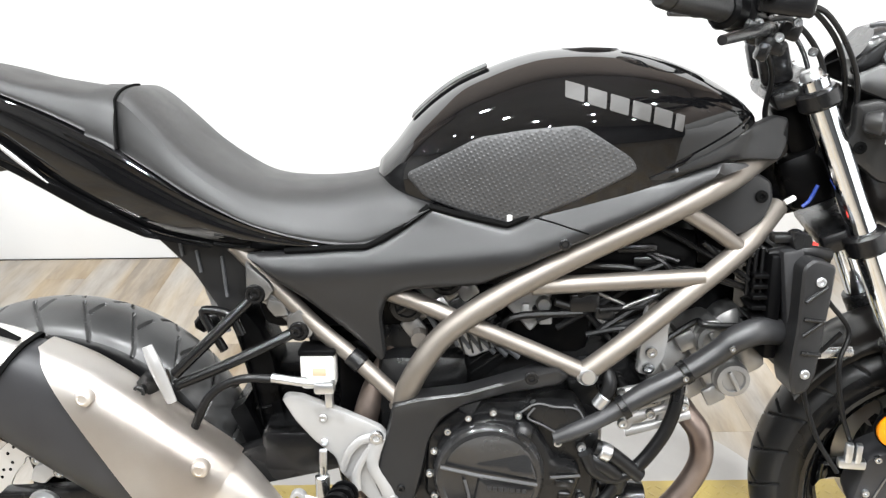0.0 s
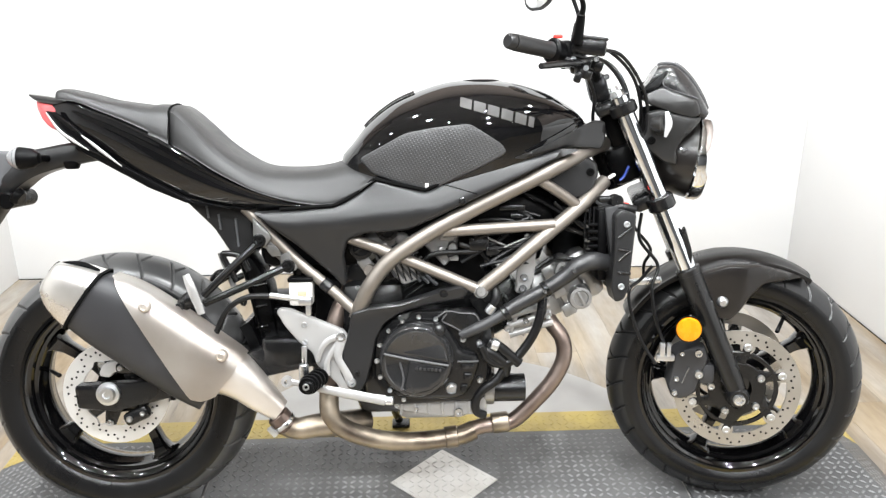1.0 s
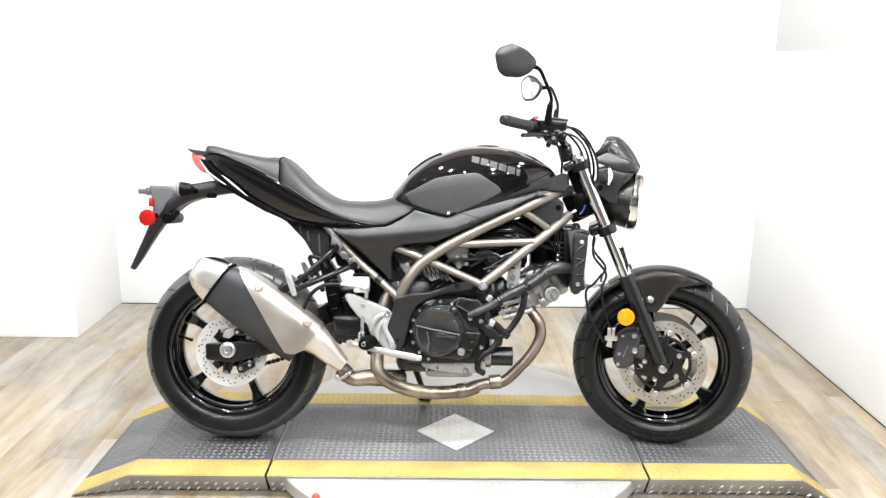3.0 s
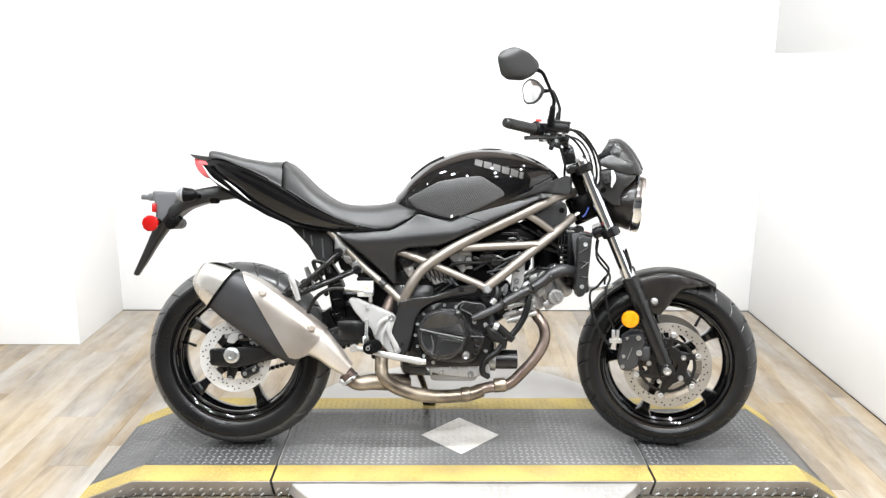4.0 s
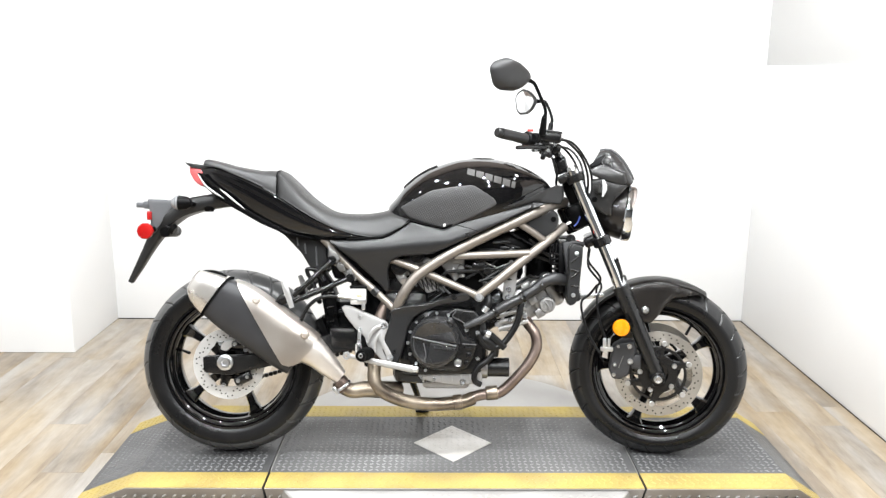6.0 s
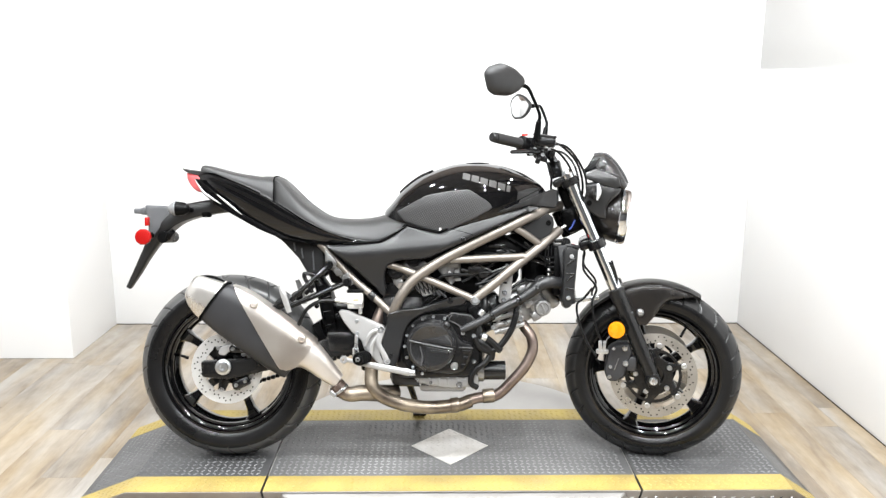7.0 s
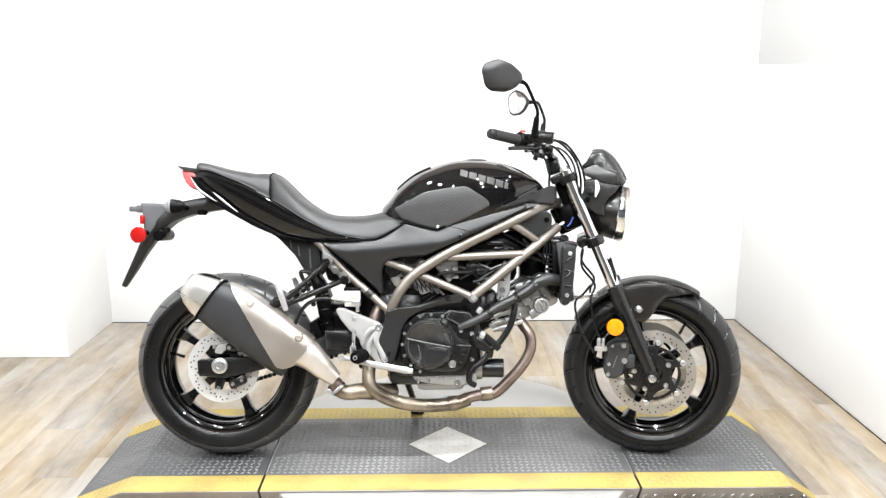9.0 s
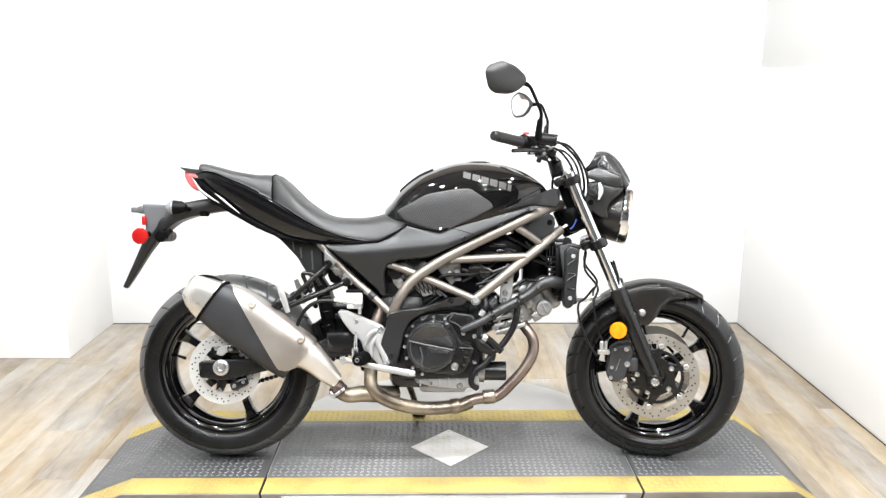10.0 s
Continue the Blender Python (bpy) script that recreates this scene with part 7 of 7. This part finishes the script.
on_fork("fluid_lid", bm, SATIN, "satin grey lid", master)
bm = bmesh.new()
for x, z in ((1.072, 1.066), (1.118, 1.066), (1.098, 1.048), (1.060, 1.052), (1.140, 1.030)):
    screw(bm, (x, -0.215, z), 0.006, 0.006)
on_fork("control_screw", bm, BOLT, "", handlebar)
bm = bmesh.new()
for x, y, z, w, h in ((1.064, -0.212, 1.062, 0.022, 0.016), (1.096, -0.196, 1.036, 0.030, 0.020), (1.122, -0.160, 1.052, 0.026, 0.022), (1.082, -0.205, 1.030, 0.016, 0.024)):
    block(bm, (x, y, z), (w, 0.024, h), 0.005, Matrix.Rotation(radians(20), 4, "Y"))
on_fork("control_clamp", bm, CASE, "", handlebar)
bm = block(bmesh.new(), (1.040, -0.212, 1.112), (0.020, 0.014, 0.008), 0.003)
on_fork("stop_switch", bm, REDPL, "red engine stop switch", handlebar)
for k, pts in enumerate(([(1.09, -0.17, 1.075), (1.14, -0.14, 1.085), (1.20, -0.10, 1.03), (1.225, -0.07, 0.95), (1.215, -0.05, 0.86)], [(1.07, -0.19, 1.06), (1.13, -0.12, 1.065), (1.18, -0.10, 1.01), (1.20, -0.07, 0.93), (1.20, -0.05, 0.84)], [(1.05, -0.20, 1.05), (1.09, -0.12, 1.045), (1.12, -0.09, 0.99), (1.12, -0.07, 0.93), (1.14, -0.05, 0.87)], [(1.10, -0.19, 1.08), (1.17, -0.13, 1.075), (1.225, -0.10, 1.00), (1.24, -0.08, 0.92), (1.235, -0.07, 0.80)], [(1.08, 0.17, 1.06), (1.15, 0.12, 1.06), (1.20, 0.08, 1.00), (1.22, 0.05, 0.88)])):
    on_fork("control_cable", tube(bmesh.new(), pts, 0.004, 10, 6), HOSE, "black control cable", handlebar)
# mirrors
SHELL = [(-0.080, 0.022), (-0.064, 0.044), (-0.020, 0.060), (0.030, 0.046), (0.074, 0.014), (0.078, -0.006), (0.052, -0.034), (0.015, -0.050), (-0.040, -0.050), (-0.066, -0.034)]
for side in (-1, 1):
    st = bmesh.new()
    rod(st, (1.078, side * 0.225, 1.095), (1.086, side * 0.24, 1.155), 0.012, 0.009, 14, 0.003)
    tube(st, [(1.086, side * 0.24, 1.150), (1.088, side * 0.245, 1.175), (1.066, side * 0.255, 1.230), (1.052, side * 0.262, 1.256 if side < 0 else 1.236), (1.030, side * 0.275, 1.266 if side < 0 else 1.238)], [0.0065, 0.0055, 0.0055, 0.006, 0.0085], 12, 5)
    mir = on_fork("mirror", st, PLASTIC, "black mirror stem")
    o = Vector((0.982, -0.318, 1.277)) if side < 0 else Vector((0.985, 0.305, 1.240))
    toe = radians(46 if side < 0 else 54)
    u = Vector((math.cos(toe), -side * math.sin(toe), 0))
    v = Vector((0, 0, 1))
    nrm = Vector((math.sin(toe), side * math.cos(toe), 0))
    sh = outline([(p[0] * (1.0 if side < 0 else 0.98), p[1] * 0.90 - 0.004) for p in SHELL], 0.011)
    deep = 1.0 if side < 0 else 0.4
    rings = [[o + u * p[0] * s + v * (p[1] * s + 0.016 * (1 - s)) + nrm * h * deep for p in sh] for s, h in ((0.93, -0.002), (1.0, -0.001), (1.0, 0.006), (0.95, 0.016), (0.78, 0.026), (0.45, 0.032), (0.05, 0.034))]
    on_fork("mirror_shell", loft(bmesh.new(), rings), GRIPR, "dark grey plastic mirror shell", mir, 50)
    rings = [[o + u * p[0] * s + v * p[1] * s + nrm * h for p in sh] for s, h in ((0.84, 0.0), (0.84, -0.0035), (0.82, -0.004))]
    on_fork("mirror_glass", loft(bmesh.new(), rings), MIRROR, "mirror glass", mir, 30)

# small coloured things behind the fork
bm = block(bmesh.new(), (1.148, -0.088, 0.800), (0.018, 0.010, 0.008), 0.003, Matrix.Rotation(radians(-30), 4, "Y"))
on_bike("white_connector", bm, WHITEPL, "white wiring connector")
bm = tube(bmesh.new(), [(1.166, -0.09, 0.790), (1.176, -0.09, 0.800), (1.186, -0.09, 0.822)], 0.0028, 8, 4)
on_bike("blue_connector", bm, BLUEPL, "blue wiring connector")
bm = bmesh.new()
block(bm, (1.128, -0.125, 0.752), (0.036, 0.024, 0.014), 0.005)
lathe(bm, (1.148, -0.135, 0.748), [(0.0005, -0.012), (0.013, -0.012), (0.015, -0.008), (0.015, 0.02)], 18)
on_bike("radiator_neck", bm, CASE, "black radiator filler neck")
bm = block(bmesh.new(), (1.172, -0.12, 0.741), (0.014, 0.016, 0.004), 0.002)
on_bike("cap_label", bm, REDPL, "red and white cap label")
bm = tube(bmesh.new(), [(1.115, -0.12, 0.725), (1.15, -0.14, 0.735), (1.19, -0.14, 0.728)], 0.010, 10, 4)
on_bike("overflow_hose", bm, HOSE)

# ---- floor planks, last ----
PW, PL = 0.152, 1.22
near_plank = bpy.data.meshes.new("plank")
bm = block(bmesh.new(), (0, 0, -0.003), (PW - 0.0006, PL - 0.0006, 0.006), 0.0)
bm.to_mesh(near_plank)
bm.free()
near_plank.materials.append(PLANK)
rng = random.Random(11)
rest = []
for i in range(-34, 41):
    shift = rng.uniform(0, PL)
    for j in range(-6, 3):
        x, y = i * PW, j * PL + shift
        x = min(max(x, -5.1), 6.05)
        if y - PL / 2 > BACK + 0.1:
            continue
        if -1.9 < x < 2.6 and y > -1.2:
            ob = new("plank", near_plank)
            ob.location = (x, y, 0)
            ob.parent = floor
        else:
            rest.append((x, y))
verts, faces = [], []
for x, y in rest:
    k = len(verts)
    a, b = (PW - 0.0006) / 2, (PL - 0.0006) / 2
    verts += [(x - a, y - b, 0), (x + a, y - b, 0), (x + a, y + b, 0), (x - a, y + b, 0)]
    faces.append((k, k + 1, k + 2, k + 3))
me = bpy.data.meshes.new("far_planks")
me.from_pydata(verts, [], faces)
me.materials.append(PLANK)
far_planks = tagged(new("far_planks", me), kind="stuff")
far_planks.parent = floor
